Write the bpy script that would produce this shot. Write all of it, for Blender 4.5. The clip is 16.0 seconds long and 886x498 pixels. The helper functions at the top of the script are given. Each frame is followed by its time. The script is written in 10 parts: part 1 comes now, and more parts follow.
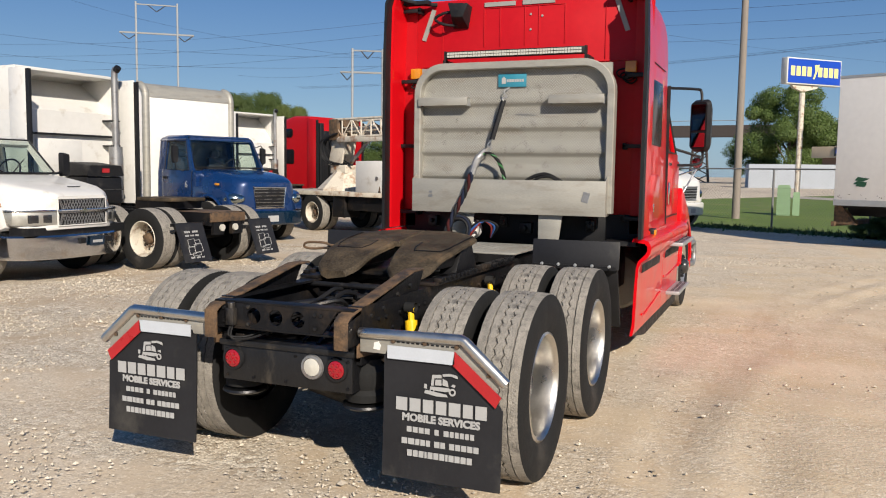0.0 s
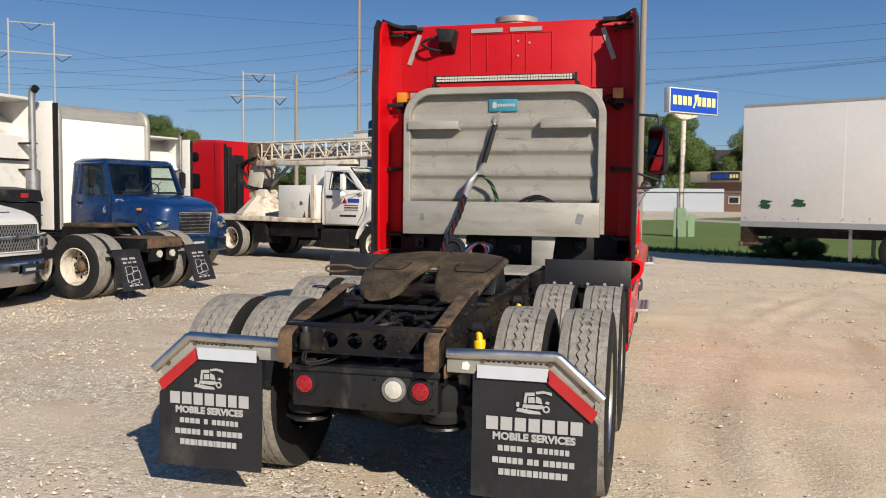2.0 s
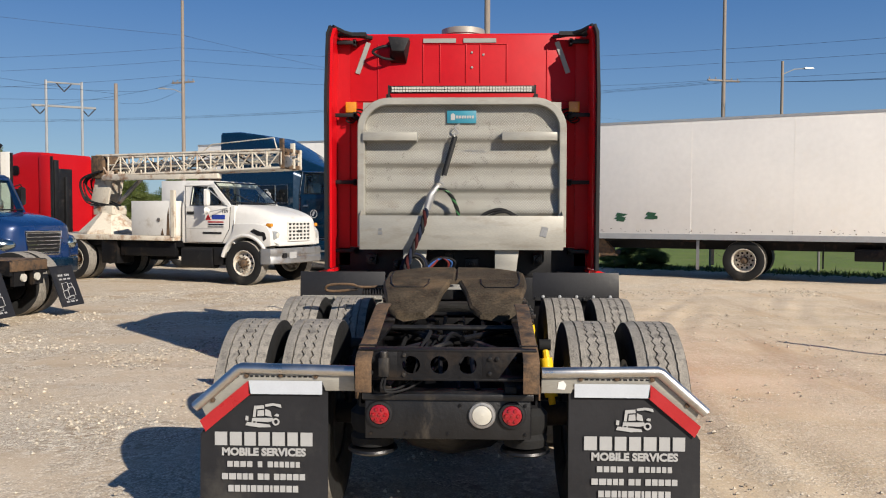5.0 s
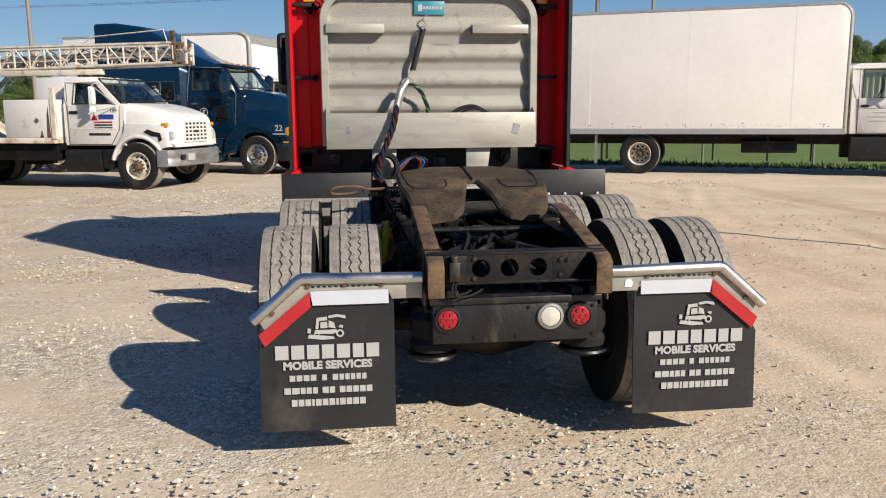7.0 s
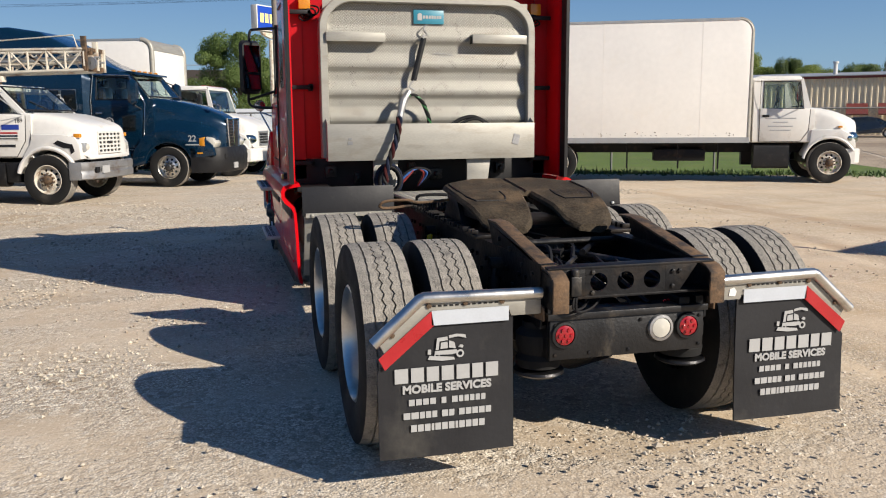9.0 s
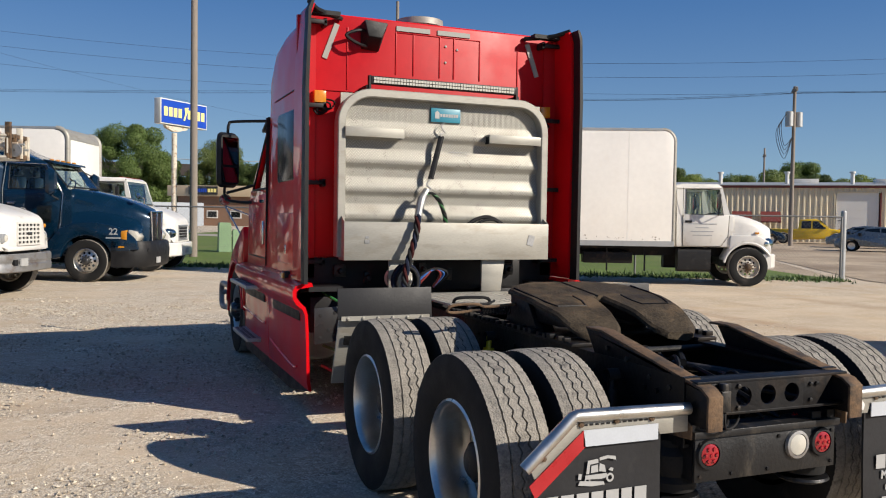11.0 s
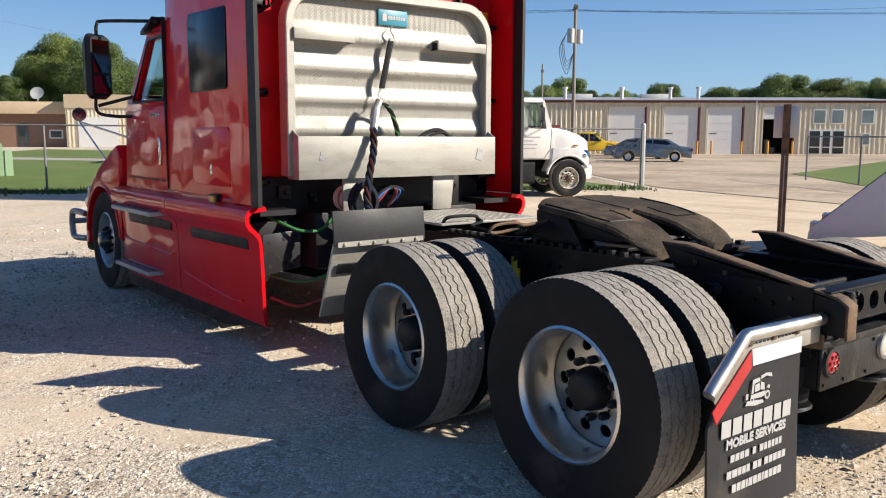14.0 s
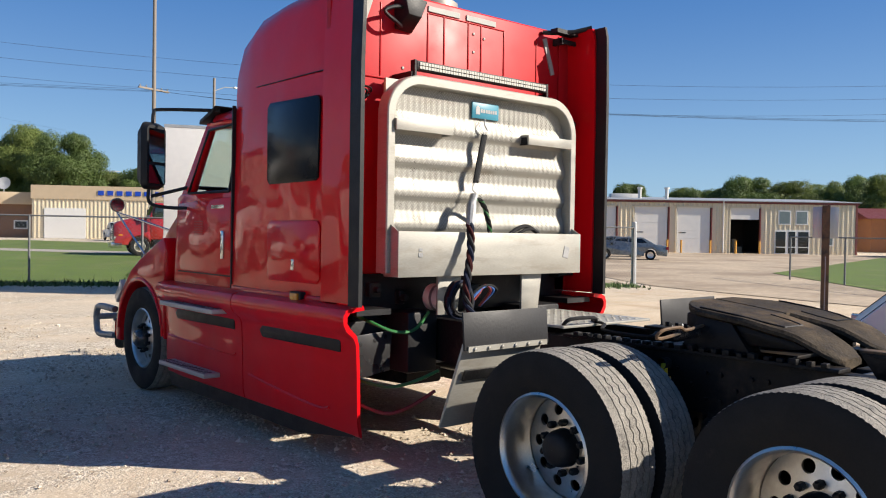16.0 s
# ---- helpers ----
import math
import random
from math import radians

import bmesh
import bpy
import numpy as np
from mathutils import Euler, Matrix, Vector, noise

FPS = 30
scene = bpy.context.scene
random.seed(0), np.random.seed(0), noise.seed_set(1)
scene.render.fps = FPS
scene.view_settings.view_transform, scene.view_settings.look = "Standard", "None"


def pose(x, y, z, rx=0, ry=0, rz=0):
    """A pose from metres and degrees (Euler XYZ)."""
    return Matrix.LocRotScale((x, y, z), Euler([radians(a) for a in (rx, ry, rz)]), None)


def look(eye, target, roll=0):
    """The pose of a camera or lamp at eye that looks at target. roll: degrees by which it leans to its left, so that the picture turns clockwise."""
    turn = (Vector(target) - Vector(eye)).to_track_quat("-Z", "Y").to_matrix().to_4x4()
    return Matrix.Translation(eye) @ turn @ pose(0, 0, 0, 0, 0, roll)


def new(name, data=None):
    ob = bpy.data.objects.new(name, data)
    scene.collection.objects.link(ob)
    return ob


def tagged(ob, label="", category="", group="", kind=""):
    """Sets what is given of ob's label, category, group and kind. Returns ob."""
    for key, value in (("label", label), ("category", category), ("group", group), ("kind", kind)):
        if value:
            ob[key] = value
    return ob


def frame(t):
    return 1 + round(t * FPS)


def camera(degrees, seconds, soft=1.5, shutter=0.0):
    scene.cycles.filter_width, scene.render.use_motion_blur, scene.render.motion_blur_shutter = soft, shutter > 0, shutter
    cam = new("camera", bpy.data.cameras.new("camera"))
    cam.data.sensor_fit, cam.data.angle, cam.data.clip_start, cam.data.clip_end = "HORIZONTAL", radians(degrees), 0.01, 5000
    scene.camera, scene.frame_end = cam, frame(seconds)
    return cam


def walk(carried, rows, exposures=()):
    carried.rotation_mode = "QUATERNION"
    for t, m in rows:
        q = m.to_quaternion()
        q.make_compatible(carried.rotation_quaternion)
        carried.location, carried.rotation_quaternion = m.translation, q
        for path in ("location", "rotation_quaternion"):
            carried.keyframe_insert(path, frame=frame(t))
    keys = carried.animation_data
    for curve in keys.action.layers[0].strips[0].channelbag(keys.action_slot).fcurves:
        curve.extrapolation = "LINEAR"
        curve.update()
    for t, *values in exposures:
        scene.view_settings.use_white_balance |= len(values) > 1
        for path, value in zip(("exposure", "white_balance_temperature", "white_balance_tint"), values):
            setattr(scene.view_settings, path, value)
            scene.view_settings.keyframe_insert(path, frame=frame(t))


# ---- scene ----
cam = camera(56.3, 16.0, soft=1.1)
METRES, EYE, TILT, LEAN, TURN = 8.0, 1.67, 0.0, 0.0, 22.4
ROWS = [
    (0.0, 0.0, 0.0, 0.0, 0.07, -5.26, -0.81),
    (0.5, -0.0344, -0.0001, -0.0021, -2.18, -4.86, -0.76),
    (1.0, -0.064, 0.0004, -0.0034, -4.18, -4.83, -0.89),
    (1.5, -0.0926, 0.0035, -0.003, -5.43, -4.15, -0.83),
    (2.0, -0.1229, 0.0028, -0.004, -7.68, -3.46, -0.62),
    (2.5, -0.1492, 0.0102, -0.0048, -9.17, -2.41, -0.58),
    (3.0, -0.1736, 0.0231, -0.0037, -10.21, -0.85, -1.01),
    (5.5, -0.2949, 0.0889, -0.0075, -22.64, -3.76, -0.12),
    (6.0, -0.3151, 0.1073, -0.0055, -24.56, -6.83, -0.28),
    (6.5, -0.3446, 0.1215, -0.0059, -26.77, -8.47, 0.05),
    (7.0, -0.3712, 0.1388, -0.0062, -29.33, -9.4, 0.42),
    (7.5, -0.3939, 0.1615, -0.0047, -30.97, -9.88, 0.21),
    (8.0, -0.4237, 0.1791, -0.0045, -33.39, -10.22, 0.5),
    (10.5, -0.5297, 0.3106, -0.0029, -42.72, -3.62, -0.7),
    (11.0, -0.5471, 0.3395, -0.0035, -44.81, -2.04, -0.87),
    (11.5, -0.5625, 0.3659, -0.004, -46.67, -1.24, -0.84),
    (12.0, -0.5737, 0.3962, -0.0022, -48.22, -0.47, -0.75),
    (12.5, -0.5893, 0.4236, -0.0049, -52.44, -1.44, -0.62),
    (13.0, -0.6028, 0.4503, -0.0056, -56.07, -4.18, -0.24),
    (13.5, -0.6057, 0.4813, -0.0061, -57.7, -6.28, 0.08),
    (14.0, -0.6141, 0.5133, -0.0078, -60.17, -7.66, -0.17),
    (14.5, -0.6208, 0.5459, -0.0078, -62.29, -7.42, -0.24),
    (15.0, -0.6161, 0.5791, -0.006, -62.34, -4.63, -0.99),
    (15.5, -0.6231, 0.6106, -0.0079, -62.42, -2.56, -1.25),
    (16.0, -0.633, 0.643, -0.0084, -62.75, -1.06, -0.91),
]
walk(cam, [(t, pose(2.375, -3.661, EYE, TILT, LEAN, TURN) @ pose(METRES * x, METRES * y, METRES * z, 90 + pitch, roll, yaw)) for t, x, y, z, yaw, pitch, roll in ROWS],
     exposures=[(0.0, 0.37), (3.0, 0.35), (5.5, 0.41), (8.0, 0.48), (10.5, 0.36), (12.0, 0.39), (12.5, 0.42), (13.5, 0.70), (14.5, 0.93), (15.2, 0.95), (16.0, 0.80)])

# ---- light ----
SUN_FROM = Vector((0.667, -0.745, 0.566)).normalized()
sun = new("sun", bpy.data.lights.new("sun", "SUN"))
sun.data.energy, sun.data.angle, sun.data.color = 5.0, radians(0.53), (1.0, 0.91, 0.79)
sun.matrix_world = look(SUN_FROM * 60, (0, 0, 0))
world = bpy.data.worlds.new("sky")
scene.world = world
world.use_nodes = True
sky = world.node_tree.nodes.new("ShaderNodeTexSky")
sky.sky_type, sky.sun_disc = "NISHITA", False
sky.sun_elevation = math.asin(SUN_FROM.z)
sky.sun_rotation = math.atan2(SUN_FROM.x, SUN_FROM.y)
sky.air_density, sky.dust_density, sky.ozone_density = 1.0, 0.4, 1.6
back = world.node_tree.nodes["Background"]
back.inputs["Strength"].default_value = 0.051
tint = world.node_tree.nodes.new("ShaderNodeHueSaturation")
tint.inputs["Saturation"].default_value, tint.inputs["Hue"].default_value = 1.25, 0.515
world.node_tree.links.new(sky.outputs[0], tint.inputs["Color"])
even = world.node_tree.nodes.new("ShaderNodeMix")
even.data_type = "RGBA"
even.inputs[0].default_value = 0.62
# clear-day haze: paler towards the horizon, deeper overhead
height_of = world.node_tree.nodes.new("ShaderNodeSeparateXYZ")
world.node_tree.links.new(world.node_tree.nodes.new("ShaderNodeTexCoord").outputs["Generated"], height_of.inputs[0])
rise = world.node_tree.nodes.new("ShaderNodeMapRange")
rise.interpolation_type = "SMOOTHSTEP"
rise.inputs["From Min"].default_value, rise.inputs["From Max"].default_value = -0.06, 0.34
world.node_tree.links.new(height_of.outputs["Z"], rise.inputs["Value"])
haze = world.node_tree.nodes.new("ShaderNodeMix")
haze.data_type = "RGBA"
haze.inputs[6].default_value, haze.inputs[7].default_value = (4.2, 7.4, 11.2, 1), (0.58, 2.55, 7.1, 1)
world.node_tree.links.new(rise.outputs[0], haze.inputs[0])
zenith = world.node_tree.nodes.new("ShaderNodeMapRange")
zenith.inputs["From Min"].default_value, zenith.inputs["From Max"].default_value = 0.36, 0.9
world.node_tree.links.new(height_of.outputs["Z"], zenith.inputs["Value"])
deep = world.node_tree.nodes.new("ShaderNodeMix")
deep.data_type = "RGBA"
deep.inputs[7].default_value = (0.42, 1.35, 3.3, 1)
world.node_tree.links.new(zenith.outputs[0], deep.inputs[0])
world.node_tree.links.new(haze.outputs[2], deep.inputs[6])
world.node_tree.links.new(deep.outputs[2], even.inputs[7])
world.node_tree.links.new(tint.outputs[0], even.inputs[6])
world.node_tree.links.new(even.outputs[2], back.inputs["Color"])


# ---- materials ----
def material(name, color, rough=0.6, metal=0.0, vary=0.12, scale=6.0, bump=0.0, bump_scale=60.0, dirt=None, dirt_amount=0.0,
             dirt_scale=2.5, coat=0.0, spec=0.5, vary_rough=0.1, vertical=1.0, random_tone=0.0, bump_detail=6, bump_depth=0.01):
    """Principled surface with tone variation at two scales, dirt patches and fine relief, in metres."""
    m = bpy.data.materials.new(name)
    m.use_nodes = True
    nt = m.node_tree
    n, link = nt.nodes, nt.links.new
    p = n["Principled BSDF"]
    p.inputs["Metallic"].default_value = metal
    p.inputs["Coat Weight"].default_value = coat
    p.inputs["Coat Roughness"].default_value = 0.06
    p.inputs["Specular IOR Level"].default_value = spec
    co = n.new("ShaderNodeTexCoord")
    mp = n.new("ShaderNodeMapping")
    mp.inputs["Scale"].default_value = (1, 1, vertical)
    link(co.outputs["Object"], mp.inputs["Vector"])
    big = n.new("ShaderNodeTexNoise")
    big.inputs["Scale"].default_value, big.inputs["Detail"].default_value = scale, 5
    link(mp.outputs[0], big.inputs["Vector"])
    fine = n.new("ShaderNodeTexNoise")
    fine.inputs["Scale"].default_value, fine.inputs["Detail"].default_value = scale * 9, 4
    link(mp.outputs[0], fine.inputs["Vector"])
    add = n.new("ShaderNodeMath")
    add.operation = "ADD"
    link(big.outputs["Fac"], add.inputs[0])
    link(fine.outputs["Fac"], add.inputs[1])
    ramp = n.new("ShaderNodeMapRange")
    ramp.inputs["From Min"].default_value, ramp.inputs["From Max"].default_value = 0.6, 1.4
    ramp.inputs["To Min"].default_value, ramp.inputs["To Max"].default_value = 1 - vary, 1 + vary
    link(add.outputs[0], ramp.inputs["Value"])
    tone = n.new("ShaderNodeVectorMath")
    tone.operation = "SCALE"
    tone.inputs[0].default_value = color
    fac = ramp.outputs[0]
    if random_tone:
        info = n.new("ShaderNodeObjectInfo")
        rr = n.new("ShaderNodeMapRange")
        rr.inputs["To Min"].default_value, rr.inputs["To Max"].default_value = 1 - random_tone, 1 + random_tone
        link(info.outputs["Random"], rr.inputs["Value"])
        mul = n.new("ShaderNodeMath")
        mul.operation = "MULTIPLY"
        link(fac, mul.inputs[0])
        link(rr.outputs[0], mul.inputs[1])
        fac = mul.outputs[0]
    link(fac, tone.inputs["Scale"])
    col = tone.outputs[0]
    if dirt:
        dn = n.new("ShaderNodeTexNoise")
        dn.inputs["Scale"].default_value, dn.inputs["Detail"].default_value, dn.inputs["Roughness"].default_value = dirt_scale, 8, 0.65
        link(mp.outputs[0], dn.inputs["Vector"])
        dr = n.new("ShaderNodeMapRange")
        dr.inputs["From Min"].default_value = 0.62 - 0.3 * dirt_amount
        dr.inputs["From Max"].default_value = 0.80 - 0.3 * dirt_amount
        link(dn.outputs["Fac"], dr.inputs["Value"])
        mix = n.new("ShaderNodeMix")
        mix.data_type = "RGBA"
        link(dr.outputs[0], mix.inputs[0])
        link(col, mix.inputs[6])
        mix.inputs[7].default_value = (*dirt, 1)
        col = mix.outputs[2]
    link(col, p.inputs["Base Color"])
    rg = n.new("ShaderNodeMapRange")
    rg.inputs["From Min"].default_value, rg.inputs["From Max"].default_value = 0.3, 0.7
    rg.inputs["To Min"].default_value = max(0.02, rough - vary_rough)
    rg.inputs["To Max"].default_value = min(1.0, rough + vary_rough)
    link(big.outputs["Fac"], rg.inputs["Value"])
    link(rg.outputs[0], p.inputs["Roughness"])
    if bump:
        bn = n.new("ShaderNodeTexNoise")
        bn.inputs["Scale"].default_value, bn.inputs["Detail"].default_value = bump_scale, bump_detail
        link(co.outputs["Object"], bn.inputs["Vector"])
        b = n.new("ShaderNodeBump")
        b.inputs["Strength"].default_value, b.inputs["Distance"].default_value = bump, bump_depth
        link(bn.outputs["Fac"], b.inputs["Height"])
        link(b.outputs[0], p.inputs["Normal"])
        if coat:
            link(b.outputs[0], p.inputs["Coat Normal"])
    return m


RED = material("red_paint", (0.58, 0.004, 0.009), 0.38, 0, 0.05, 1.5, 0.9, 2.3, coat=0.62, vary_rough=0.03, spec=0.06, bump_detail=1, bump_depth=0.026)
RED_DULL = material("red_painted_panel", (0.41, 0.006, 0.011), 0.45, 0, 0.08, 2.0, spec=0.22)
BLACK = material("black_plastic", (0.008, 0.008, 0.009), 0.55, 0, 0.3, 8, 0.15, 90, dirt=(0.05, 0.045, 0.04), dirt_amount=0.08, spec=0.35)
FRAME = material("greasy_black_frame", (0.006, 0.006, 0.007), 0.5, 0, 0.4, 6, 0.3, 40, dirt=(0.045, 0.032, 0.022), dirt_amount=0.25, spec=0.22)
RUST = material("rusty_steel", (0.125, 0.075, 0.040), 0.78, 0.1, 0.45, 9, 0.4, 50, dirt=(0.035, 0.027, 0.021), dirt_amount=0.55, dirt_scale=11)
GREASE = material("greasy_rusty_plate", (0.050, 0.039, 0.027), 0.68, 0.0, 0.7, 9, 0.5, 70, dirt=(0.125, 0.087, 0.052), dirt_amount=0.36, dirt_scale=3.6, spec=0.12)
RUBBER = material("tyre_sidewall", (0.012, 0.012, 0.012), 0.8, 0, 0.2, 10, 0.15, 120, dirt=(0.05, 0.044, 0.038), dirt_amount=0.08, spec=0.25)
TREAD = material("dusty_tyre_tread", (0.25, 0.23, 0.20), 0.92, 0, 0.35, 14, 0.9, 110, dirt=(0.09, 0.083, 0.076), dirt_amount=0.3, dirt_scale=18)
CHROME = material("chrome", (0.62, 0.62, 0.63), 0.14, 1.0, 0.08, 7)
ALLOY = material("polished_aluminium_wheel", (0.64, 0.62, 0.58), 0.33, 1.0, 0.10, 9, 0.03, 60, dirt=(0.36, 0.32, 0.27), dirt_amount=0.22, vary_rough=0.07)
ALUMINIUM = material("dull_aluminium", (0.325, 0.312, 0.275), 0.50, 0.30, 0.12, 4, 0.06, 120, dirt=(0.25, 0.225, 0.185), dirt_amount=0.28, vertical=4)
WHITE = material("white_paint", (0.63, 0.615, 0.58), 0.38, 0, 0.05, 1.2, coat=0.25, dirt=(0.42, 0.38, 0.32), dirt_amount=0.15)
WHITE_BOX = material("white_box_panel", (0.76, 0.735, 0.69), 0.5, 0, 0.05, 0.8, dirt=(0.74, 0.70, 0.63), dirt_amount=0.1, dirt_scale=1.2)
CREAM = material("faded_cream_paint", (0.56, 0.51, 0.42), 0.6, 0, 0.12, 3, dirt=(0.24, 0.115, 0.05), dirt_amount=0.38, dirt_scale=3.2)
BLUE = material("blue_metallic_paint", (0.004, 0.028, 0.11), 0.28, 0.2, 0.06, 3, coat=0.7)
NAVY = material("dark_blue_paint", (0.002, 0.018, 0.042), 0.22, 0.25, 0.08, 3, coat=0.7, spec=0.3)
MIRROR = material("mirror_glass", (0.26, 0.29, 0.30), 0.03, 1.0, 0.02, 2, vary_rough=0.01)
GLASS = material("dark_glass", (0.006, 0.008, 0.009), 0.05, 0, 0.2, 2, spec=0.55, vary_rough=0.03)
# opaque pane; uneven lighter tone stands in for the lit interior behind it
CAB_GLASS = material("cab_glass", (0.022, 0.032, 0.031), 0.05, 0, 0.75, 1.8, spec=0.7, vary_rough=0.02, coat=0.5)
TINTED = material("tinted_glass", (0.006, 0.009, 0.012), 0.20, 0, 0.2, 2, spec=0.2, vary_rough=0.02)
# paler than the rack plate: glints of the tread diamonds put into the colour
ALU_BRIGHT = material("glint_bright_aluminium", (0.43, 0.415, 0.37), 0.34, 0.6, 0.15, 8)
STEEL = material("weathered_steel", (0.30, 0.30, 0.30), 0.5, 0.7, 0.2, 6, 0.1, 50, dirt=(0.17, 0.10, 0.06), dirt_amount=0.25)
RIM_WHITE = material("dirty_white_rim", (0.55, 0.51, 0.43), 0.6, 0.0, 0.12, 8, dirt=(0.20, 0.11, 0.06), dirt_amount=0.35, dirt_scale=8)
LAMP_RED = material("red_lens", (0.28, 0.006, 0.012), 0.2, 0, 0.1, 20, coat=0.6)
LAMP_CLEAR = material("clear_lens", (0.50, 0.48, 0.42), 0.15, 0, 0.1, 30, coat=0.6)
LAMP_AMBER = material("amber_lens", (0.55, 0.22, 0.015), 0.2, 0, 0.1, 20, coat=0.5)
REFLECT_WHITE = material("white_reflective_tape", (0.46, 0.49, 0.53), 0.35, 0.0, 0.06, 14, coat=0.3)
REFLECT_RED = material("red_reflective_tape", (0.36, 0.012, 0.016), 0.35, 0, 0.12, 12, coat=0.3)
FLAP = material("black_rubber_flap", (0.014, 0.014, 0.016), 0.55, 0, 0.2, 4, 0.08, 60, dirt=(0.05, 0.047, 0.042), dirt_amount=0.2, spec=0.35)
PRINT = material("white_print", (0.35, 0.35, 0.345), 0.6, 0, 0.06, 12)
YELLOW = material("yellow_paint", (0.80, 0.50, 0.015), 0.4, 0, 0.1, 6, dirt=(0.1, 0.07, 0.04), dirt_amount=0.2)
SIGN_BLUE = material("sign_blue", (0.008, 0.055, 0.40), 0.4, 0, 0.05, 1)
SIGN_YELLOW = material("sign_yellow", (0.85, 0.72, 0.25), 0.45, 0, 0.05, 1)
TEAL = material("teal_plate", (0.03, 0.20, 0.28), 0.4, 0, 0.1, 8)
CHARCOAL = material("charcoal_paint", (0.035, 0.035, 0.036), 0.3, 0.2, 0.1, 2, coat=0.6)
SILVER_BLUE = material("grey_blue_car_paint", (0.16, 0.19, 0.21), 0.28, 0.4, 0.06, 3, coat=0.6)
RED_CAR = material("deep_red_car_paint", (0.34, 0.02, 0.022), 0.3, 0.1, 0.06, 3, coat=0.6)
FENCE = material("weathered_fence_steel", (0.20, 0.20, 0.195), 0.6, 0.4, 0.15, 6)
BRIDGE = material("dark_bridge_steel", (0.045, 0.036, 0.032), 0.8, 0, 0.2, 1)
CABLE = material("black_cable", (0.010, 0.010, 0.011), 0.7, 0, 0.2, 20, spec=0.25)
GREEN_HOSE = material("green_hose", (0.03, 0.17, 0.045), 0.45, 0, 0.15, 20)
TWIST_RED = material("dark_red_wrap", (0.04, 0.007, 0.007), 0.8, 0, 0.2, 20, spec=0.2)
TWIST_BLUE = material("dark_blue_wrap", (0.010, 0.014, 0.03), 0.8, 0, 0.2, 20, spec=0.2)
REFLECT_GREY = material("aged_reflective_strip", (0.27, 0.27, 0.25), 0.5, 0, 0.12, 12)
SCUFFED = material("scuffed_black_steel", (0.011, 0.011, 0.012), 0.42, 0.2, 0.3, 8, 0.2, 60, dirt=(0.085, 0.071, 0.055), dirt_amount=0.20, dirt_scale=7, vertical=0.4)
RED_HOSE = material("red_hose", (0.22, 0.03, 0.025), 0.45, 0, 0.15, 20)
BLUE_HOSE = material("blue_hose", (0.04, 0.12, 0.35), 0.45, 0, 0.15, 20)
GALV = material("galvanised_steel", (0.42, 0.43, 0.43), 0.5, 0.6, 0.12, 8)
POLE_WOOD = material("weathered_pole_wood", (0.23, 0.195, 0.165), 0.9, 0, 0.25, 5, 0.5, 40, vertical=0.08)
BEIGE = material("beige_metal_siding", (0.68, 0.595, 0.43), 0.55, 0, 0.06, 1.5, dirt=(0.42, 0.36, 0.27), dirt_amount=0.1)
MAROON = material("maroon_trim", (0.16, 0.035, 0.03), 0.5, 0, 0.1, 3)
DOOR_WHITE = material("white_overhead_door", (0.70, 0.69, 0.66), 0.5, 0, 0.05, 2)
BROWN = material("brown_brick_wall", (0.22, 0.125, 0.08), 0.85, 0, 0.15, 3)
TAN = material("tan_fascia", (0.50, 0.39, 0.26), 0.7, 0, 0.08, 2)
GREY_PAINT = material("grey_paint", (0.33, 0.34, 0.35), 0.5, 0.1, 0.08, 3)
DARK_ROOM = material("dark_interior", (0.12, 0.105, 0.09), 0.9)
BARK = material("bark", (0.10, 0.075, 0.055), 0.95, 0, 0.25, 6, 0.5, 30)
GREEN_BOX = material("pale_green_paint", (0.22, 0.33, 0.19), 0.6, 0, 0.1, 5)
ORANGE = material("faded_orange_paint", (0.60, 0.30, 0.045), 0.6, 0, 0.15, 5)
SHOP_GLASS = material("grey_green_window_glass", (0.16, 0.20, 0.20), 0.08, 0, 0.3, 1.2, spec=0.6)
BLUE_WALL = material("pale_blue_wall", (0.36, 0.39, 0.43), 0.7, 0, 0.05, 1)


def clear_glass():
    """Thin window glass: mostly clear, faintly green, with a weak gloss."""
    m = bpy.data.materials.new("clear_glass")
    m.use_nodes = True
    n, link = m.node_tree.nodes, m.node_tree.links.new
    n.remove(n["Principled BSDF"])
    through_, shine, mix = n.new("ShaderNodeBsdfTransparent"), n.new("ShaderNodeBsdfGlossy"), n.new("ShaderNodeMixShader")
    through_.inputs["Color"].default_value = (0.86, 0.91, 0.88, 1)
    shine.inputs["Roughness"].default_value = 0.03
    edge = n.new("ShaderNodeLayerWeight")
    steep = n.new("ShaderNodeMath")
    steep.operation = "POWER"
    steep.inputs[1].default_value = 4.0
    gloss = n.new("ShaderNodeMapRange")
    gloss.inputs["To Min"].default_value, gloss.inputs["To Max"].default_value = 0.035, 0.75
    link(edge.outputs["Facing"], steep.inputs[0])
    link(steep.outputs[0], gloss.inputs["Value"])
    link(gloss.outputs[0], mix.inputs[0])
    link(through_.outputs[0], mix.inputs[1])
    link(shine.outputs[0], mix.inputs[2])
    link(mix.outputs[0], n["Material Output"].inputs["Surface"])
    return m


CLEAR = clear_glass()


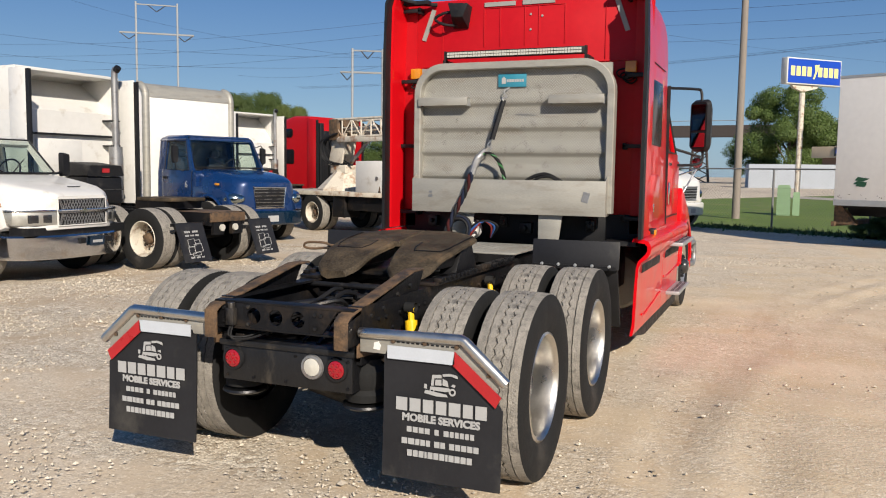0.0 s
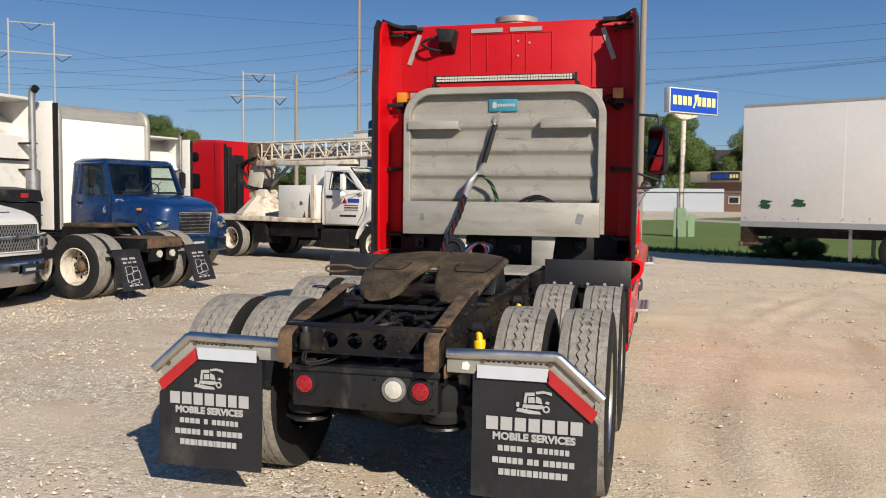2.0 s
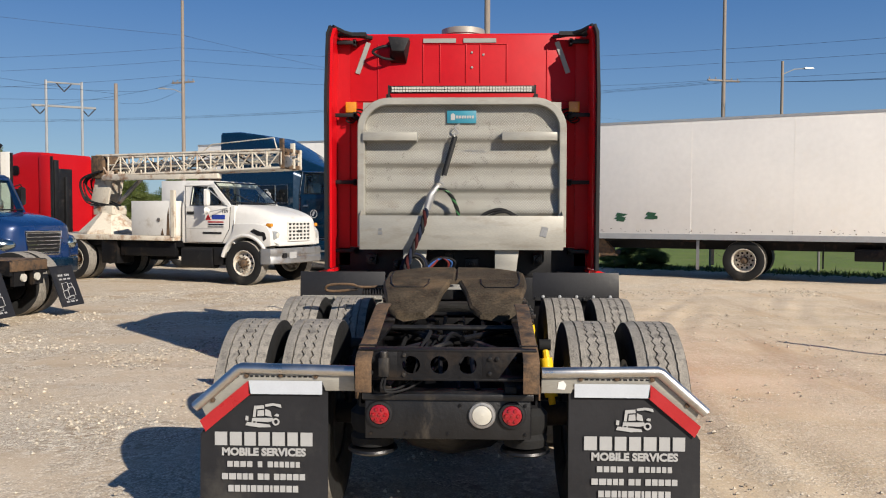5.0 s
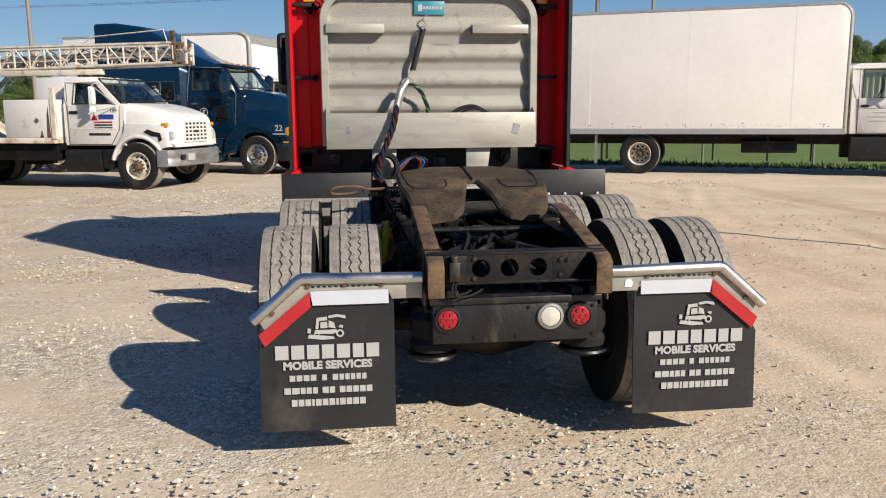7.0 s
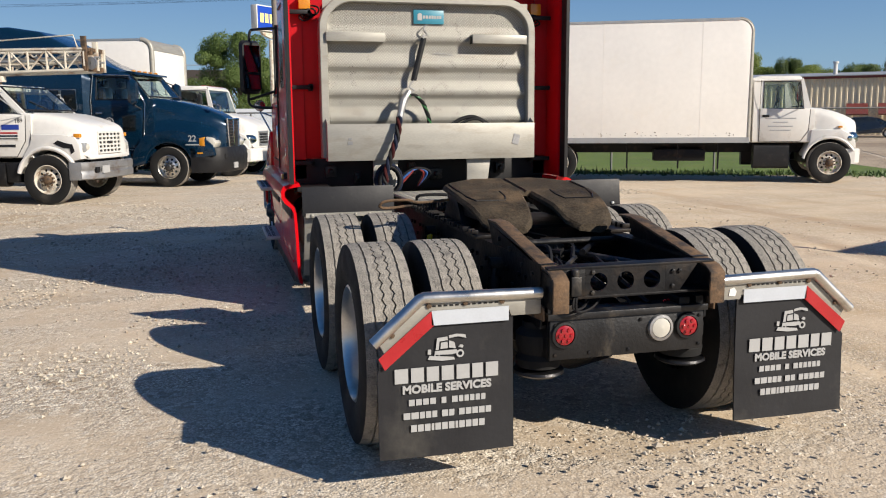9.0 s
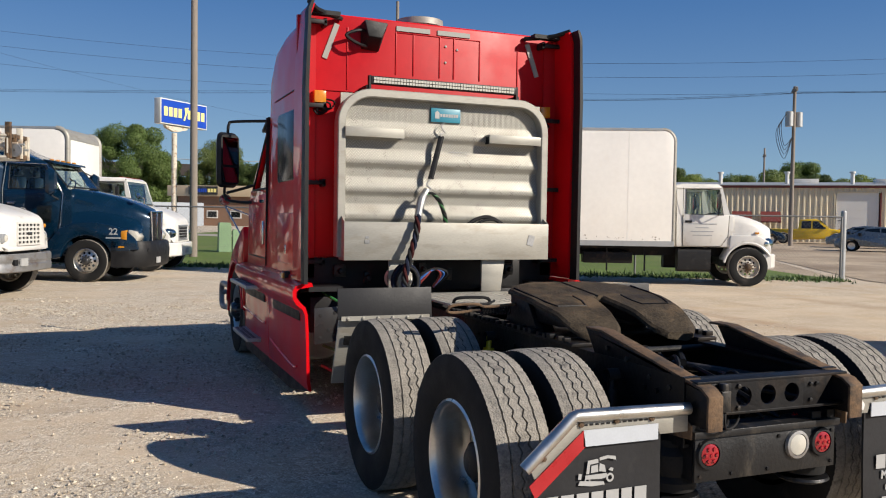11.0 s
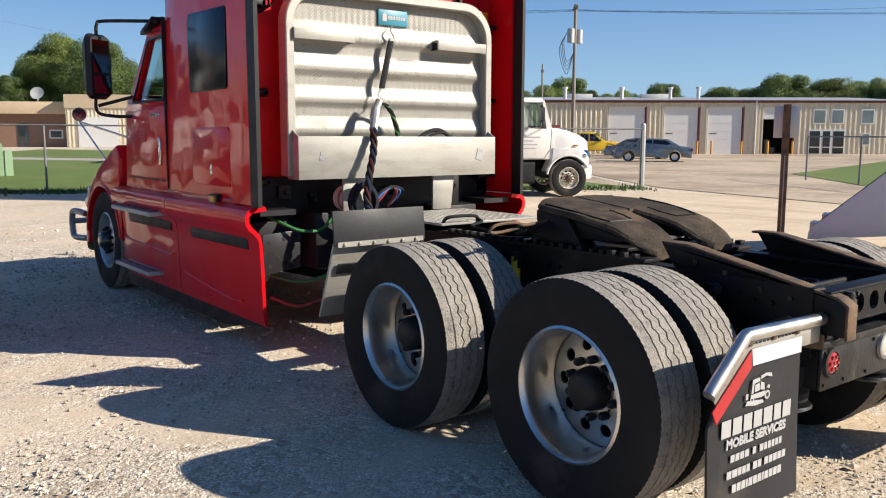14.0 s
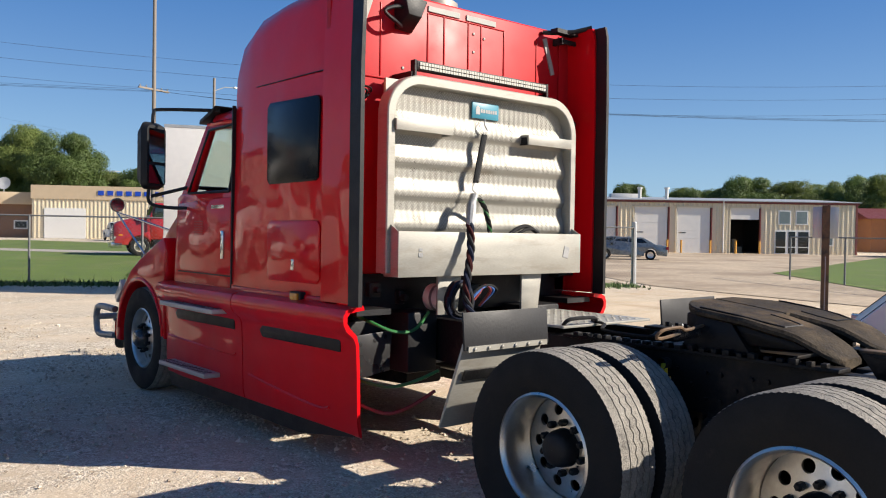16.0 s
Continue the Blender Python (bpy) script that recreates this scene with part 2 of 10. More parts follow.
def leaf_material(name, color, second, thin=0.0):
    m = bpy.data.materials.new(name)
    m.use_nodes = True
    n, link = m.node_tree.nodes, m.node_tree.links.new
    p = n["Principled BSDF"]
    p.inputs["Roughness"].default_value = 0.6
    g = n.new("ShaderNodeNewGeometry")
    mix = n.new("ShaderNodeMix")
    mix.data_type = "RGBA"
    mix.inputs[6].default_value, mix.inputs[7].default_value = (*color, 1), (*second, 1)
    link(g.outputs["Random Per Island"], mix.inputs[0])
    leaf_color = mix.outputs[2]
    if thin:
        # every tree a little lighter or darker than its neighbour
        tone, own, gain = n.new("ShaderNodeMix"), n.new("ShaderNodeObjectInfo"), n.new("ShaderNodeMapRange")
        tone.data_type, tone.blend_type = "RGBA", "MULTIPLY"
        tone.inputs[0].default_value = 1.0
        gain.inputs["To Min"].default_value, gain.inputs["To Max"].default_value = 0.70, 1.35
        link(own.outputs["Random"], gain.inputs["Value"])
        link(mix.outputs[2], tone.inputs[6])
        link(gain.outputs[0], tone.inputs[7])
        leaf_color = tone.outputs[2]
    link(leaf_color, p.inputs["Base Color"])
    if thin:
        glow, blend = n.new("ShaderNodeBsdfTranslucent"), n.new("ShaderNodeMixShader")
        link(leaf_color, glow.inputs["Color"])
        blend.inputs[0].default_value = thin
        link(p.outputs[0], blend.inputs[1])
        link(glow.outputs[0], blend.inputs[2])
        link(blend.outputs[0], n["Material Output"].inputs["Surface"])
    return m


LEAF = leaf_material("leaves", (0.070, 0.118, 0.026), (0.125, 0.175, 0.044), 0.40)
LEAF_LIGHT = leaf_material("light_leaves", (0.115, 0.165, 0.034), (0.185, 0.225, 0.056), 0.40)
STONE = leaf_material("pale_limestone", (0.30, 0.25, 0.19), (0.64, 0.57, 0.46))
STONE.node_tree.nodes["Principled BSDF"].inputs["Roughness"].default_value = 0.95
GRASS = leaf_material("grass_blades", (0.028, 0.065, 0.012), (0.085, 0.13, 0.03))


# ---- mesh helpers ----
class Shape:
    """Collects vertices and faces of one mesh."""

    def __init__(self):
        self.v, self.f = [], []

    def add(self, verts, faces, m=None):
        k = len(self.v)
        self.v += [tuple(m @ Vector(p)) if m else tuple(p) for p in verts]
        self.f += [tuple(i + k for i in face) for face in faces]
        return self

    def box(self, x0, x1, y0, y1, z0, z1, m=None):
        vs = [(x, y, z) for z in (z0, z1) for y in (y0, y1) for x in (x0, x1)]
        return self.add(vs, [(0, 2, 3, 1), (4, 5, 7, 6), (0, 1, 5, 4), (1, 3, 7, 5), (3, 2, 6, 7), (2, 0, 4, 6)], m)

    def prism(self, poly, axis, a, b, m=None):
        """A polygon extruded along an axis: its points are (y, z) for x, (x, z) for y, (x, y) for z."""
        def place(p, d):
            return {"x": (d, p[0], p[1]), "y": (p[0], d, p[1]), "z": (p[0], p[1], d)}[axis]
        n = len(poly)
        vs = [place(p, a) for p in poly] + [place(p, b) for p in poly]
        fs = [tuple(range(n))[::-1], tuple(range(n, 2 * n))] + [(i, (i + 1) % n, n + (i + 1) % n, n + i) for i in range(n)]
        return self.add(vs, fs, m)

    def loft(self, rings, cap=True, m=None):
        n = len(rings[0])
        vs = [p for ring in rings for p in ring]
        fs = []
        for k in range(len(rings) - 1):
            fs += [(k * n + i, k * n + (i + 1) % n, (k + 1) * n + (i + 1) % n, (k + 1) * n + i) for i in range(n)]
        if cap:
            fs += [tuple(range(n))[::-1], tuple(range((len(rings) - 1) * n, len(rings) * n))]
        return self.add(vs, fs, m)

    def lathe(self, profile, n=32, axis="x", m=None, closed=False):
        """A profile of (along, radius) turned round an axis."""
        vs, fs = [], []
        for k in range(n):
            c, s = math.cos(2 * math.pi * k / n), math.sin(2 * math.pi * k / n)
            for a, r in profile:
                vs.append({"x": (a, r * c, r * s), "y": (r * c, a, r * s), "z": (r * c, r * s, a)}[axis])
        w = len(profile)
        for k in range(n):
            q = (k + 1) % n
            for i in range(w - 1 + closed):
                j = (i + 1) % w
                fs.append((k * w + i, q * w + i, q * w + j, k * w + j))
        return self.add(vs, fs, m)

    def tube(self, pts, r, n=8, m=None):
        pts = [Vector(p) for p in pts]
        rings, side = [], None
        for i, p in enumerate(pts):
            d = (pts[min(i + 1, len(pts) - 1)] - pts[max(i - 1, 0)]).normalized()
            if side is None:
                side = d.orthogonal().normalized()
            side = (side - d * side.dot(d)).normalized()
            up = d.cross(side)
            rad = r[i] if isinstance(r, (list, tuple)) else r
            rings.append([p + rad * (math.cos(2 * math.pi * k / n) * side + math.sin(2 * math.pi * k / n) * up) for k in range(n)])
        return self.loft(rings, m=m)

    def mesh(self, name, mats, bevel=0.0, smooth=35, segments=2):
        me = bpy.data.meshes.new(name)
        me.from_pydata(self.v, [], self.f)
        bm = bmesh.new()
        bm.from_mesh(me)
        bmesh.ops.recalc_face_normals(bm, faces=bm.faces)
        if bevel:
            sharp = [e for e in bm.edges if len(e.link_faces) == 2 and e.calc_face_angle(0) > 0.5]
            bmesh.ops.bevel(bm, geom=sharp, offset=bevel, segments=segments, affect="EDGES", clamp_overlap=True, profile=0.5)
        bm.to_mesh(me)
        bm.free()
        for mt in mats if isinstance(mats, (list, tuple)) else [mats]:
            me.materials.append(mt)
        if smooth:
            for p in me.polygons:
                p.use_smooth = True
            me.set_sharp_from_angle(angle=radians(smooth))
        return me


def part(name, shape, mat, parent, label="", bevel=0.0, smooth=35, at=None):
    """Links a Shape, or a mesh, as one object under a thing or a part."""
    me = shape.mesh(name, mat, bevel, smooth) if isinstance(shape, Shape) else shape
    ob = new(name, me)
    ob.parent = parent
    if at is not None:
        ob.matrix_local = at
    return tagged(ob, label)


def thing(name, at, label, category, group="", kind=""):
    ob = new(name)
    ob.empty_display_size = 0.2
    ob.matrix_world = at
    return tagged(ob, label, category, group, kind)


def solid(name, shape, mat, label, category, group="", kind="", bevel=0.0, smooth=35, at=None):
    ob = new(name, shape.mesh(name, mat, bevel, smooth))
    if at is not None:
        ob.matrix_world = at
    return tagged(ob, label, category, group, kind)


def ring(y, hw0, hw1, z0, z1, r=0.12, n=4, r0=0.03):
    """A rounded cross-section standing at y: half widths below and above, and the radius of its upper corners."""
    pts = []
    for cx, cz, rad, a0 in ((hw0, z0, r0, -90), (hw1, z1, r, 0), (-hw1, z1, r, 90), (-hw0, z0, r0, 180)):
        ox, oz = cx - math.copysign(rad, cx), cz + (rad if cz == z0 else -rad)
        for k in range(n + 1):
            a = radians(a0 + 90 * k / n)
            pts.append((ox + rad * math.cos(a), y, oz + rad * math.sin(a)))
    return pts


def arch(y, z, r, n=12, a0=0.0, a1=180.0):
    return [(y + r * math.cos(radians(a0 + (a1 - a0) * k / n)), z + r * math.sin(radians(a0 + (a1 - a0) * k / n))) for k in range(n + 1)]


def curve_points(pts, n=8):
    """A smooth line through the points."""
    pts = [Vector(p) for p in pts]
    out = []
    for i in range(len(pts) - 1):
        a, b, c, d = pts[max(i - 1, 0)], pts[i], pts[i + 1], pts[min(i + 2, len(pts) - 1)]
        for k in range(n):
            t = k / n
            out.append(0.5 * (2 * b + (c - a) * t + (2 * a - 5 * b + 4 * c - d) * t * t + (3 * b - a - 3 * c + d) * t ** 3))
    return out + [pts[-1]]


def lettering(text, size, mat, parent, at, name="lettering", depth=0.002, bold=0.0, squeeze=1.0):
    """Letters of the built-in font, as a mesh, standing in the x-z plane and facing -y."""
    cu = bpy.data.curves.new(name, "FONT")
    cu.body, cu.size, cu.extrude, cu.align_x, cu.offset, cu.resolution_u = text, size, depth, "CENTER", bold, 3
    tmp = bpy.data.objects.new(name, cu)
    scene.collection.objects.link(tmp)
    me = bpy.data.meshes.new_from_object(tmp.evaluated_get(bpy.context.evaluated_depsgraph_get()))
    bpy.data.objects.remove(tmp)
    me.transform(pose(0, 0, 0, 90, 0, 0) @ Matrix.Diagonal((squeeze, 1, 1, 1)))
    me.materials.append(mat)
    return part(name, me, mat, parent, at=at)


def bars(widths, height, gap, y, x_mid, z, depth=0.0015):
    """A row of plain upright bars, as wide as the letters they stand for."""
    s = Shape()
    x = x_mid - (sum(widths) + gap * (len(widths) - 1)) / 2
    for w in widths:
        if w > 0:
            s.box(x, x + w, y - depth, y, z, z + height)
        x += abs(w) + gap
    return s


def height_at(x, y):
    """The ground: level in the yard, rising slightly towards the buildings."""
    return 0.006 * min(max(0.0, math.hypot(x, y) - 24), 70)


def heading(x, y, angle, z=0.0):
    """A vehicle's pose: its own +y points along the angle, in degrees from world +x."""
    return pose(x, y, z, 0, 0, angle - 90)


# ---- ground ----
def ground_material():
    m = bpy.data.materials.new("gravel_and_dirt")
    m.use_nodes = True
    n, link = m.node_tree.nodes, m.node_tree.links.new
    p = n["Principled BSDF"]
    p.inputs["Roughness"].default_value = 0.95
    p.inputs["Specular IOR Level"].default_value = 0.25
    co = n.new("ShaderNodeTexCoord").outputs["Object"]

    def tex(scale, detail=6, rough=0.6, stretch=None):
        t = n.new("ShaderNodeTexNoise")
        t.inputs["Scale"].default_value, t.inputs["Detail"].default_value, t.inputs["Roughness"].default_value = scale, detail, rough
        src = co
        if stretch:
            mp = n.new("ShaderNodeMapping")
            mp.inputs["Rotation"].default_value, mp.inputs["Scale"].default_value = stretch
            link(co, mp.inputs["Vector"])
            src = mp.outputs[0]
        link(src, t.inputs["Vector"])
        return t.outputs["Fac"]

    def span(v, a, b, c=0.0, d=1.0):
        r = n.new("ShaderNodeMapRange")
        for key, val in zip(("From Min", "From Max", "To Min", "To Max"), (a, b, c, d)):
            r.inputs[key].default_value = val
        link(v, r.inputs["Value"])
        return r.outputs[0]

    def mix(f, a, b):
        x = n.new("ShaderNodeMix")
        x.data_type = "RGBA"
        link(f, x.inputs[0])
        for s, v in ((6, a), (7, b)):
            if isinstance(v, tuple):
                x.inputs[s].default_value = (*v, 1)
            else:
                link(v, x.inputs[s])
        return x.outputs[2]

    def mul(a, b, op="MULTIPLY"):
        x = n.new("ShaderNodeMath")
        x.operation = op
        for s, v in ((0, a), (1, b)):
            if isinstance(v, float):
                x.inputs[s].default_value = v
            else:
                link(v, x.inputs[s])
        return x.outputs[0]

    def voronoi(scale):
        v = n.new("ShaderNodeTexVoronoi")
        v.inputs["Scale"].default_value = scale
        wob = n.new("ShaderNodeTexNoise")
        wob.inputs["Scale"].default_value = scale * 0.7
        link(co, wob.inputs["Vector"])
        off = n.new("ShaderNodeVectorMath")
        off.operation = "MULTIPLY_ADD"
        link(wob.outputs["Color"], off.inputs[0])
        off.inputs[1].default_value = (0.7 / scale,) * 3
        link(co, off.inputs[2])
        link(off.outputs[0], v.inputs["Vector"])
        red = n.new("ShaderNodeSeparateColor")
        link(v.outputs["Color"], red.inputs[0])
        return red.outputs[0], v.outputs["Distance"]

    pebble, pebble2 = voronoi(26), voronoi(70)
    big = mix(span(pebble[0], 0.0, 1.0), (0.33, 0.265, 0.19), (0.92, 0.845, 0.71))
    small = mix(span(pebble2[0], 0.0, 1.0), (0.34, 0.275, 0.20), (0.88, 0.80, 0.665))
    stones = mix(span(tex(3.0, 5, 0.65), 0.42, 0.56), small, big)
    gap = mul(span(pebble2[1], 0.38, 0.68), 0.6)
    stones = mix(gap, stones, (0.27, 0.215, 0.16))
    sand = mix(span(tex(1.7, 6, 0.6), 0.38, 0.64), (0.50, 0.41, 0.305), (0.64, 0.55, 0.435))
    sand = mix(mul(span(tex(48, 5, 0.75), 0.46, 0.64), 0.75), sand, (0.36, 0.28, 0.20))
    dirt = mix(span(tex(1.1, 6, 0.6), 0.35, 0.68), (0.54, 0.415, 0.26), (0.66, 0.54, 0.385))
    dirt = mix(mul(span(tex(45, 6, 0.75), 0.47, 0.66), 0.65), dirt, (0.40, 0.28, 0.175))
    for cells, lo, amount in ((pebble2, 0.80, 0.8), (pebble, 0.90, 0.8)):
        chips = mul(span(cells[0], lo, lo + 0.08), span(cells[1], 0.42, 0.30, 0.0, amount))
        sand, dirt = mix(chips, sand, (0.78, 0.70, 0.57)), mix(chips, dirt, (0.76, 0.66, 0.52))
    # packed dirt lies on the driven side of the yard, loose gravel in patches elsewhere
    sep = n.new("ShaderNodeSeparateXYZ")
    link(co, sep.inputs[0])
    side = span(sep.outputs["X"], -1.0, 2.6)
    lane = mul(span(sep.outputs["Y"], 20.0, 10.0), side)
    track = span(tex(0.9, 6, 0.6, ((0, 0, 0.35), (0.16, 1.0, 1))), 0.44, 0.60)
    gravel = mul(span(tex(0.85, 9, 0.70), 0.41, 0.51), span(lane, 0.0, 1.0, 1.0, 0.34))
    gravel = mul(gravel, span(track, 0.0, 1.0, 1.0, 0.45))
    base = mix(lane, sand, dirt)
    # left side: browner dirt, darkened further to deepen the truck's shadow there
    base = mix(span(sep.outputs["X"], -2.2, -5.0, 0.0, 0.72), base, (0.385, 0.295, 0.198))
    base = mix(mul(track, 0.30), base, (0.70, 0.58, 0.44))
    rut = mul(span(tex(0.75, 7, 0.62, ((0, 0, 1.25), (1.0, 0.14, 1))), 0.50, 0.60), lane)
    base = mix(mul(rut, 0.72), base, (0.42, 0.295, 0.185))
    base = mix(gravel, base, stones)
    base = mix(mul(span(tex(0.4, 7, 0.62), 0.54, 0.72), 0.35), base, (0.43, 0.335, 0.24))
    link(base, p.inputs["Base Color"])
    height = mul(mul(pebble[1], -0.55), mul(pebble2[1], -0.40), "ADD")
    height = mul(height, mul(tex(14, 8, 0.7), 0.8), "ADD")
    height = mul(height, span(gravel, 0.0, 1.0, 0.16, 1.0))
    b = n.new("ShaderNodeBump")
    b.inputs["Strength"].default_value, b.inputs["Distance"].default_value = 0.9, 0.016
    link(height, b.inputs["Height"])
    link(b.outputs[0], p.inputs["Normal"])
    return m


def build_ground():
    """One sheet: fine round the truck, coarser outwards to the horizon."""
    def line(a, b, fine, far):
        inner = list(np.arange(a, b + 1e-6, fine))
        step, lo, hi = fine, a, b
        left, right = [], []
        while hi < far:
            step *= 1.25
            lo, hi = lo - step, hi + step
            left.append(lo)
            right.append(hi)
        return np.array(left[::-1] + inner + right)
    xs, ys = line(-7.0, 6.5, 0.07, 1500), line(-4.5, 13.0, 0.07, 1500)
    gx, gy = np.meshgrid(xs, ys)
    z = 0.006 * np.clip(np.hypot(gx, gy) - 24, 0, 70)
    rng = np.random.default_rng(3)
    bump = np.zeros_like(z)
    for k in range(26):
        wave = rng.uniform(0.5, 7.0)
        a, ph = rng.uniform(0, 6.3), rng.uniform(0, 6.3)
        bump += 0.006 / (1 + wave * 0.8) * np.sin(wave * (gx * math.cos(a) + gy * math.sin(a)) + ph)
    # wheel ruts that curve past the truck on the driven side
    for off in (0.0, 0.42, 1.9, 2.35, 3.5):
        d = gx - (1.9 + off + 0.035 * (gy - 2) ** 2 * 0.6)
        d = d + 0.10 * np.sin(gy * 0.9 + off * 5)
        soft = 0.55 + 0.45 * np.sin(gy * 0.7 + off * 3.1)
        bump += soft * (-0.012 * np.exp(-(d / 0.16) ** 2) + 0.007 * np.exp(-((np.abs(d) - 0.30) / 0.12) ** 2))
    near = np.exp(-(np.clip(np.hypot(gx, gy - 4) - 9, 0, None) / 4) ** 2)
    z = z + bump * near - 0.004
    w, h = len(xs), len(ys)
    idx = np.arange(w * h).reshape(h, w)
    faces = np.stack([idx[:-1, :-1], idx[:-1, 1:], idx[1:, 1:], idx[1:, :-1]], -1).reshape(-1, 4)
    me = bpy.data.meshes.new("ground")
    me.from_pydata(np.stack([gx, gy, z], -1).reshape(-1, 3).tolist(), [], faces.tolist())
    me.materials.append(ground_material())
    me.polygons.foreach_set("use_smooth", [True] * len(me.polygons))
    tagged(new("ground", me), "pale limestone gravel and packed dirt yard with tyre ruts", "ground", kind="structure")


build_ground()


def scatter_stones():
    rng = np.random.default_rng(11)
    base = np.array([(0, 0, 1), (0.9, 0, 0.1), (-0.2, 0.85, 0.15), (-0.8, -0.1, 0.05), (0.1, -0.9, 0.1), (0, 0, -0.6)])
    tri = np.array([(0, 1, 2), (0, 2, 3), (0, 3, 4), (0, 4, 1), (5, 2, 1), (5, 3, 2), (5, 4, 3), (5, 1, 4)])
    count = 330000
    x = rng.uniform(-7.5, 7.5, count)
    y = rng.uniform(-4.0, 15.0, count)
    dirt_side = (x > 0.8) & (y < 13)
    patch = sum(np.sin(k * (x * math.cos(a) + y * math.sin(a)) + ph) for k, a, ph in ((1.1, 0.4, 0.2), (1.9, 1.7, 2.1), (2.9, 2.6, 4.0), (4.3, 0.9, 1.1)))
    keep = rng.random(count) < np.where(dirt_side, 0.055, 0.50) * np.clip(0.7 + 0.55 * patch, 0.06, 1.8) * np.clip(1.5 - np.hypot(x, y + 1) / 14, 0.35, 1.0)
    x, y = x[keep], y[keep]
    size = 0.0042 + 0.017 * rng.random(len(x)) ** 4 + 0.016 * (rng.random(len(x)) > 0.988)
    size *= np.clip(0.85 + 0.02 * np.hypot(x, y + 3), 0.85, 1.2)
    turn = rng.uniform(0, 6.3, len(x))
    jit = 1 + 0.3 * rng.standard_normal((len(x), 6, 3)) * 0.7
    v = base[None] * jit * size[:, None, None]
    v[..., 2] *= 0.7
    c, s = np.cos(turn)[:, None], np.sin(turn)[:, None]
    vx = c * v[..., 0] - s * v[..., 1] + x[:, None]
    vy = s * v[..., 0] + c * v[..., 1] + y[:, None]
    vz = v[..., 2] + (size * 0.25)[:, None]
    verts = np.stack([vx, vy, vz], -1).reshape(-1, 3)
    faces = (tri[None] + 6 * np.arange(len(x))[:, None, None]).reshape(-1, 3)
    me = bpy.data.meshes.new("loose_gravel")
    me.from_pydata(verts.tolist(), [], faces.tolist())
    me.materials.append(STONE)
    tagged(new("loose_gravel", me), "loose pale limestone gravel scattered over the yard", "gravel", kind="stuff")


scatter_stones()


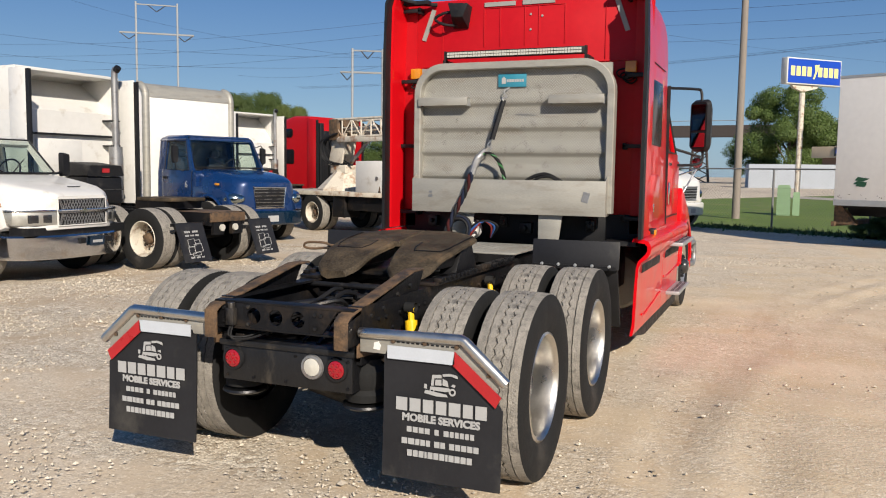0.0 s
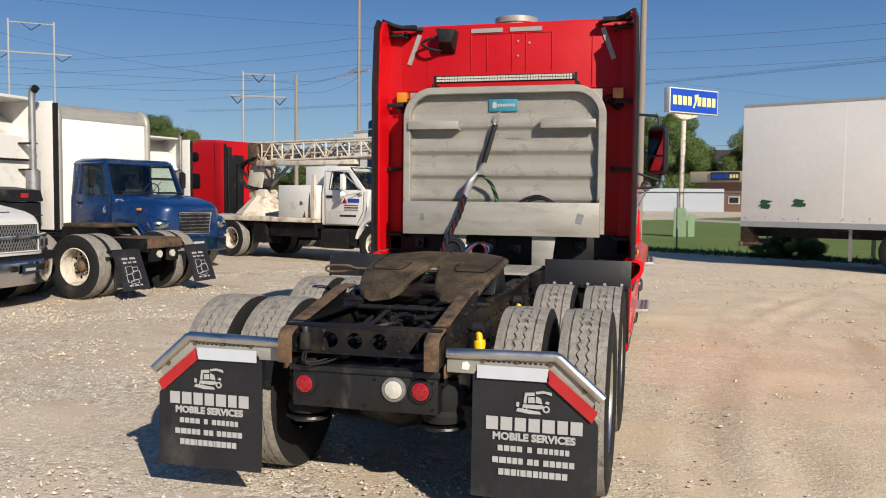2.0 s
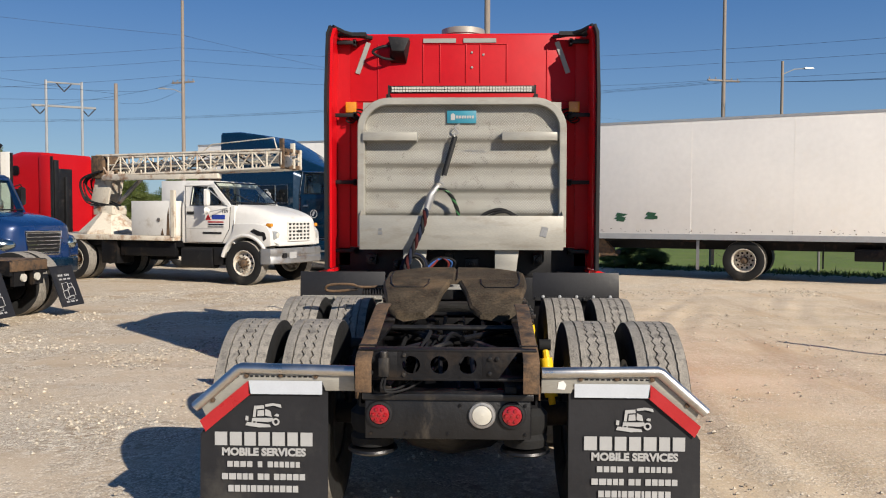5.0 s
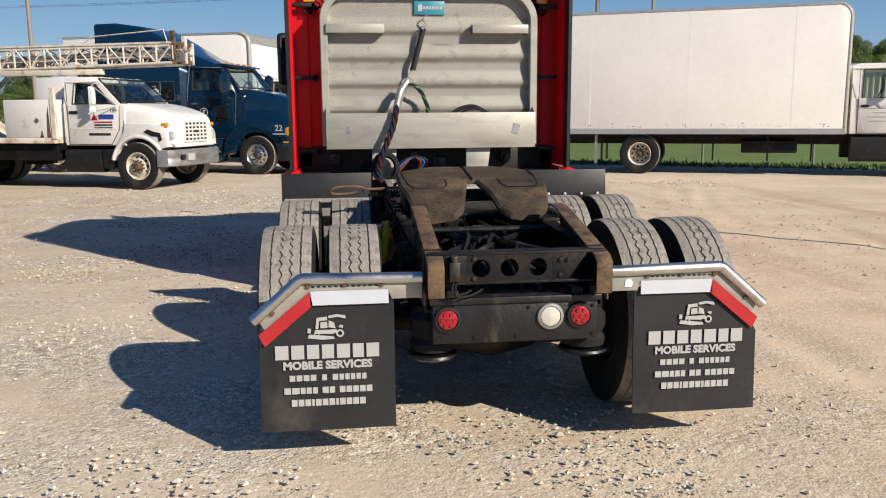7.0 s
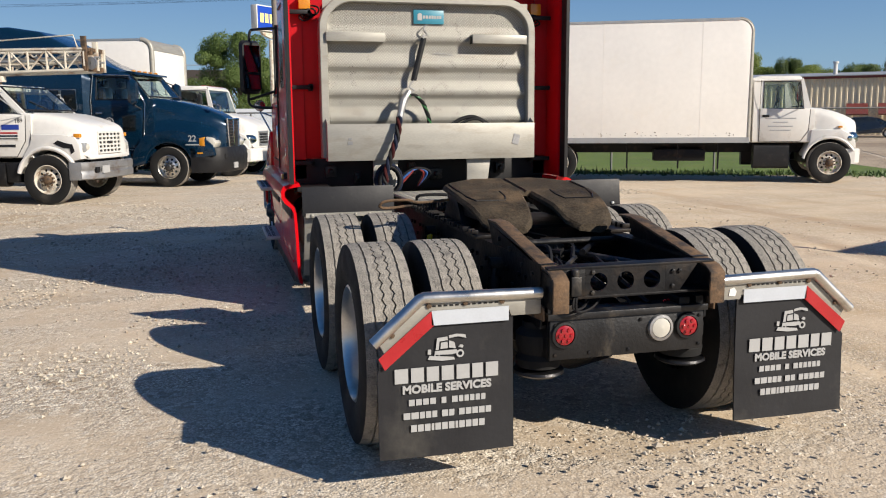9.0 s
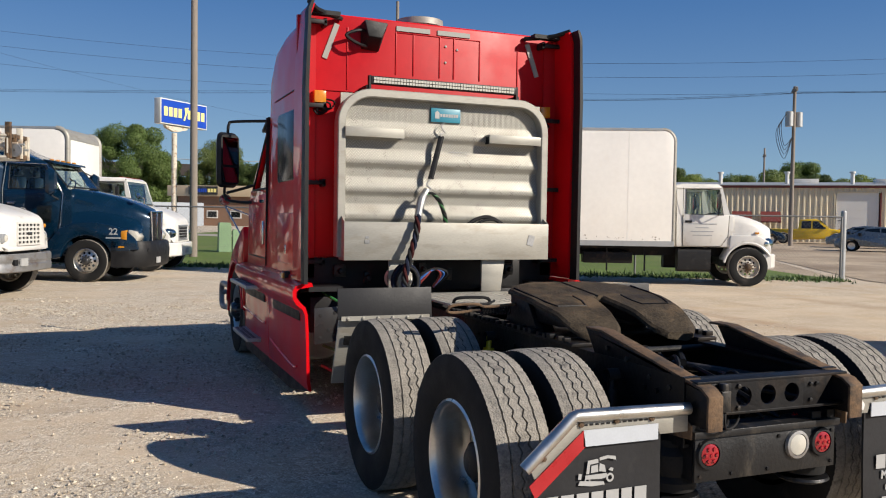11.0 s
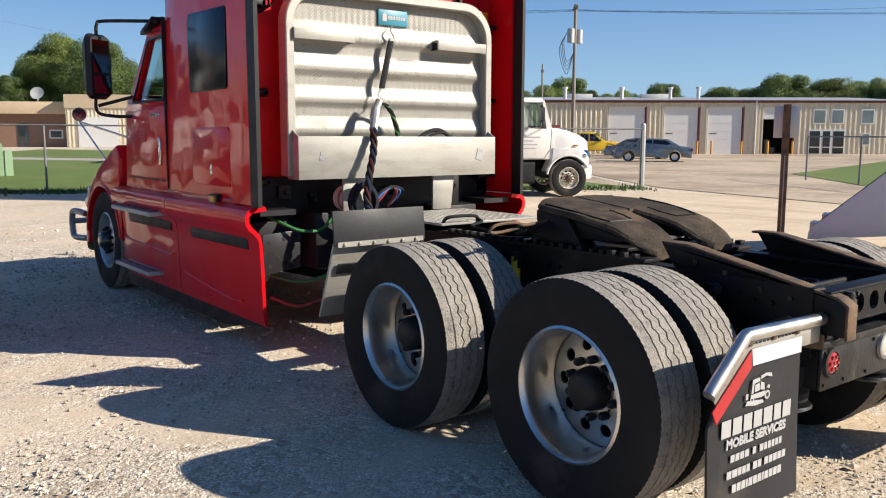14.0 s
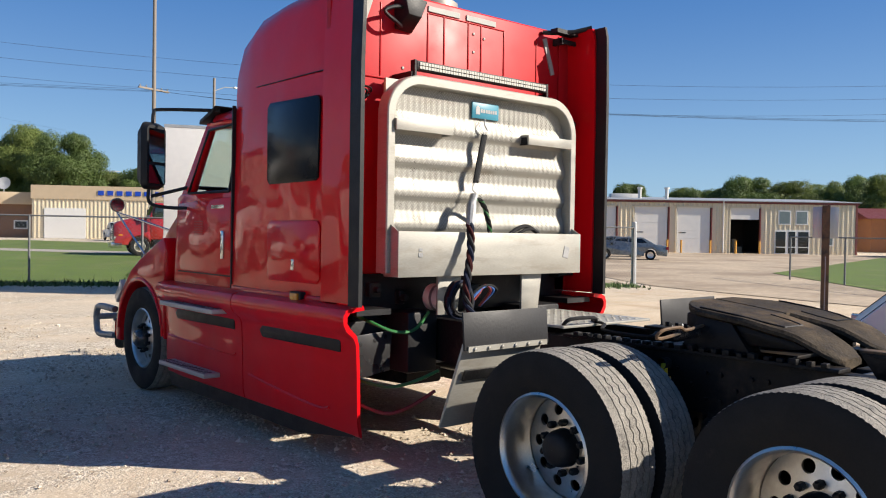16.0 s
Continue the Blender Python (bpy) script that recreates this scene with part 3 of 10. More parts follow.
# ---- cabs with see-through windows ----
def cab_shell(t, paint, hw, hwt, base, rear, r0, r1, rz, y0, z0, pane_label="cab side window"):
    """A hollow cab: body up to the belt line, pillars, roof, glass panes, dash, seats and steering wheel.
    hw, hwt: half widths at belt and roof; rear, r0: back wall and door edge; r1, rz: roof front; y0, z0: foot of the windshield."""
    belt = z0 - 0.03

    def slab(outline, sx, thick, out=0.0):
        edge = [(sx * (hw - 0.02 + out - (hw - hwt) * min(max((z - belt) / (rz - belt), 0.0), 1.0)), y, z) for y, z in outline]
        return Shape().loft([edge, [(x - sx * thick, y, z) for x, y, z in edge]])

    cab = part("cab", Shape().loft([ring(rear, hw, hw - 0.015, base, belt, 0.02), ring(y0 - 0.02, hw, hw - 0.015, base, belt, 0.02), ring(y0 + 0.08, hw, hw - 0.03, base, z0 - 0.05, 0.03)]), paint, t)
    part("roof", Shape().loft([ring(rear, hwt + 0.02, hwt - 0.01, rz - 0.13, rz - 0.03, 0.07), ring(r0, hwt + 0.02, hwt - 0.01, rz - 0.13, rz + 0.02, 0.09), ring(r1 - 0.04, hwt + 0.015, hwt - 0.02, rz - 0.12, rz + 0.01, 0.08), ring(r1 + 0.05, hwt, hwt - 0.05, rz - 0.11, rz - 0.05, 0.03)]), paint, cab)
    part("back_wall", Shape().prism([(-hw + 0.02, belt - 0.05), (hw - 0.02, belt - 0.05), (hwt, rz - 0.08), (-hwt, rz - 0.08)], "y", rear, rear + 0.06), paint, cab)
    part("lining", Shape().prism([(-hw + 0.06, belt - 0.05), (hw - 0.06, belt - 0.05), (hwt - 0.04, rz - 0.12), (-hwt + 0.04, rz - 0.12)], "y", rear + 0.065, rear + 0.085), CHARCOAL, cab, "dark cab lining")
    a, b = Vector((0, r1, rz)), Vector((0, y0 - 0.04, z0 + 0.02))
    up = Vector((0, a.z - b.z, b.y - a.y)).normalized() * 0.008
    p, q = a.lerp(b, 0.06), a.lerp(b, 0.98)
    glass = part("windshield", Shape().prism([(p.y, p.z), (q.y, q.z), (q.y + up.y, q.z + up.z), (p.y + up.y, p.z + up.z)], "x", -hwt + 0.03, hwt - 0.03), CLEAR, t, "clear windshield")
    glass.visible_shadow = False
    part("windshield_seal", Shape().tube([(-hwt + 0.05, p.y, p.z), (hwt - 0.05, p.y, p.z), (hw - 0.08, q.y, q.z), (-hw + 0.08, q.y, q.z), (-hwt + 0.05, p.y, p.z)], 0.018, 6), BLACK, t)
    for sx in (-1, 1):
        m = q.lerp(p, 0.35)
        part("wiper", Shape().tube([(sx * 0.1, q.y, q.z + 0.02), (sx * 0.45, m.y, m.z + 0.022)], 0.010, 5), BLACK, t)
        part("rear_pillar", slab([(rear, belt - 0.03), (r0 + 0.07, belt - 0.03), (r0 + 0.09, rz - 0.09), (rear, rz - 0.08)], sx, 0.05), paint, cab)
        part("front_pillar", slab([(y0 - 0.20, belt - 0.03), (y0 - 0.01, belt - 0.03), (r1 + 0.05, rz - 0.08), (r1 - 0.10, rz - 0.08), (r1 - 0.02, rz - 0.15)], sx, 0.06), paint, cab)
        part("window_header", slab([(r0 + 0.05, rz - 0.135), (r1, rz - 0.15), (r1, rz - 0.08), (r0, rz - 0.08)], sx, 0.05), paint, cab)
        pane = part("side_window", slab([(r0 + 0.06, belt - 0.02), (y0 - 0.18, belt - 0.02), (r1 - 0.01, rz - 0.14), (r0 + 0.08, rz - 0.12)], sx, 0.006, -0.02), CLEAR, t, pane_label)
        pane.visible_shadow = False
        rim = [(r0 + 0.07, belt), (y0 - 0.19, belt), (r1 - 0.02, rz - 0.145), (r0 + 0.085, rz - 0.13), (r0 + 0.07, belt)]
        part("window_seal", Shape().tube([(sx * (hw - 0.018 - (hw - hwt) * max(0.0, (z - belt) / (rz - belt))), y, z) for y, z in rim], 0.014, 5), BLACK, t)
        seat = part("seat", Shape().box(sx * 0.48 - 0.25, sx * 0.48 + 0.25, rear + 0.12, rear + 0.28, base + 0.2, belt + 0.32).box(sx * 0.48 - 0.14, sx * 0.48 + 0.14, rear + 0.14, rear + 0.25, belt + 0.33, belt + 0.50), CHARCOAL, cab, "dark cab seat", 0.04)
    part("dashboard", Shape().box(-hw + 0.08, hw - 0.08, y0 - 0.42, y0 - 0.04, belt - 0.25, belt + 0.01), CHARCOAL, cab, "dark dashboard", 0.03)
    part("steering_wheel", Shape().tube([(-0.46 + 0.22 * math.cos(k * 0.2618), 0.07 * math.sin(k * 0.2618), 0.20 * math.sin(k * 0.2618)) for k in range(25)], 0.016, 6, pose(0, y0 - 0.55, belt + 0.08)), BLACK, cab)
    return cab


# ---- wheels ----
def tyre_mesh(r=0.515, w=0.27, name="tyre", steer=False):
    """A truck tyre round x, with ribs, zigzag grooves and rounded shoulders."""
    n, grooves = 216, 4
    s = Shape()
    half = w / 2
    edges = [(-half * 0.84, 0)]
    prof = [(-half * 0.80, 0.285), (-half * 0.99, 0.33), (-half * 1.06, 0.40), (-half * 1.03, 0.455), (-half * 0.98, r - 0.022), (-half * 0.93, r - 0.006)]
    wav = [0] * len(prof)
    gw, depth = 0.0034, 0.013
    for k in range(grooves):
        c = half * 0.9 * (-1 + 2 * (k + 1) / (grooves + 1))
        for dx, dr in ((-gw - 0.001, 0.0), (-gw, -depth), (gw, -depth), (gw + 0.001, 0.0)):
            prof.append((c + dx, r + dr))
            wav.append(0.25 if k in (0, 3) else 1)
    tail = [(-a, b) for a, b in prof[:6][::-1]]
    prof += tail
    wav += [0] * len(tail)
    vs, fs = [], []
    for k in range(n):
        a = 2 * math.pi * k / n
        zig = (0.0075, 0.0, -0.0075, 0.0)[k % 4] * (0.25 if steer else 1.0)
        for (x, rad), wv in zip(prof, wav):
            if abs(x) > half * 0.9 and rad > r - 0.03:
                rad -= 0.004 * (k % 2)
            vs.append((x + zig * wv, rad * math.cos(a), rad * math.sin(a)))
    m = len(prof)
    for k in range(n):
        q = (k + 1) % n
        for i in range(m - 1):
            fs.append((k * m + i, q * m + i, q * m + i + 1, k * m + i + 1))
    s.add(vs, fs)
    me = s.mesh(name, [RUBBER, TREAD], smooth=40)
    for p in me.polygons:
        c = p.center
        if math.hypot(c.y, c.z) > r - 0.014 and abs(c.x) < half * 0.97:
            p.material_index = 1
    return me


def rim_mesh(mat, dish, name="rim", holes=10, r=0.29):
    """A disc wheel round x, facing -x: barrel, dished face with hand holes, flange. dish: how deep its face lies."""
    s = Shape()
    s.lathe([(-0.118, r + 0.012), (-0.125, r), (-0.112, r - 0.012), (-0.09, r - 0.018), (0.02, r - 0.03), (0.11, r - 0.015), (0.12, r + 0.012)], 48)
    n = holes * 6
    face = -0.10 + dish
    # the face: an outer cone with holes, an inner disc
    r_out, r_in, hc, hr = r - 0.022, 0.115, 0.195, 0.030
    def depth(rad):
        t = (rad - r_in) / (r_out - r_in)
        return face + (0.030 * t if dish > 0.08 else -0.055 * (1 - t) ** 1.5)
    for k in range(holes):
        a0, a1, am = (2 * math.pi * (k + d) / holes for d in (-0.5, 0.5, 0.0))
        hole, outer = [], []
        for j in range(16):
            b = 2 * math.pi * j / 16
            ry, rz = hc + hr * math.cos(b), hr * math.sin(b)
            hole.append((math.hypot(ry, rz), am + math.atan2(rz, ry)))
            q = (math.cos(b), math.sin(b))
            e = max(abs(q[0]), abs(q[1]))
            u, v = q[0] / e, q[1] / e
            outer.append((r_in + (r_out - r_in) * (u + 1) / 2, am + v * (a1 - a0) / 2))
        vs = [(depth(p), p * math.cos(t), p * math.sin(t)) for p, t in hole] + [(depth(p), p * math.cos(t), p * math.sin(t)) for p, t in outer]
        vs += [(depth(p) + 0.02, p * math.cos(t), p * math.sin(t)) for p, t in hole]
        fs = [(j, (j + 1) % 16, 16 + (j + 1) % 16, 16 + j) for j in range(16)]
        fs += [(j, (j + 1) % 16, 32 + (j + 1) % 16, 32 + j) for j in range(16)]
        s.add(vs, fs)
    s.lathe([(face - 0.055 * (dish <= 0.08), r_in + 0.001), (face - 0.055 * (dish <= 0.08) - 0.002, 0.05), (face + 0.0, 0.001)], 30)
    return s.mesh(name, mat, smooth=40)


NUT_DARK = Shape().lathe([(0.005, 0.019), (-0.035, 0.019), (-0.045, 0.010), (-0.045, 0.001)], 6).mesh("lug_nut", BLACK)
NUT_RUST = Shape().lathe([(0.005, 0.019), (-0.035, 0.019), (-0.045, 0.010), (-0.045, 0.001)], 6).mesh("lug_nut", RUST)


def hub_mesh(dish, mat, name="hub", stick=0.10):
    s = Shape()
    x0 = -0.10 + dish - (0.055 if dish <= 0.08 else 0)
    s.lathe([(x0, 0.10), (x0 - stick * 0.5, 0.095), (x0 - stick * 0.8, 0.085), (x0 - stick, 0.06), (x0 - stick, 0.001)], 24)
    return s.mesh(name, mat, smooth=40)


TYRE, TYRE_STEER = tyre_mesh(), tyre_mesh(steer=True)
RIM_DUAL, RIM_STEER = rim_mesh(ALLOY, 0.16), rim_mesh(ALLOY, 0.06)
RIM_DUAL_STEEL, RIM_STEER_STEEL = rim_mesh(RIM_WHITE, 0.16), rim_mesh(RIM_WHITE, 0.06)
HUB_BLACK, HUB_DARK = hub_mesh(0.16, BLACK), hub_mesh(0.06, CHARCOAL)
HUB_STEEL, HUB_STEEL_STEER = hub_mesh(0.16, RUST), hub_mesh(0.06, RUST)
DRUM = Shape().lathe([(0.0, 0.26), (0.10, 0.26), (0.10, 0.05), (0.0, 0.05)], 24).mesh("brake_drum", FRAME)


def wheel(parent, x, y, z, style, dual=False, steer_angle=0.0, scale=1.0):
    """A wheel whose face points outwards; x is the tyre's middle."""
    turn = 0 if x < 0 else 180
    w = part("wheel", (TYRE_STEER if style.startswith("steer") else TYRE), None, parent, at=pose(x, y, z, 0, 0, turn + steer_angle) @ Matrix.Scale(scale, 4))
    w.name = "wheel"
    rim = {"alloy": RIM_DUAL, "steer_alloy": RIM_STEER, "steel": RIM_DUAL_STEEL, "steer_steel": RIM_STEER_STEEL, "inner": RIM_DUAL_STEEL}[style]
    hub = {"alloy": HUB_BLACK, "steer_alloy": HUB_DARK, "steel": HUB_STEEL, "steer_steel": HUB_STEEL_STEER}.get(style)
    if style == "inner":
        part("brake_drum", DRUM, None, w)
        return w
    part("rim", rim, None, w, "polished aluminium rim with hand holes" if "alloy" in style else "white painted steel rim, rusty")
    if hub:
        part("hub", hub, None, w)
        x0 = -0.10 + (0.16 if not style.startswith("steer") else 0.005)
        for k in range(10):
            a = 2 * math.pi * (k + 0.5) / 10
            part("lug_nut", {"alloy": NUT_DARK, "steer_alloy": NUT_DARK}.get(style, NUT_RUST), None, w, at=Matrix.Translation((x0, 0.13 * math.cos(a), 0.13 * math.sin(a))))
    return w


# ---- the red sleeper tractor ----
def red_tractor():
    t = thing("semi_truck", pose(0, 0, 0), "red sleeper cab semi tractor with bare frame, parked on gravel", "truck")

    # sleeper and cab shell
    body = Shape()
    body.loft([ring(3.98, 1.19, 1.17, 1.06, 3.34, 0.10), ring(4.2, 1.20, 1.185, 1.06, 3.345, 0.16), ring(4.7, 1.20, 1.19, 1.06, 3.355, 0.20),
               ring(5.1, 1.20, 1.19, 1.06, 3.335, 0.26), ring(5.36, 1.195, 1.17, 1.06, 3.27, 0.32), ring(5.47, 1.19, 1.15, 1.06, 3.19, 0.36)])
    part("sleeper_body", body, RED, t, "red painted sleeper body with a high roof")
    cab_shell(t, RED, 1.18, 1.06, 1.06, 5.48, 5.50, 6.20, 2.64, 6.58, 1.96)
    part("cowl", Shape().loft([ring(6.55, 1.16, 1.10, 1.06, 1.95, 0.10), ring(6.78, 1.12, 1.06, 1.06, 1.86, 0.10)]), RED, t)
    roof = Shape().loft([ring(5.44, 1.16, 1.13, 2.5, 3.19, 0.36), ring(5.65, 1.08, 1.02, 2.5, 3.06, 0.30), ring(5.90, 0.95, 0.9, 2.54, 2.86, 0.2), ring(6.14, 0.88, 0.82, 2.54, 2.68, 0.1)])
    part("roof_fairing", roof, RED, t)
    part("sun_visor", Shape().prism([(6.04, 2.70), (6.36, 2.60), (6.37, 2.56), (6.10, 2.64)], "x", -1.08, 1.08), BLACK, t, "black sun visor", 0.006)
    for sx in (-1, 1):
        xs = sorted((sx * 1.19, sx * 1.204))
        w = part("sleeper_window", Shape().prism([(4.13, 1.98), (4.16, 1.96), (4.82, 1.955), (4.855, 1.99), (4.86, 2.53), (4.82, 2.57), (4.14, 2.555), (4.11, 2.52)], "x", *xs), TINTED, t, "dark tinted sleeper window", 0.004)
        w.rotation_euler = (0, sx * radians(0.0), 0)
        # door with its shut line, vent and handle
        d = part("door", Shape().prism([(5.50, 1.24), (6.50, 1.24), (6.58, 1.35), (6.56, 1.84), (5.50, 1.88)], "x", *sorted((sx * 1.16, sx * 1.186))), RED, t, bevel=0.006)
        part("door_handle", Shape().box(*sorted((sx * 1.18, sx * 1.206)), 5.60, 5.65, 1.36, 1.60), CHROME, d, "chrome door handle", 0.008)
        v = Shape()
        for k in range(6):
            v.box(*sorted((sx * 1.18, sx * 1.192)), 6.02, 6.20, 1.56 + 0.022 * k, 1.572 + 0.022 * k)
        part("door_vent", v, RED_DULL, d)
        part("door_emblem", Shape().box(*sorted((sx * 1.18, sx * 1.19)), 5.62, 5.86, 1.785, 1.815), CHROME, d)
        h = part("luggage_hatch", Shape().prism([(4.09, 1.27), (4.13, 1.235), (4.80, 1.235), (4.84, 1.27), (4.84, 1.64), (4.80, 1.68), (4.13, 1.68), (4.09, 1.64)], "x", *sorted((sx * 1.19, sx * 1.206))), RED, t, bevel=0.006)
        part("hatch_latch", Shape().box(*sorted((sx * 1.205, sx * 1.213)), 4.43, 4.47, 1.32, 1.40), CHROME, h, bevel=0.004)
        part("body_seam", Shape().box(*sorted((sx * 1.185, sx * 1.1985)), 3.99, 5.05, 2.717, 2.723), BLACK, t)
        part("panel_seam", Shape().box(*sorted((sx * 1.15, sx * 1.192)), 5.473, 5.479, 1.08, 2.6), BLACK, t)

        # lower side fairing, with a flared shoulder
        prof = [(1.17, 1.125), (1.255, 1.118), (1.302, 1.10), (1.324, 1.06), (1.322, 1.005), (1.296, 0.958), (1.244, 0.915), (1.224, 0.87), (1.215, 0.70), (1.205, 0.34), (1.19, 0.27), (1.17, 0.255), (1.165, 0.27), (1.18, 0.36), (1.19, 0.70), (1.200, 0.87), (1.218, 0.93), (1.268, 0.98), (1.292, 1.015), (1.292, 1.055), (1.27, 1.08), (1.16, 1.095)]
        sk = Shape()
        for a, b in ((3.60, 5.195), (5.21, 6.82)):
            ys = np.linspace(a, b, 6)
            sk.loft([[(sx * (px - (0.03 if y > 6.6 else 0)), y, pz) for px, pz in prof] for y in ys])
        f = part("side_fairing", sk, RED, t, "red side fairing over the fuel tank")
        for a, b, zz in ((3.78, 4.85, 0.845), (5.32, 6.45, 0.845)):
            part("trim_strip", Shape().prism([(a, zz - 0.04), (b, zz - 0.05), (b + 0.05, zz + 0.0), (b, zz + 0.04), (a, zz + 0.05)], "x", *sorted((sx * 1.19, sx * 1.232))), BLACK, f, "black inset trim strip", 0.008)
        part("rubber_skirt", Shape().prism([(3.66, 0.29), (6.75, 0.27), (6.7, 0.15), (4.35, 0.15), (3.68, 0.25)], "x", *sorted((sx * 1.165, sx * 1.18))), BLACK, f, "black rubber ground skirt")
        part("fairing_top", Shape().box(*sorted((sx * 0.9, sx * 1.18)), 3.66, 6.8, 1.05, 1.09), BLACK, f)
        for z, y0, y1, out in ((0.965, 5.38, 6.45, 1.40), (0.41, 5.62, 6.58, 1.350)):
            st = part("step", Shape().box(*sorted((sx * 1.10, sx * out)), y0, y1, z - 0.038, z), GALV, t, "flat perforated aluminium entry step", 0.006)
            for k in range(12):
                yy = y0 + 0.05 + k * (y1 - y0 - 0.12) / 11
                for x0_, x1_ in ((0.10, 0.065), (0.055, 0.02)):
                    part("step_hole", Shape().box(*sorted((sx * (out - x0_), sx * (out - x1_))), yy, yy + 0.028, z - 0.002, z + 0.0025), BLACK, st, smooth=0)
        part("crease_line", Shape().tube(curve_points([(sx * 1.205, 5.10, 0.47), (sx * 1.206, 4.6, 0.42), (sx * 1.207, 4.08, 0.385), (sx * 1.208, 3.93, 0.41)], 6), 0.012, 6), RED, f)
        part("crease_line", Shape().tube(curve_points([(sx * 1.21, 6.70, 0.62), (sx * 1.211, 6.0, 0.60), (sx * 1.212, 5.45, 0.585), (sx * 1.211, 5.32, 0.61)], 6), 0.011, 6), RED, f)
        # sill lip, seams and marker lamp of the sleeper side
        part("body_sill", Shape().box(*sorted((sx * 1.15, sx * 1.214)), 3.99, 5.44, 1.085, 1.155), RED, t, bevel=0.02)
        part("door_gap", Shape().box(*sorted((sx * 1.17, sx * 1.2005)), 5.446, 5.456, 1.16, 2.62), BLACK, t)
        part("door_gap", Shape().box(*sorted((sx * 1.15, sx * 1.1865)), 5.47, 6.56, 1.218, 1.228), BLACK, t)
        ml = part("marker_lamp", Shape().box(*sorted((sx * 1.19, sx * 1.245)), 4.275, 4.43, 1.095, 1.172), BLACK, t, "black framed side marker lamp", 0.008)
        part("lens", Shape().box(*sorted((sx * 1.22, sx * 1.262)), 4.295, 4.395, 1.107, 1.162), LAMP_AMBER, ml, "amber lens", 0.006)
        # extender panel with its black rubber edge
        e = part("side_extender", Shape().loft([[(sx * x, y, z) for x, z in ((1.195, 1.13), (1.235, 1.13), (1.235, 2.7), (1.215, 3.26), (1.185, 3.33), (1.15, 3.33), (1.18, 3.24), (1.195, 2.7))] for y in (3.66, 3.80, 4.02)]), RED, t)
        part("rubber_edge", Shape().loft([[(sx * x, y, z) for x, z in ((1.215, 1.12), (1.245, 1.12), (1.247, 2.7), (1.228, 3.26), (1.20, 3.33), (1.18, 3.33), (1.205, 3.24), (1.217, 2.7))] for y in (3.55, 3.67)]), BLACK, e, "black rubber fairing edge")
        part("extender_hinge", Shape().box(*sorted((sx * 1.07, sx * 1.225)), 3.955, 4.0, 1.14, 3.30), RED_DULL, e)
        for z in (1.28, 1.93, 2.56, 3.24):
            part("extender_bracket", Shape().box(*sorted((sx * 1.0, sx * 1.2)), 3.86, 3.89, z - 0.018, z + 0.018).box(*sorted((sx * 1.0, sx * 1.03)), 3.86, 3.98, z - 0.03, z + 0.03), BLACK, e, bevel=0.005)
        top = Shape()
        top.tube([(sx * 0.86, 3.95, 3.30), (sx * 0.98, 3.86, 3.30), (sx * 1.10, 3.80, 3.32), (sx * 1.19, 3.70, 3.35)], 0.02, 8)
        top.box(*sorted((sx * 0.90, sx * 1.16)), 3.82, 3.90, 3.29, 3.325)
        part("extender_strut", top, BLACK, e)

    # hood, fenders, bumper, front
    hood = Shape().loft([ring(6.68, 1.10, 1.02, 0.95, 1.99, 0.22, 8), ring(6.95, 1.06, 0.98, 0.95, 1.965, 0.27, 8), ring(7.3, 1.0, 0.93, 0.95, 1.89, 0.31, 8), ring(7.7, 0.94, 0.86, 0.9, 1.76, 0.33, 8), ring(8.05, 0.86, 0.77, 0.85, 1.60, 0.33, 8), ring(8.3, 0.77, 0.68, 0.8, 1.42, 0.30, 8), ring(8.45, 0.66, 0.58, 0.8, 1.22, 0.24, 8)])
    part("hood", hood, RED, t)
    part("grille", Shape().loft([ring(8.44, 0.52, 0.48, 0.72, 1.18, 0.15), ring(8.50, 0.50, 0.46, 0.74, 1.16, 0.15)]), CHROME, t)
    for sx in (-1, 1):
        outer = [(6.84, 0.55), (6.84, 1.16), (6.80, 1.40), (6.86, 1.53), (7.05, 1.47), (7.25, 1.39), (7.48, 1.30), (7.72, 1.18), (7.92, 1.02), (8.06, 0.84), (8.14, 0.62), (8.15, 0.42), (8.02, 0.42)] + arch(7.46, 0.50, 0.585, 14, 8, 172)
        fe = part("fender", Shape().prism(outer, "x", *sorted((sx * 0.80, sx * 1.205))), RED, t, "red fender sweeping up to the hood", 0.085)
        part("fender_lip", Shape().tube([(sx * 1.20, y, z) for y, z in arch(7.46, 0.50, 0.60, 18, 6, 172)], 0.020, 8), RED, fe)
        part("wheel_well", Shape().loft([[(sx * x, y, z) for y, z in arch(7.46, 0.52, 0.62, 12, 0, 180)] for x in (0.55, 1.1)], cap=False), BLACK, t)
        part("fender_vent", Shape().prism([(6.86, 0.98), (7.0, 1.02), (7.02, 1.22), (6.87, 1.12)], "x", *sorted((sx * 1.15, sx * 1.194))), BLACK, t, bevel=0.004)
        part("headlight", Shape().prism([(8.12, 0.98), (8.30, 0.80), (8.36, 0.86), (8.18, 1.06)], "x", *sorted((sx * 0.9, sx * 1.15))), LAMP_CLEAR, t, bevel=0.01)
        # mirrors
        turned = pose(sx * 1.415, 6.63, 2.26, 0, 0, -30 if sx > 0 else 25) @ Matrix.Translation((0, -6.76, 0))
        mr = part("door_mirror", Shape().loft([ring(6.70, 0.115, 0.115, -0.27, 0.28, 0.05, r0=0.05), ring(6.76, 0.13, 0.13, -0.30, 0.31, 0.06, r0=0.06), ring(6.84, 0.09, 0.09, -0.24, 0.25, 0.05, r0=0.05)]), BLACK, t, "black door mirror on a tubular arm", at=turned)
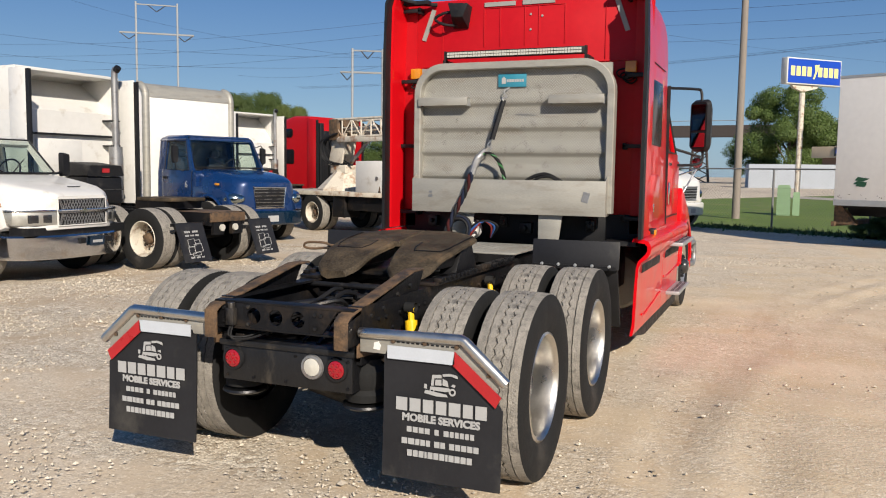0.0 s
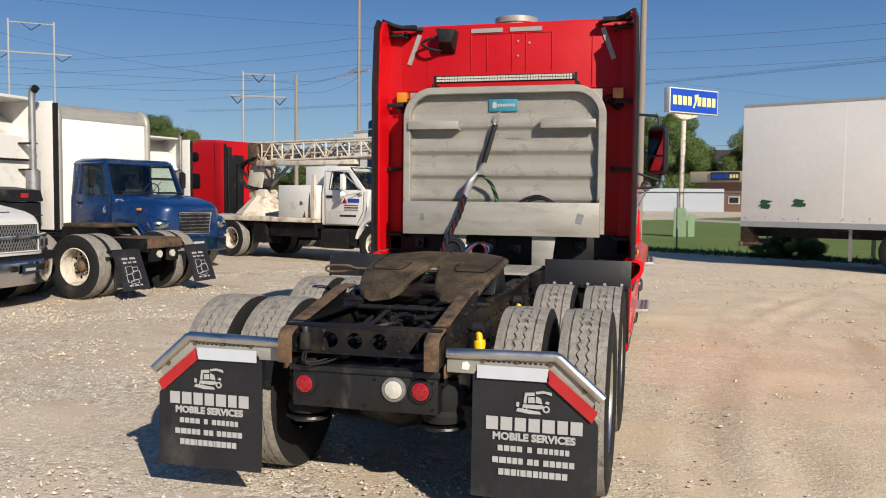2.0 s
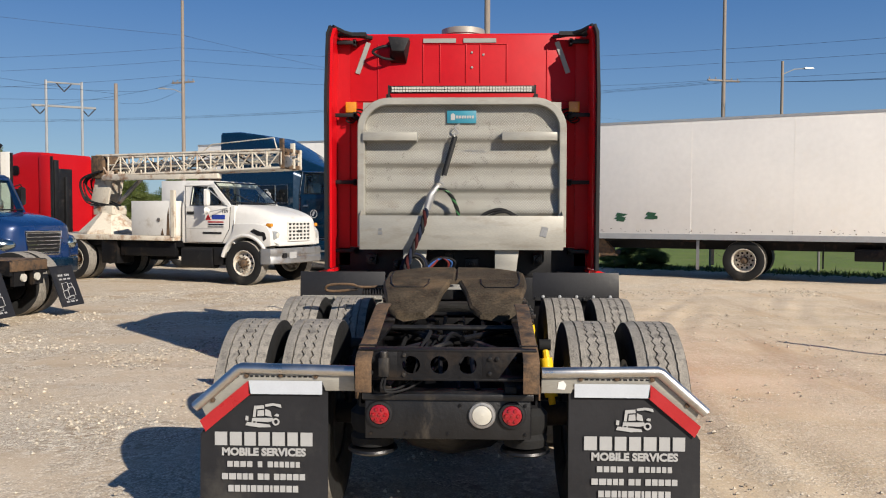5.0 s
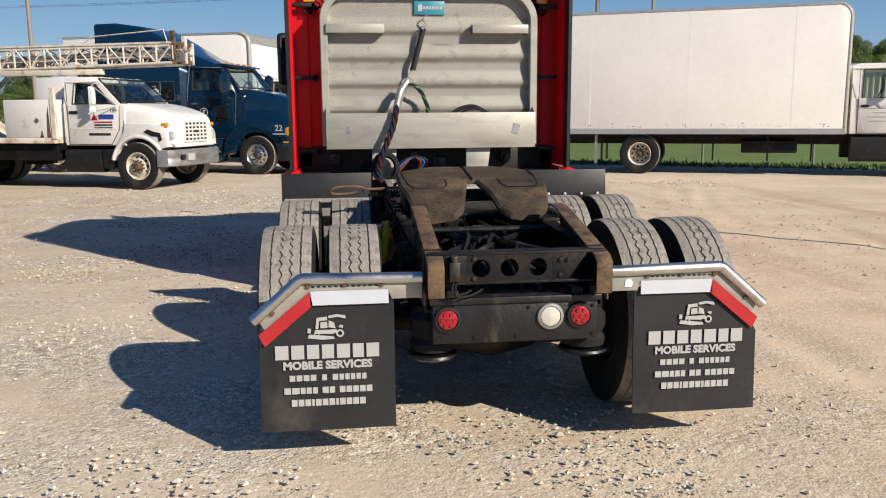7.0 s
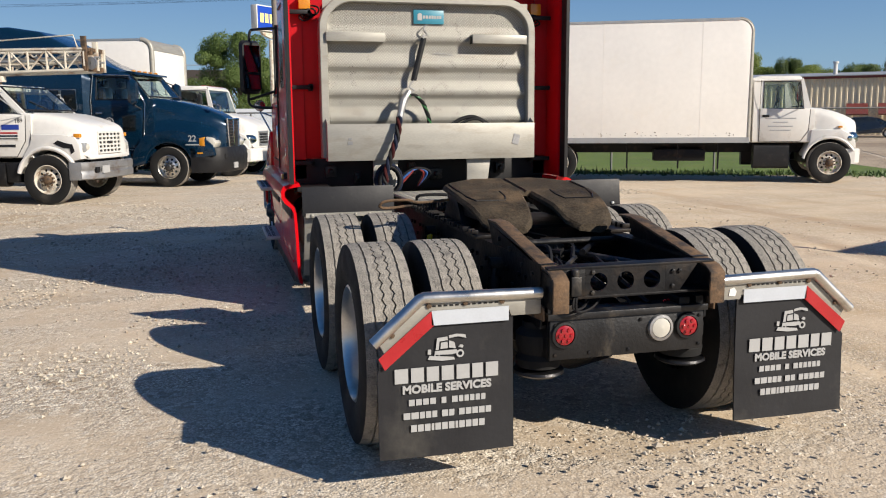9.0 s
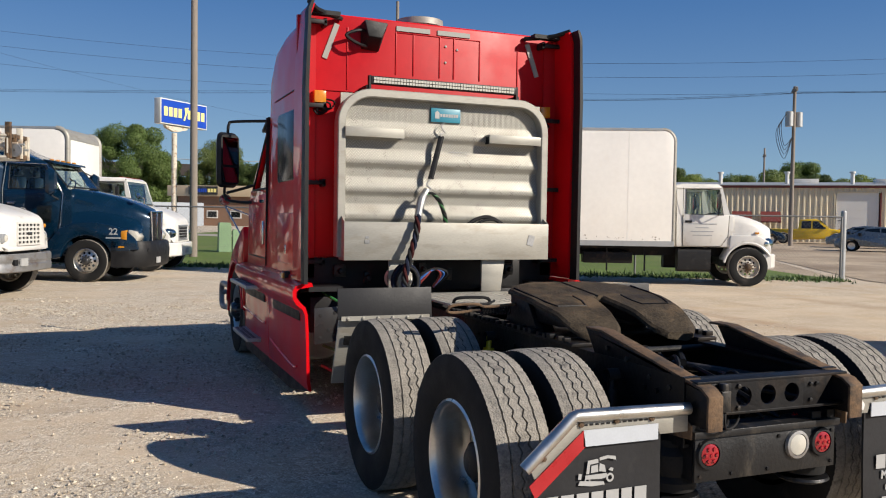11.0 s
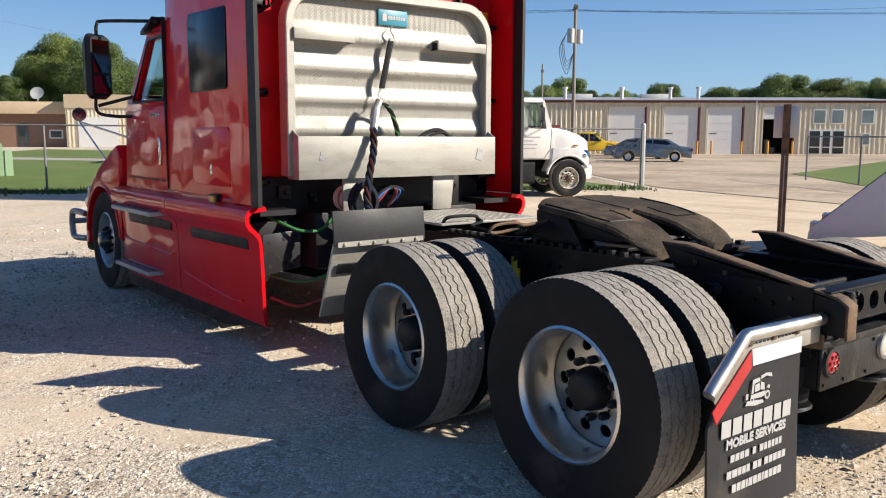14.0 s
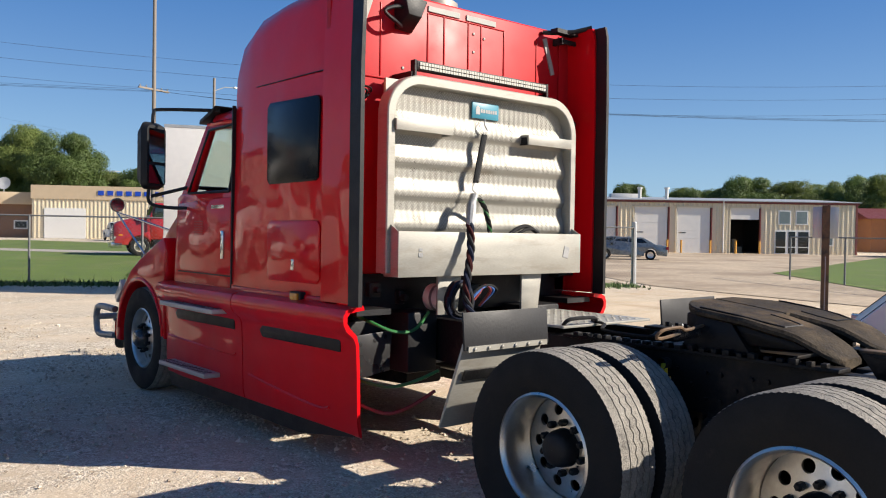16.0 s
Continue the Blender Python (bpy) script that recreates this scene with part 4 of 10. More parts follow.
        part("mirror_glass", Shape().box(-0.095, 0.095, 6.694, 6.70, -0.05, 0.25), MIRROR, mr)
        part("mirror_glass", Shape().box(-0.095, 0.095, 6.694, 6.70, -0.245, -0.08), MIRROR, mr)
        arms = []
        arms.append(curve_points([(sx * 1.41, 6.62, 2.55), (sx * 1.40, 6.62, 2.66), (sx * 1.34, 6.58, 2.69), (sx * 1.02, 6.05, 2.66)], 5))
        arms.append(curve_points([(sx * 1.44, 6.62, 1.98), (sx * 1.43, 6.62, 1.84), (sx * 1.30, 6.5, 1.80), (sx * 1.10, 6.3, 1.80)], 5))
        arms.append([(sx * 1.42, 6.62, 1.90), (sx * 1.10, 6.45, 2.0)])
        for arm in arms:
            part("mirror_arm", Shape().tube(arm, 0.016, 8), BLACK, mr, at=turned.inverted())
        hm = part("hood_mirror", Shape().lathe([(-0.05, 0.001), (-0.04, 0.055), (0.0, 0.075), (0.012, 0.075), (0.015, 0.001)], 20, "y"), CHARCOAL, t, "round hood mirror on two struts", at=pose(sx * 1.25, 8.0, 1.85, 0, 0, 0) @ Matrix.Diagonal((1, -1, 1.0, 1)))
        part("mirror_glass", Shape().lathe([(0.016, 0.066), (0.017, 0.001)], 20, "y"), CHROME, hm)
        st = Shape()
        for a, b in (((sx * 1.25, 8.0, 1.77), (sx * 1.05, 7.75, 1.34)), ((sx * 1.25, 8.0, 1.77), (sx * 0.80, 7.6, 1.58))):
            st.tube([a, b], 0.011, 8)
        part("mirror_strut", st, CHROME, t)
    part("bumper", Shape().loft([ring(8.30, 1.16, 1.16, 0.30, 0.66, 0.08, r0=0.06), ring(8.55, 1.10, 1.10, 0.32, 0.64, 0.08, r0=0.06), ring(8.68, 0.85, 0.85, 0.34, 0.62, 0.08, r0=0.06)]), CHROME, t)
    g = Shape()
    for sx in (-1, 1):
        g.tube(curve_points([(sx * 1.14, 8.35, 0.44), (sx * 1.17, 8.75, 0.42), (sx * 1.17, 8.86, 0.50), (sx * 1.17, 8.86, 0.66), (sx * 1.17, 8.75, 0.73), (sx * 1.14, 8.35, 0.72)], 6), 0.036, 10)
    g.tube([(-1.17, 8.86, 0.60), (1.17, 8.86, 0.60)], 0.034, 10)
    part("bumper_guard", g, STEEL, t, "tubular steel front bumper guard")

    # rear wall of the sleeper with its pressed panels and small things
    wall = part("rear_wall", Shape().box(-1.08, 1.08, 3.965, 3.99, 1.315, 3.33), RED_DULL, t, "red sleeper rear wall with pressed panels", 0.008)
    # black sheet over the body, added for the dark of an open, shaded space
    under = part("lower_panel", Shape().box(-1.18, 1.18, 3.955, 3.975, 1.02, 1.31), BLACK, t, "black panel standing in for the shaded opening under the sleeper wall", 0.004)
    for x, w_, z_ in ((-0.86, 0.10, 1.20), (-0.62, 0.05, 1.14), (-0.12, 0.07, 1.21), (0.10, 0.12, 1.16), (0.72, 0.08, 1.20)):
        part("hose_fitting", Shape().box(x - w_ / 2, x + w_ / 2, 3.90, 3.957, z_ - 0.05, z_ + 0.05).lathe([(3.90, 0.025), (3.85, 0.022), (3.85, 0.001)], 10, "y", Matrix.Translation((x, 0, z_))), SCUFFED, under, bevel=0.006)
    seams = Shape()
    for x in (-0.80, -0.37, -0.21, 0.035, 0.17, 0.42, 0.80):
        z0 = 2.88 if abs(x) < 0.5 else 2.72
        seams.box(x - 0.005, x + 0.005, 3.958, 3.967, z0, 3.24)
    seams.box(-1.0, 1.0, 3.955, 3.967, 2.70, 2.712).box(-0.37, 0.42, 3.958, 3.967, 3.235, 3.243)
    part("panel_rib", seams, RED_DULL, wall, bevel=0.002)
    for x in (-0.215, 0.165):
        part("reflector_strip", Shape().box(x - 0.155, x + 0.155, 3.955, 3.966, 3.252, 3.292), REFLECT_GREY, wall, "pale reflective strip")
    for sx in (-1, 1):
        part("reflector_strip", Shape().box(-0.022, 0.022, 3.955, 3.966, -0.155, 0.155), REFLECT_GREY, wall, "pale reflective strip, set aslant", at=pose(sx * 0.945, 0, 3.11, 0, -20 * sx, 0))
        part("marker_lamp", Shape().box(sx * 1.05 - 0.05, sx * 1.05 + 0.05, 3.87, 3.96, 2.585, 2.685), LAMP_AMBER, wall, "square amber marker lamp", 0.006)
    for x, z in ((0.09, 3.16), (0.20, 3.14), (0.09, 3.02), (-0.60, 2.80)):
        part("rivet", Shape().lathe([(3.962, 0.012), (3.957, 0.010), (3.956, 0.001)], 8, "y", Matrix.Translation((x, 0, z))), REFLECT_GREY, wall)
    lamp = Shape().loft([ring(3.955, 0.08, 0.10, -0.11, 0.10, 0.01, r0=0.01), ring(3.82, 0.06, 0.10, -0.02, 0.11, 0.01, r0=0.01)])
    part("work_lamp", lamp, BLACK, wall, "black work lamp housing", 0.004, at=pose(-0.60, 0, 3.17, 0, 4, 0))
    part("lamp_bracket", Shape().tube(curve_points([(-0.62, 3.95, 3.09), (-0.74, 3.86, 3.09), (-0.84, 3.86, 3.15), (-0.74, 3.86, 3.20), (-0.62, 3.9, 3.21)], 5), 0.014, 8), BLACK, wall)
    led = part("light_bar", Shape().box(-0.665, 0.665, 3.71, 3.77, 2.745, 2.81), BLACK, t, "long LED light bar with many small lenses", 0.005)
    lens = Shape()
    for k in range(50):
        for zz in (2.763, 2.789):
            lens.box(-0.645 + k * 0.0258, -0.645 + k * 0.0258 + 0.021, 3.703, 3.712, zz - 0.010, zz + 0.010)
    tagged(part("lens", lens, LAMP_CLEAR, led), kind="stuff")
    for sx in (-1, 1):
        part("bar_bracket", Shape().box(*sorted((sx * 0.665, sx * 0.70)), 3.73, 3.96, 2.69, 2.735).box(*sorted((sx * 0.665, sx * 0.682)), 3.715, 3.765, 2.69, 2.815), BLACK, led)
    part("roof_vent", Shape().lathe([(3.34, 0.20), (3.40, 0.20), (3.40, 0.215), (3.455, 0.215), (3.46, 0.20), (3.47, 0.001)], 28, "z"), ALUMINIUM, t, "round aluminium roof vent", at=pose(0.0, 4.38, 0))

    headache_rack(t)
    coil_of_hoses(t)
    chassis(t)
    mud_flap(t, -1)
    mud_flap(t, 1)
    for sx in (-1, 1):
        for y in (0.66, 1.985):
            wheel(t, sx * 1.085, y, 0.512, "alloy")
            wheel(t, sx * 0.745, y, 0.512, "inner")
        wheel(t, sx * 1.055, 7.46, 0.505, "steer_alloy")
    return t


def headache_rack(t):
    plate, diamonds = tread_plate()
    rack = part("headache_rack", plate, ALUMINIUM, t, "aluminium tread plate headache rack with pressed ribs")
    tagged(part("tread_pattern", diamonds, ALU_BRIGHT, rack, smooth=0), kind="stuff")
    hoop = [(-0.925, 3.70, 1.33), (-0.925, 3.70, 2.40)] + [(-0.925 + 0.26 * (1 - math.cos(radians(a))), 3.70, 2.41 + 0.25 * math.sin(radians(a))) for a in range(8, 91, 9)]
    hoop += [(-x, y, z) for x, y, z in hoop[::-1]]
    f = Shape()
    rings = []
    for i, p in enumerate(hoop):
        a, b = Vector(hoop[max(i - 1, 0)]), Vector(hoop[min(i + 1, len(hoop) - 1)])
        d = (b - a).normalized()
        side = Vector((d.z, 0, -d.x))
        rings.append([Vector(p) + side * u + Vector((0, v, 0)) for u, v in ((-0.034, -0.045), (-0.026, -0.053), (0.026, -0.053), (0.034, -0.045), (0.034, 0.06), (-0.034, 0.06))])
    f.loft(rings)
    part("rack_frame", f, ALUMINIUM, rack, "rounded aluminium rack frame")
    tray = Shape().box(-0.925, 0.925, 3.555, 3.563, 1.305, 1.615).box(-0.925, 0.925, 3.563, 3.72, 1.305, 1.313)
    tray.prism([(3.563, 1.313), (3.72, 1.313), (3.72, 1.70), (3.563, 1.615)], "x", -0.925, -0.917)
    tray.prism([(3.563, 1.313), (3.72, 1.313), (3.72, 1.70), (3.563, 1.615)], "x", 0.917, 0.925)
    tr = part("chain_tray", tray, ALUMINIUM, rack, "brushed aluminium chain tray", 0.002)
    part("tray_mark", Shape().box(-0.755, -0.715, 3.551, 3.555, 1.44, 1.47).box(-0.75, -0.72, 3.551, 3.555, 1.48, 1.50), STEEL, tr)
    part("tray_mark", Shape().box(-0.03, 0.03, 3.551, 3.555, -0.045, 0.045), STEEL, tr, "worn adhesive mark", at=pose(0.75, 0, 1.47, 0, 14, 0))
    for x in (-0.655, 0.62):
        h = Shape().prism([(3.62, 2.30), (3.62, 2.375), (3.645, 2.38), (3.76, 2.375), (3.76, 2.36), (3.64, 2.36), (3.635, 2.30)], "x", x - 0.25, x + 0.25)
        for k in range(8):
            h.lathe([(0, 0.012), (0.006, 0.012), (0.006, 0.001)], 6, "y", Matrix.Translation((x - 0.20 + k * 0.056, 3.735, 2.32)))
        hs_ = part("hanger_shelf", h, ALUMINIUM, rack, "folded aluminium hanger shelf", 0.003)
        part("end_clip", Shape().tube([(x - 0.235, 3.66, 2.335), (x - 0.20, 3.66, 2.335)], 0.026, 12).box(x - 0.245, x - 0.235, 3.64, 3.735, 2.30, 2.372), BLACK, hs_, "dark spring clip in the shelf's open end")
        part("end_clip", Shape().box(x + 0.235, x + 0.25, 3.63, 3.735, 2.295, 2.372), GALV, hs_, bevel=0.003)
    rng = random.Random(21)
    scuff = Shape()
    for k in range(12):
        sx_, sz_ = 0.13 + rng.uniform(-0.08, 0.08), 2.20 + rng.uniform(-0.02, 0.025)
        q = rng.uniform(0.02, 0.06)
        scuff.tube([(sx_ - q, 3.727, sz_), (sx_ + q, 3.727, sz_ + rng.uniform(-0.01, 0.02))], 0.0022, 4)
    tagged(part("scuff_mark", scuff, STEEL, rack, "fine rubbed scratches"), kind="stuff")
    sg = part("maker_plate", Shape().box(-0.135, 0.135, 3.715, 3.728, 2.465, 2.585), TEAL, rack, "teal maker's plate", 0.003)
    part("plate_mark", bars([0.018, 0.022, 0.018, 0.018, 0.016, 0.018, 0.018], 0.026, 0.006, 3.714, 0.03, 2.51), PRINT, sg)
    part("plate_emblem", Shape().prism([(-0.10, 2.495), (-0.06, 2.495), (-0.06, 2.545), (-0.08, 2.56), (-0.10, 2.545)], "y", 3.7125, 3.7145), PRINT, sg)
    # hose hanger: spring, lanyard, wrapped hoses
    sp = Shape()
    a, b = Vector((-0.06, 3.66, 2.34)), Vector((-0.16, 3.64, 1.98))
    for k in range(2):
        off = 0.014 * (2 * k - 1)
        sp.tube([a + Vector((off, 0, 0)), b + Vector((off, 0, 0))], 0.012, 8)
    sp.tube([a.lerp(b, 0.02) + Vector((0.0, 0.0, 0)), a.lerp(b, 0.98)], 0.020, 8)
    hang = part("hose_spring", sp, BLACK, rack, "black hose tender spring")
    hook = Shape().tube(curve_points([(-0.02, 3.70, 2.46), (-0.06, 3.66, 2.42), (-0.03, 3.66, 2.37), (-0.07, 3.66, 2.36), (-0.06, 3.66, 2.33)], 5), 0.007, 6)
    part("hook", Shape().tube(curve_points([(-0.16, 3.64, 1.98), (-0.20, 3.63, 1.93), (-0.16, 3.63, 1.90), (-0.21, 3.62, 1.86)], 5), 0.007, 6), STEEL, hang)
    part("hook", hook, STEEL, hang)
    part("hose_wrap", Shape().tube(curve_points([(-0.21, 3.60, 1.88), (-0.27, 3.56, 1.80), (-0.31, 3.53, 1.66)], 6), [0.03] * 5 + [0.036] * 4 + [0.032] * 4, 10), STEEL, hang, "grey tape-wrapped hose bundle")
    twist = [("air_hose", CABLE, 0.0), ("air_hose", TWIST_RED, 2.1), ("air_hose", TWIST_BLUE, 4.2)]
    run = curve_points([(-0.31, 3.53, 1.68), (-0.35, 3.47, 1.50), (-0.42, 3.42, 1.33), (-0.48, 3.36, 1.15), (-0.46, 3.30, 1.03), (-0.38, 3.32, 0.98), (-0.28, 3.5, 1.02)], 10)
    for name, mt, ph in twist:
        pts = [p + 0.016 * Vector((math.cos(ph + i * 0.55), math.sin(ph + i * 0.55), 0)) for i, p in enumerate(run)]
        part(name, Shape().tube(pts, 0.015, 7), mt, rack, "hose with twisted wrap")
    loop = curve_points([(-0.25, 3.57, 1.83), (-0.17, 3.59, 1.855), (-0.09, 3.61, 1.79), (-0.04, 3.62, 1.68), (-0.02, 3.62, 1.58)], 9)
    for mt, ph in ((CABLE, 0.0), (GREEN_HOSE, 2.1), (CABLE, 4.2)):
        part("cable", Shape().tube([p + 0.011 * Vector((math.cos(ph + i * 0.7), math.sin(ph + i * 0.7), 0.3)) for i, p in enumerate(loop)], 0.011 if mt is CABLE else 0.008, 6), mt, rack, "black and green braided cable")
    part("cable", Shape().tube(curve_points([(0.16, 3.62, 1.59), (0.26, 3.62, 1.650), (0.38, 3.62, 1.668), (0.52, 3.62, 1.60)], 8), 0.017, 7), CABLE, rack)
    part("cable", Shape().tube(curve_points([(0.22, 3.60, 1.59), (0.32, 3.60, 1.640), (0.42, 3.60, 1.645), (0.50, 3.60, 1.59)], 8), 0.012, 7), CABLE, rack)
    for x0, x1 in ((-0.53, -0.31), (0.31, 0.53)):
        part("rack_leg", Shape().prism([(x0, 1.31), (x1, 1.31), (x1 - 0.035, 1.03), (x0 + 0.0, 1.03)], "y", 3.61, 3.63), ALUMINIUM, rack, "pale aluminium rack leg", 0.003)


def coil_of_hoses(t):
    """Hoses that hang in loops in front of the rack's leg."""
    for k, (mt, r, lab) in enumerate(((CABLE, 0.115, "black coiled hose"), (TWIST_RED, 0.105, "dark red coiled hose"), (CABLE, 0.095, "black coiled hose"), (TWIST_BLUE, 0.12, "dark blue coiled hose"), (CABLE, 0.10, "black coiled hose"))):
        pts = []
        for j in range(27):
            a = 2 * math.pi * j / 22 + k
            pts.append((-0.42 + (r - 0.0006 * j) * math.cos(a), 3.53 - 0.014 * k + 0.012 * math.sin(2 * a), 1.145 + 1.15 * (r - 0.0006 * j) * math.sin(a)))
        part("air_hose", Shape().tube(pts, 0.012, 7), mt, t, lab)
    for k, mt in enumerate((RED_HOSE, BLUE_HOSE, CABLE)):
        part("air_hose", Shape().tube(curve_points([(-0.34, 3.52, 1.07 + 0.03 * k), (-0.25, 3.50, 1.17 + 0.02 * k), (-0.18 + 0.02 * k, 3.50, 1.235), (-0.11 + 0.03 * k, 3.52, 1.19), (-0.14, 3.60, 1.08)], 6), 0.011, 7), mt, t)


    can = part("filter_canister", Shape().lathe([(-0.07, 0.001), (-0.07, 0.085), (-0.055, 0.098), (0.10, 0.098), (0.12, 0.08), (0.12, 0.001)], 24, "y"), DOOR_WHITE, t, "pale round filter canister behind the hoses", at=pose(-0.40, 3.72, 1.14))
    part("canister_band", Shape().lathe([(0.0, 0.100), (0.03, 0.100)], 24, "y"), STEEL, can)
    rng = random.Random(31)
    for sx in (-1, 1):
        for k in range(4):
            r = rng.uniform(0.045, 0.075)
            part("lamp_cable", Shape().tube([(sx * (1.05 - 0.02 * k) + r * math.cos(a), 3.90 + 0.02 * math.sin(3 * a + k), 2.52 + 0.02 * k + 0.6 * r * math.sin(a)) for a in np.linspace(0, 6.1, 20)], 0.008, 5), CABLE, t)


def tread_plate():
    """A plate with horizontal pressed ribs, covered with small raised diamonds."""
    s, marks = Shape(), Shape()
    ribs = (2.285, 2.055, 1.825, 1.60)
    def bulge(z):
        return sum(0.028 * min(max((z - e) / 0.040, 0.0), 1.0) * max(0.0, 1 - max(0.0, z - e - 0.075) / 0.085) for e in ribs)
    zs = np.linspace(1.32, 2.66, 120)
    front = [(3.735 - bulge(z), z) for z in zs]
    prof = front + [(3.76, 2.66), (3.76, 1.32)]
    s.prism(prof, "x", -0.915, 0.915)
    row = 0
    z = 1.63
    while z < 2.62:
        x = -0.885 + (0.013 if row % 2 else 0)
        while x < 0.88:
            if not (z > 2.42 and abs(x) > 0.87) and abs(bulge(z - 0.012) - bulge(z + 0.012)) < 0.013:
                y = 3.735 - bulge(z) - 0.0015
                d = 1 if (row + int((x + 2) / 0.026)) % 2 else -1
                ux, uz, vx, vz = 0.0082, 0.0082 * d, 0.0026, -0.0026 * d
                marks.add([(x - ux, y + 0.001, z - uz), (x + vx, y + 0.001, z + vz), (x + ux, y + 0.001, z + uz), (x - vx, y + 0.001, z - vz), (x - ux * 0.5, y - 0.0034, z - uz * 0.5), (x + ux * 0.5, y - 0.0034, z + uz * 0.5)],
                      [(0, 1, 5, 4), (1, 2, 5), (2, 3, 4, 5), (3, 0, 4)])
            x += 0.026
        z += 0.013
        row += 1
    return s, marks


def chassis(t):
    for sx in (-1, 1):
        rail = Shape()
        sec = [(0.43, 0.69), (0.43, 0.99), (0.345, 0.99), (0.345, 0.975), (0.42, 0.975), (0.42, 0.705), (0.345, 0.705), (0.345, 0.69)]
        rail.loft([[(sx * x, y, z) for x, z in sec] for y in (0.0, 8.2)])
        r = part("frame_rail", rail, FRAME, t, "greasy black steel frame rail")
        # sloping pickup ramp on the tail of the rail
        rp = Shape().prism([(-0.136, 0.80), (-0.136, 0.93), (-0.10, 0.953), (0.64, 1.098), (0.78, 1.098), (0.70, 0.985), (0.02, 0.985), (0.02, 0.80)], "x", *sorted((sx * 0.405, sx * 0.425)))
        part("ramp_web", rp, FRAME, t, bevel=0.004)
        part("pickup_ramp", Shape().prism([(-0.15, 0.79), (-0.15, 0.935), (-0.105, 0.965), (0.64, 1.110), (0.78, 1.110), (0.78, 1.098), (0.64, 1.098), (-0.10, 0.953), (-0.137, 0.93), (-0.137, 0.79)], "x", *sorted((sx * 0.352, sx * 0.428))), RUST, t, "rusty sloping pickup ramp", 0.003)
        part("tail_gusset", Shape().prism([(-0.06, 0.74), (-0.06, 0.80), (0.10, 0.86), (0.22, 0.80), (0.22, 0.72)], "x", *sorted((sx * 0.431, sx * 0.439))), RUST, t, "rusty tail gusset", 0.002)
        for yy, zz in ((0.10, 0.93), (0.24, 0.95), (0.42, 1.0), (0.58, 1.03)):
            part("ramp_bolt", Shape().lathe([(sx * 0.425, 0.014), (sx * 0.437, 0.013), (sx * 0.438, 0.001)], 6, "x", Matrix.Translation((0, yy, zz))), SCUFFED, t)
        bolts = Shape()
        rng = random.Random(5 + sx)
        for k in range(40):
            y = 0.1 + k * 0.085
            for zz in ((0.76, 0.90) if k % 3 else (0.83,)):
                bolts.lathe([(0, 0.013), (sx * 0.014, 0.013), (sx * 0.014, 0.001)], 6, "x", Matrix.Translation((sx * 0.43, y, zz)))
        tagged(part("frame_bolt", bolts, FRAME, t), kind="stuff")
        # slider rail of the fifth wheel with its teeth
        sl = Shape().box(*sorted((sx * 0.34, sx * 0.47)), 0.85, 2.50, 0.993, 1.012)
        for k in range(22):
            sl.box(*sorted((sx * 0.44, sx * (0.475 + rng.uniform(0, 0.015)))), 0.9 + k * 0.07, 0.9 + k * 0.07 + rng.uniform(0.028, 0.04), 1.012, 1.03 + rng.uniform(0, 0.012))
        part("slider_rail", sl, FRAME, t, bevel=0.003)
        # quarter fender ahead of the drive wheels
        q = Shape()
        q.prism([(2.535, 1.00), (2.555, 1.0), (2.69, 0.66), (2.752, 0.50), (2.738, 0.495), (2.672, 0.65)], "x", *sorted((sx * 0.60, sx * 1.235)))
        qf = part("quarter_fender", q, ALUMINIUM if sx < 0 else BLACK, t, "stainless quarter fender" if sx < 0 else "black quarter fender", 0.003)
        if sx < 0:
            part("fender_bracket", Shape().prism([(2.585, 0.845), (2.612, 0.785), (2.600, 0.78), (2.573, 0.84)], "x", -1.19, -0.80), SCUFFED, qf, "scuffed fender bracket", 0.002)
        part("fender_flap", Shape().prism([(2.515, 0.965), (2.53, 0.96), (2.548, 1.17), (2.536, 1.172)], "x", *sorted((sx * 0.58, sx * 1.25))), FLAP, qf, "black rubber upper flap", 0.002)
        rv = Shape().box(*sorted((sx * 0.60, sx * 1.23)), 2.507, 2.517, 0.955, 0.985)
        for k in range(6):
            rv.lathe([(0, 0.012), (-0.010, 0.009), (-0.012, 0.001)], 8, "y", Matrix.Translation((sx * (0.66 + k * 0.105), 2.507, 0.97)))
        part("rivet_strip", rv, ALUMINIUM if sx < 0 else BLACK, qf)
        if sx > 0:
            for k in range(5):
                part("bolt", Shape().lathe([(2.508, 0.014), (2.498, 0.012), (2.496, 0.001)], 8, "y", Matrix.Translation((0.66 + k * 0.13, 0, 0.985))), GALV, qf)
        # air springs, shocks, brake chambers
        for y in (0.14, 1.47):
            part("air_spring", Shape().lathe([(0.47, 0.06), (0.48, 0.105), (0.52, 0.11), (0.545, 0.095), (0.58, 0.11), (0.64, 0.11), (0.67, 0.08), (0.70, 0.08)], 24, "z"), RUBBER, t, "black rubber air spring", at=pose(sx * 0.38, y, 0))
            part("spring_seat", Shape().lathe([(0.435, 0.10), (0.45, 0.125), (0.462, 0.12), (0.467, 0.001)], 24, "z"), SCUFFED, t, at=pose(sx * 0.38, y, 0))
        for y in (0.40, 1.72):
            # left rear shock is black: the shade around it is put into its colour
            sh = part("shock_absorber", Shape().tube([(sx * 0.535, y, 0.66), (sx * 0.505, y + 0.03, 0.86)], 0.035, 12).tube([(sx * 0.54, y, 0.62), (sx * 0.50, y + 0.035, 0.93)], 0.018, 8), YELLOW if sx > 0 or y > 1 else FRAME, t, "yellow shock absorber" if sx > 0 or y > 1 else "left rear shock absorber, blackened to stand in for shade")
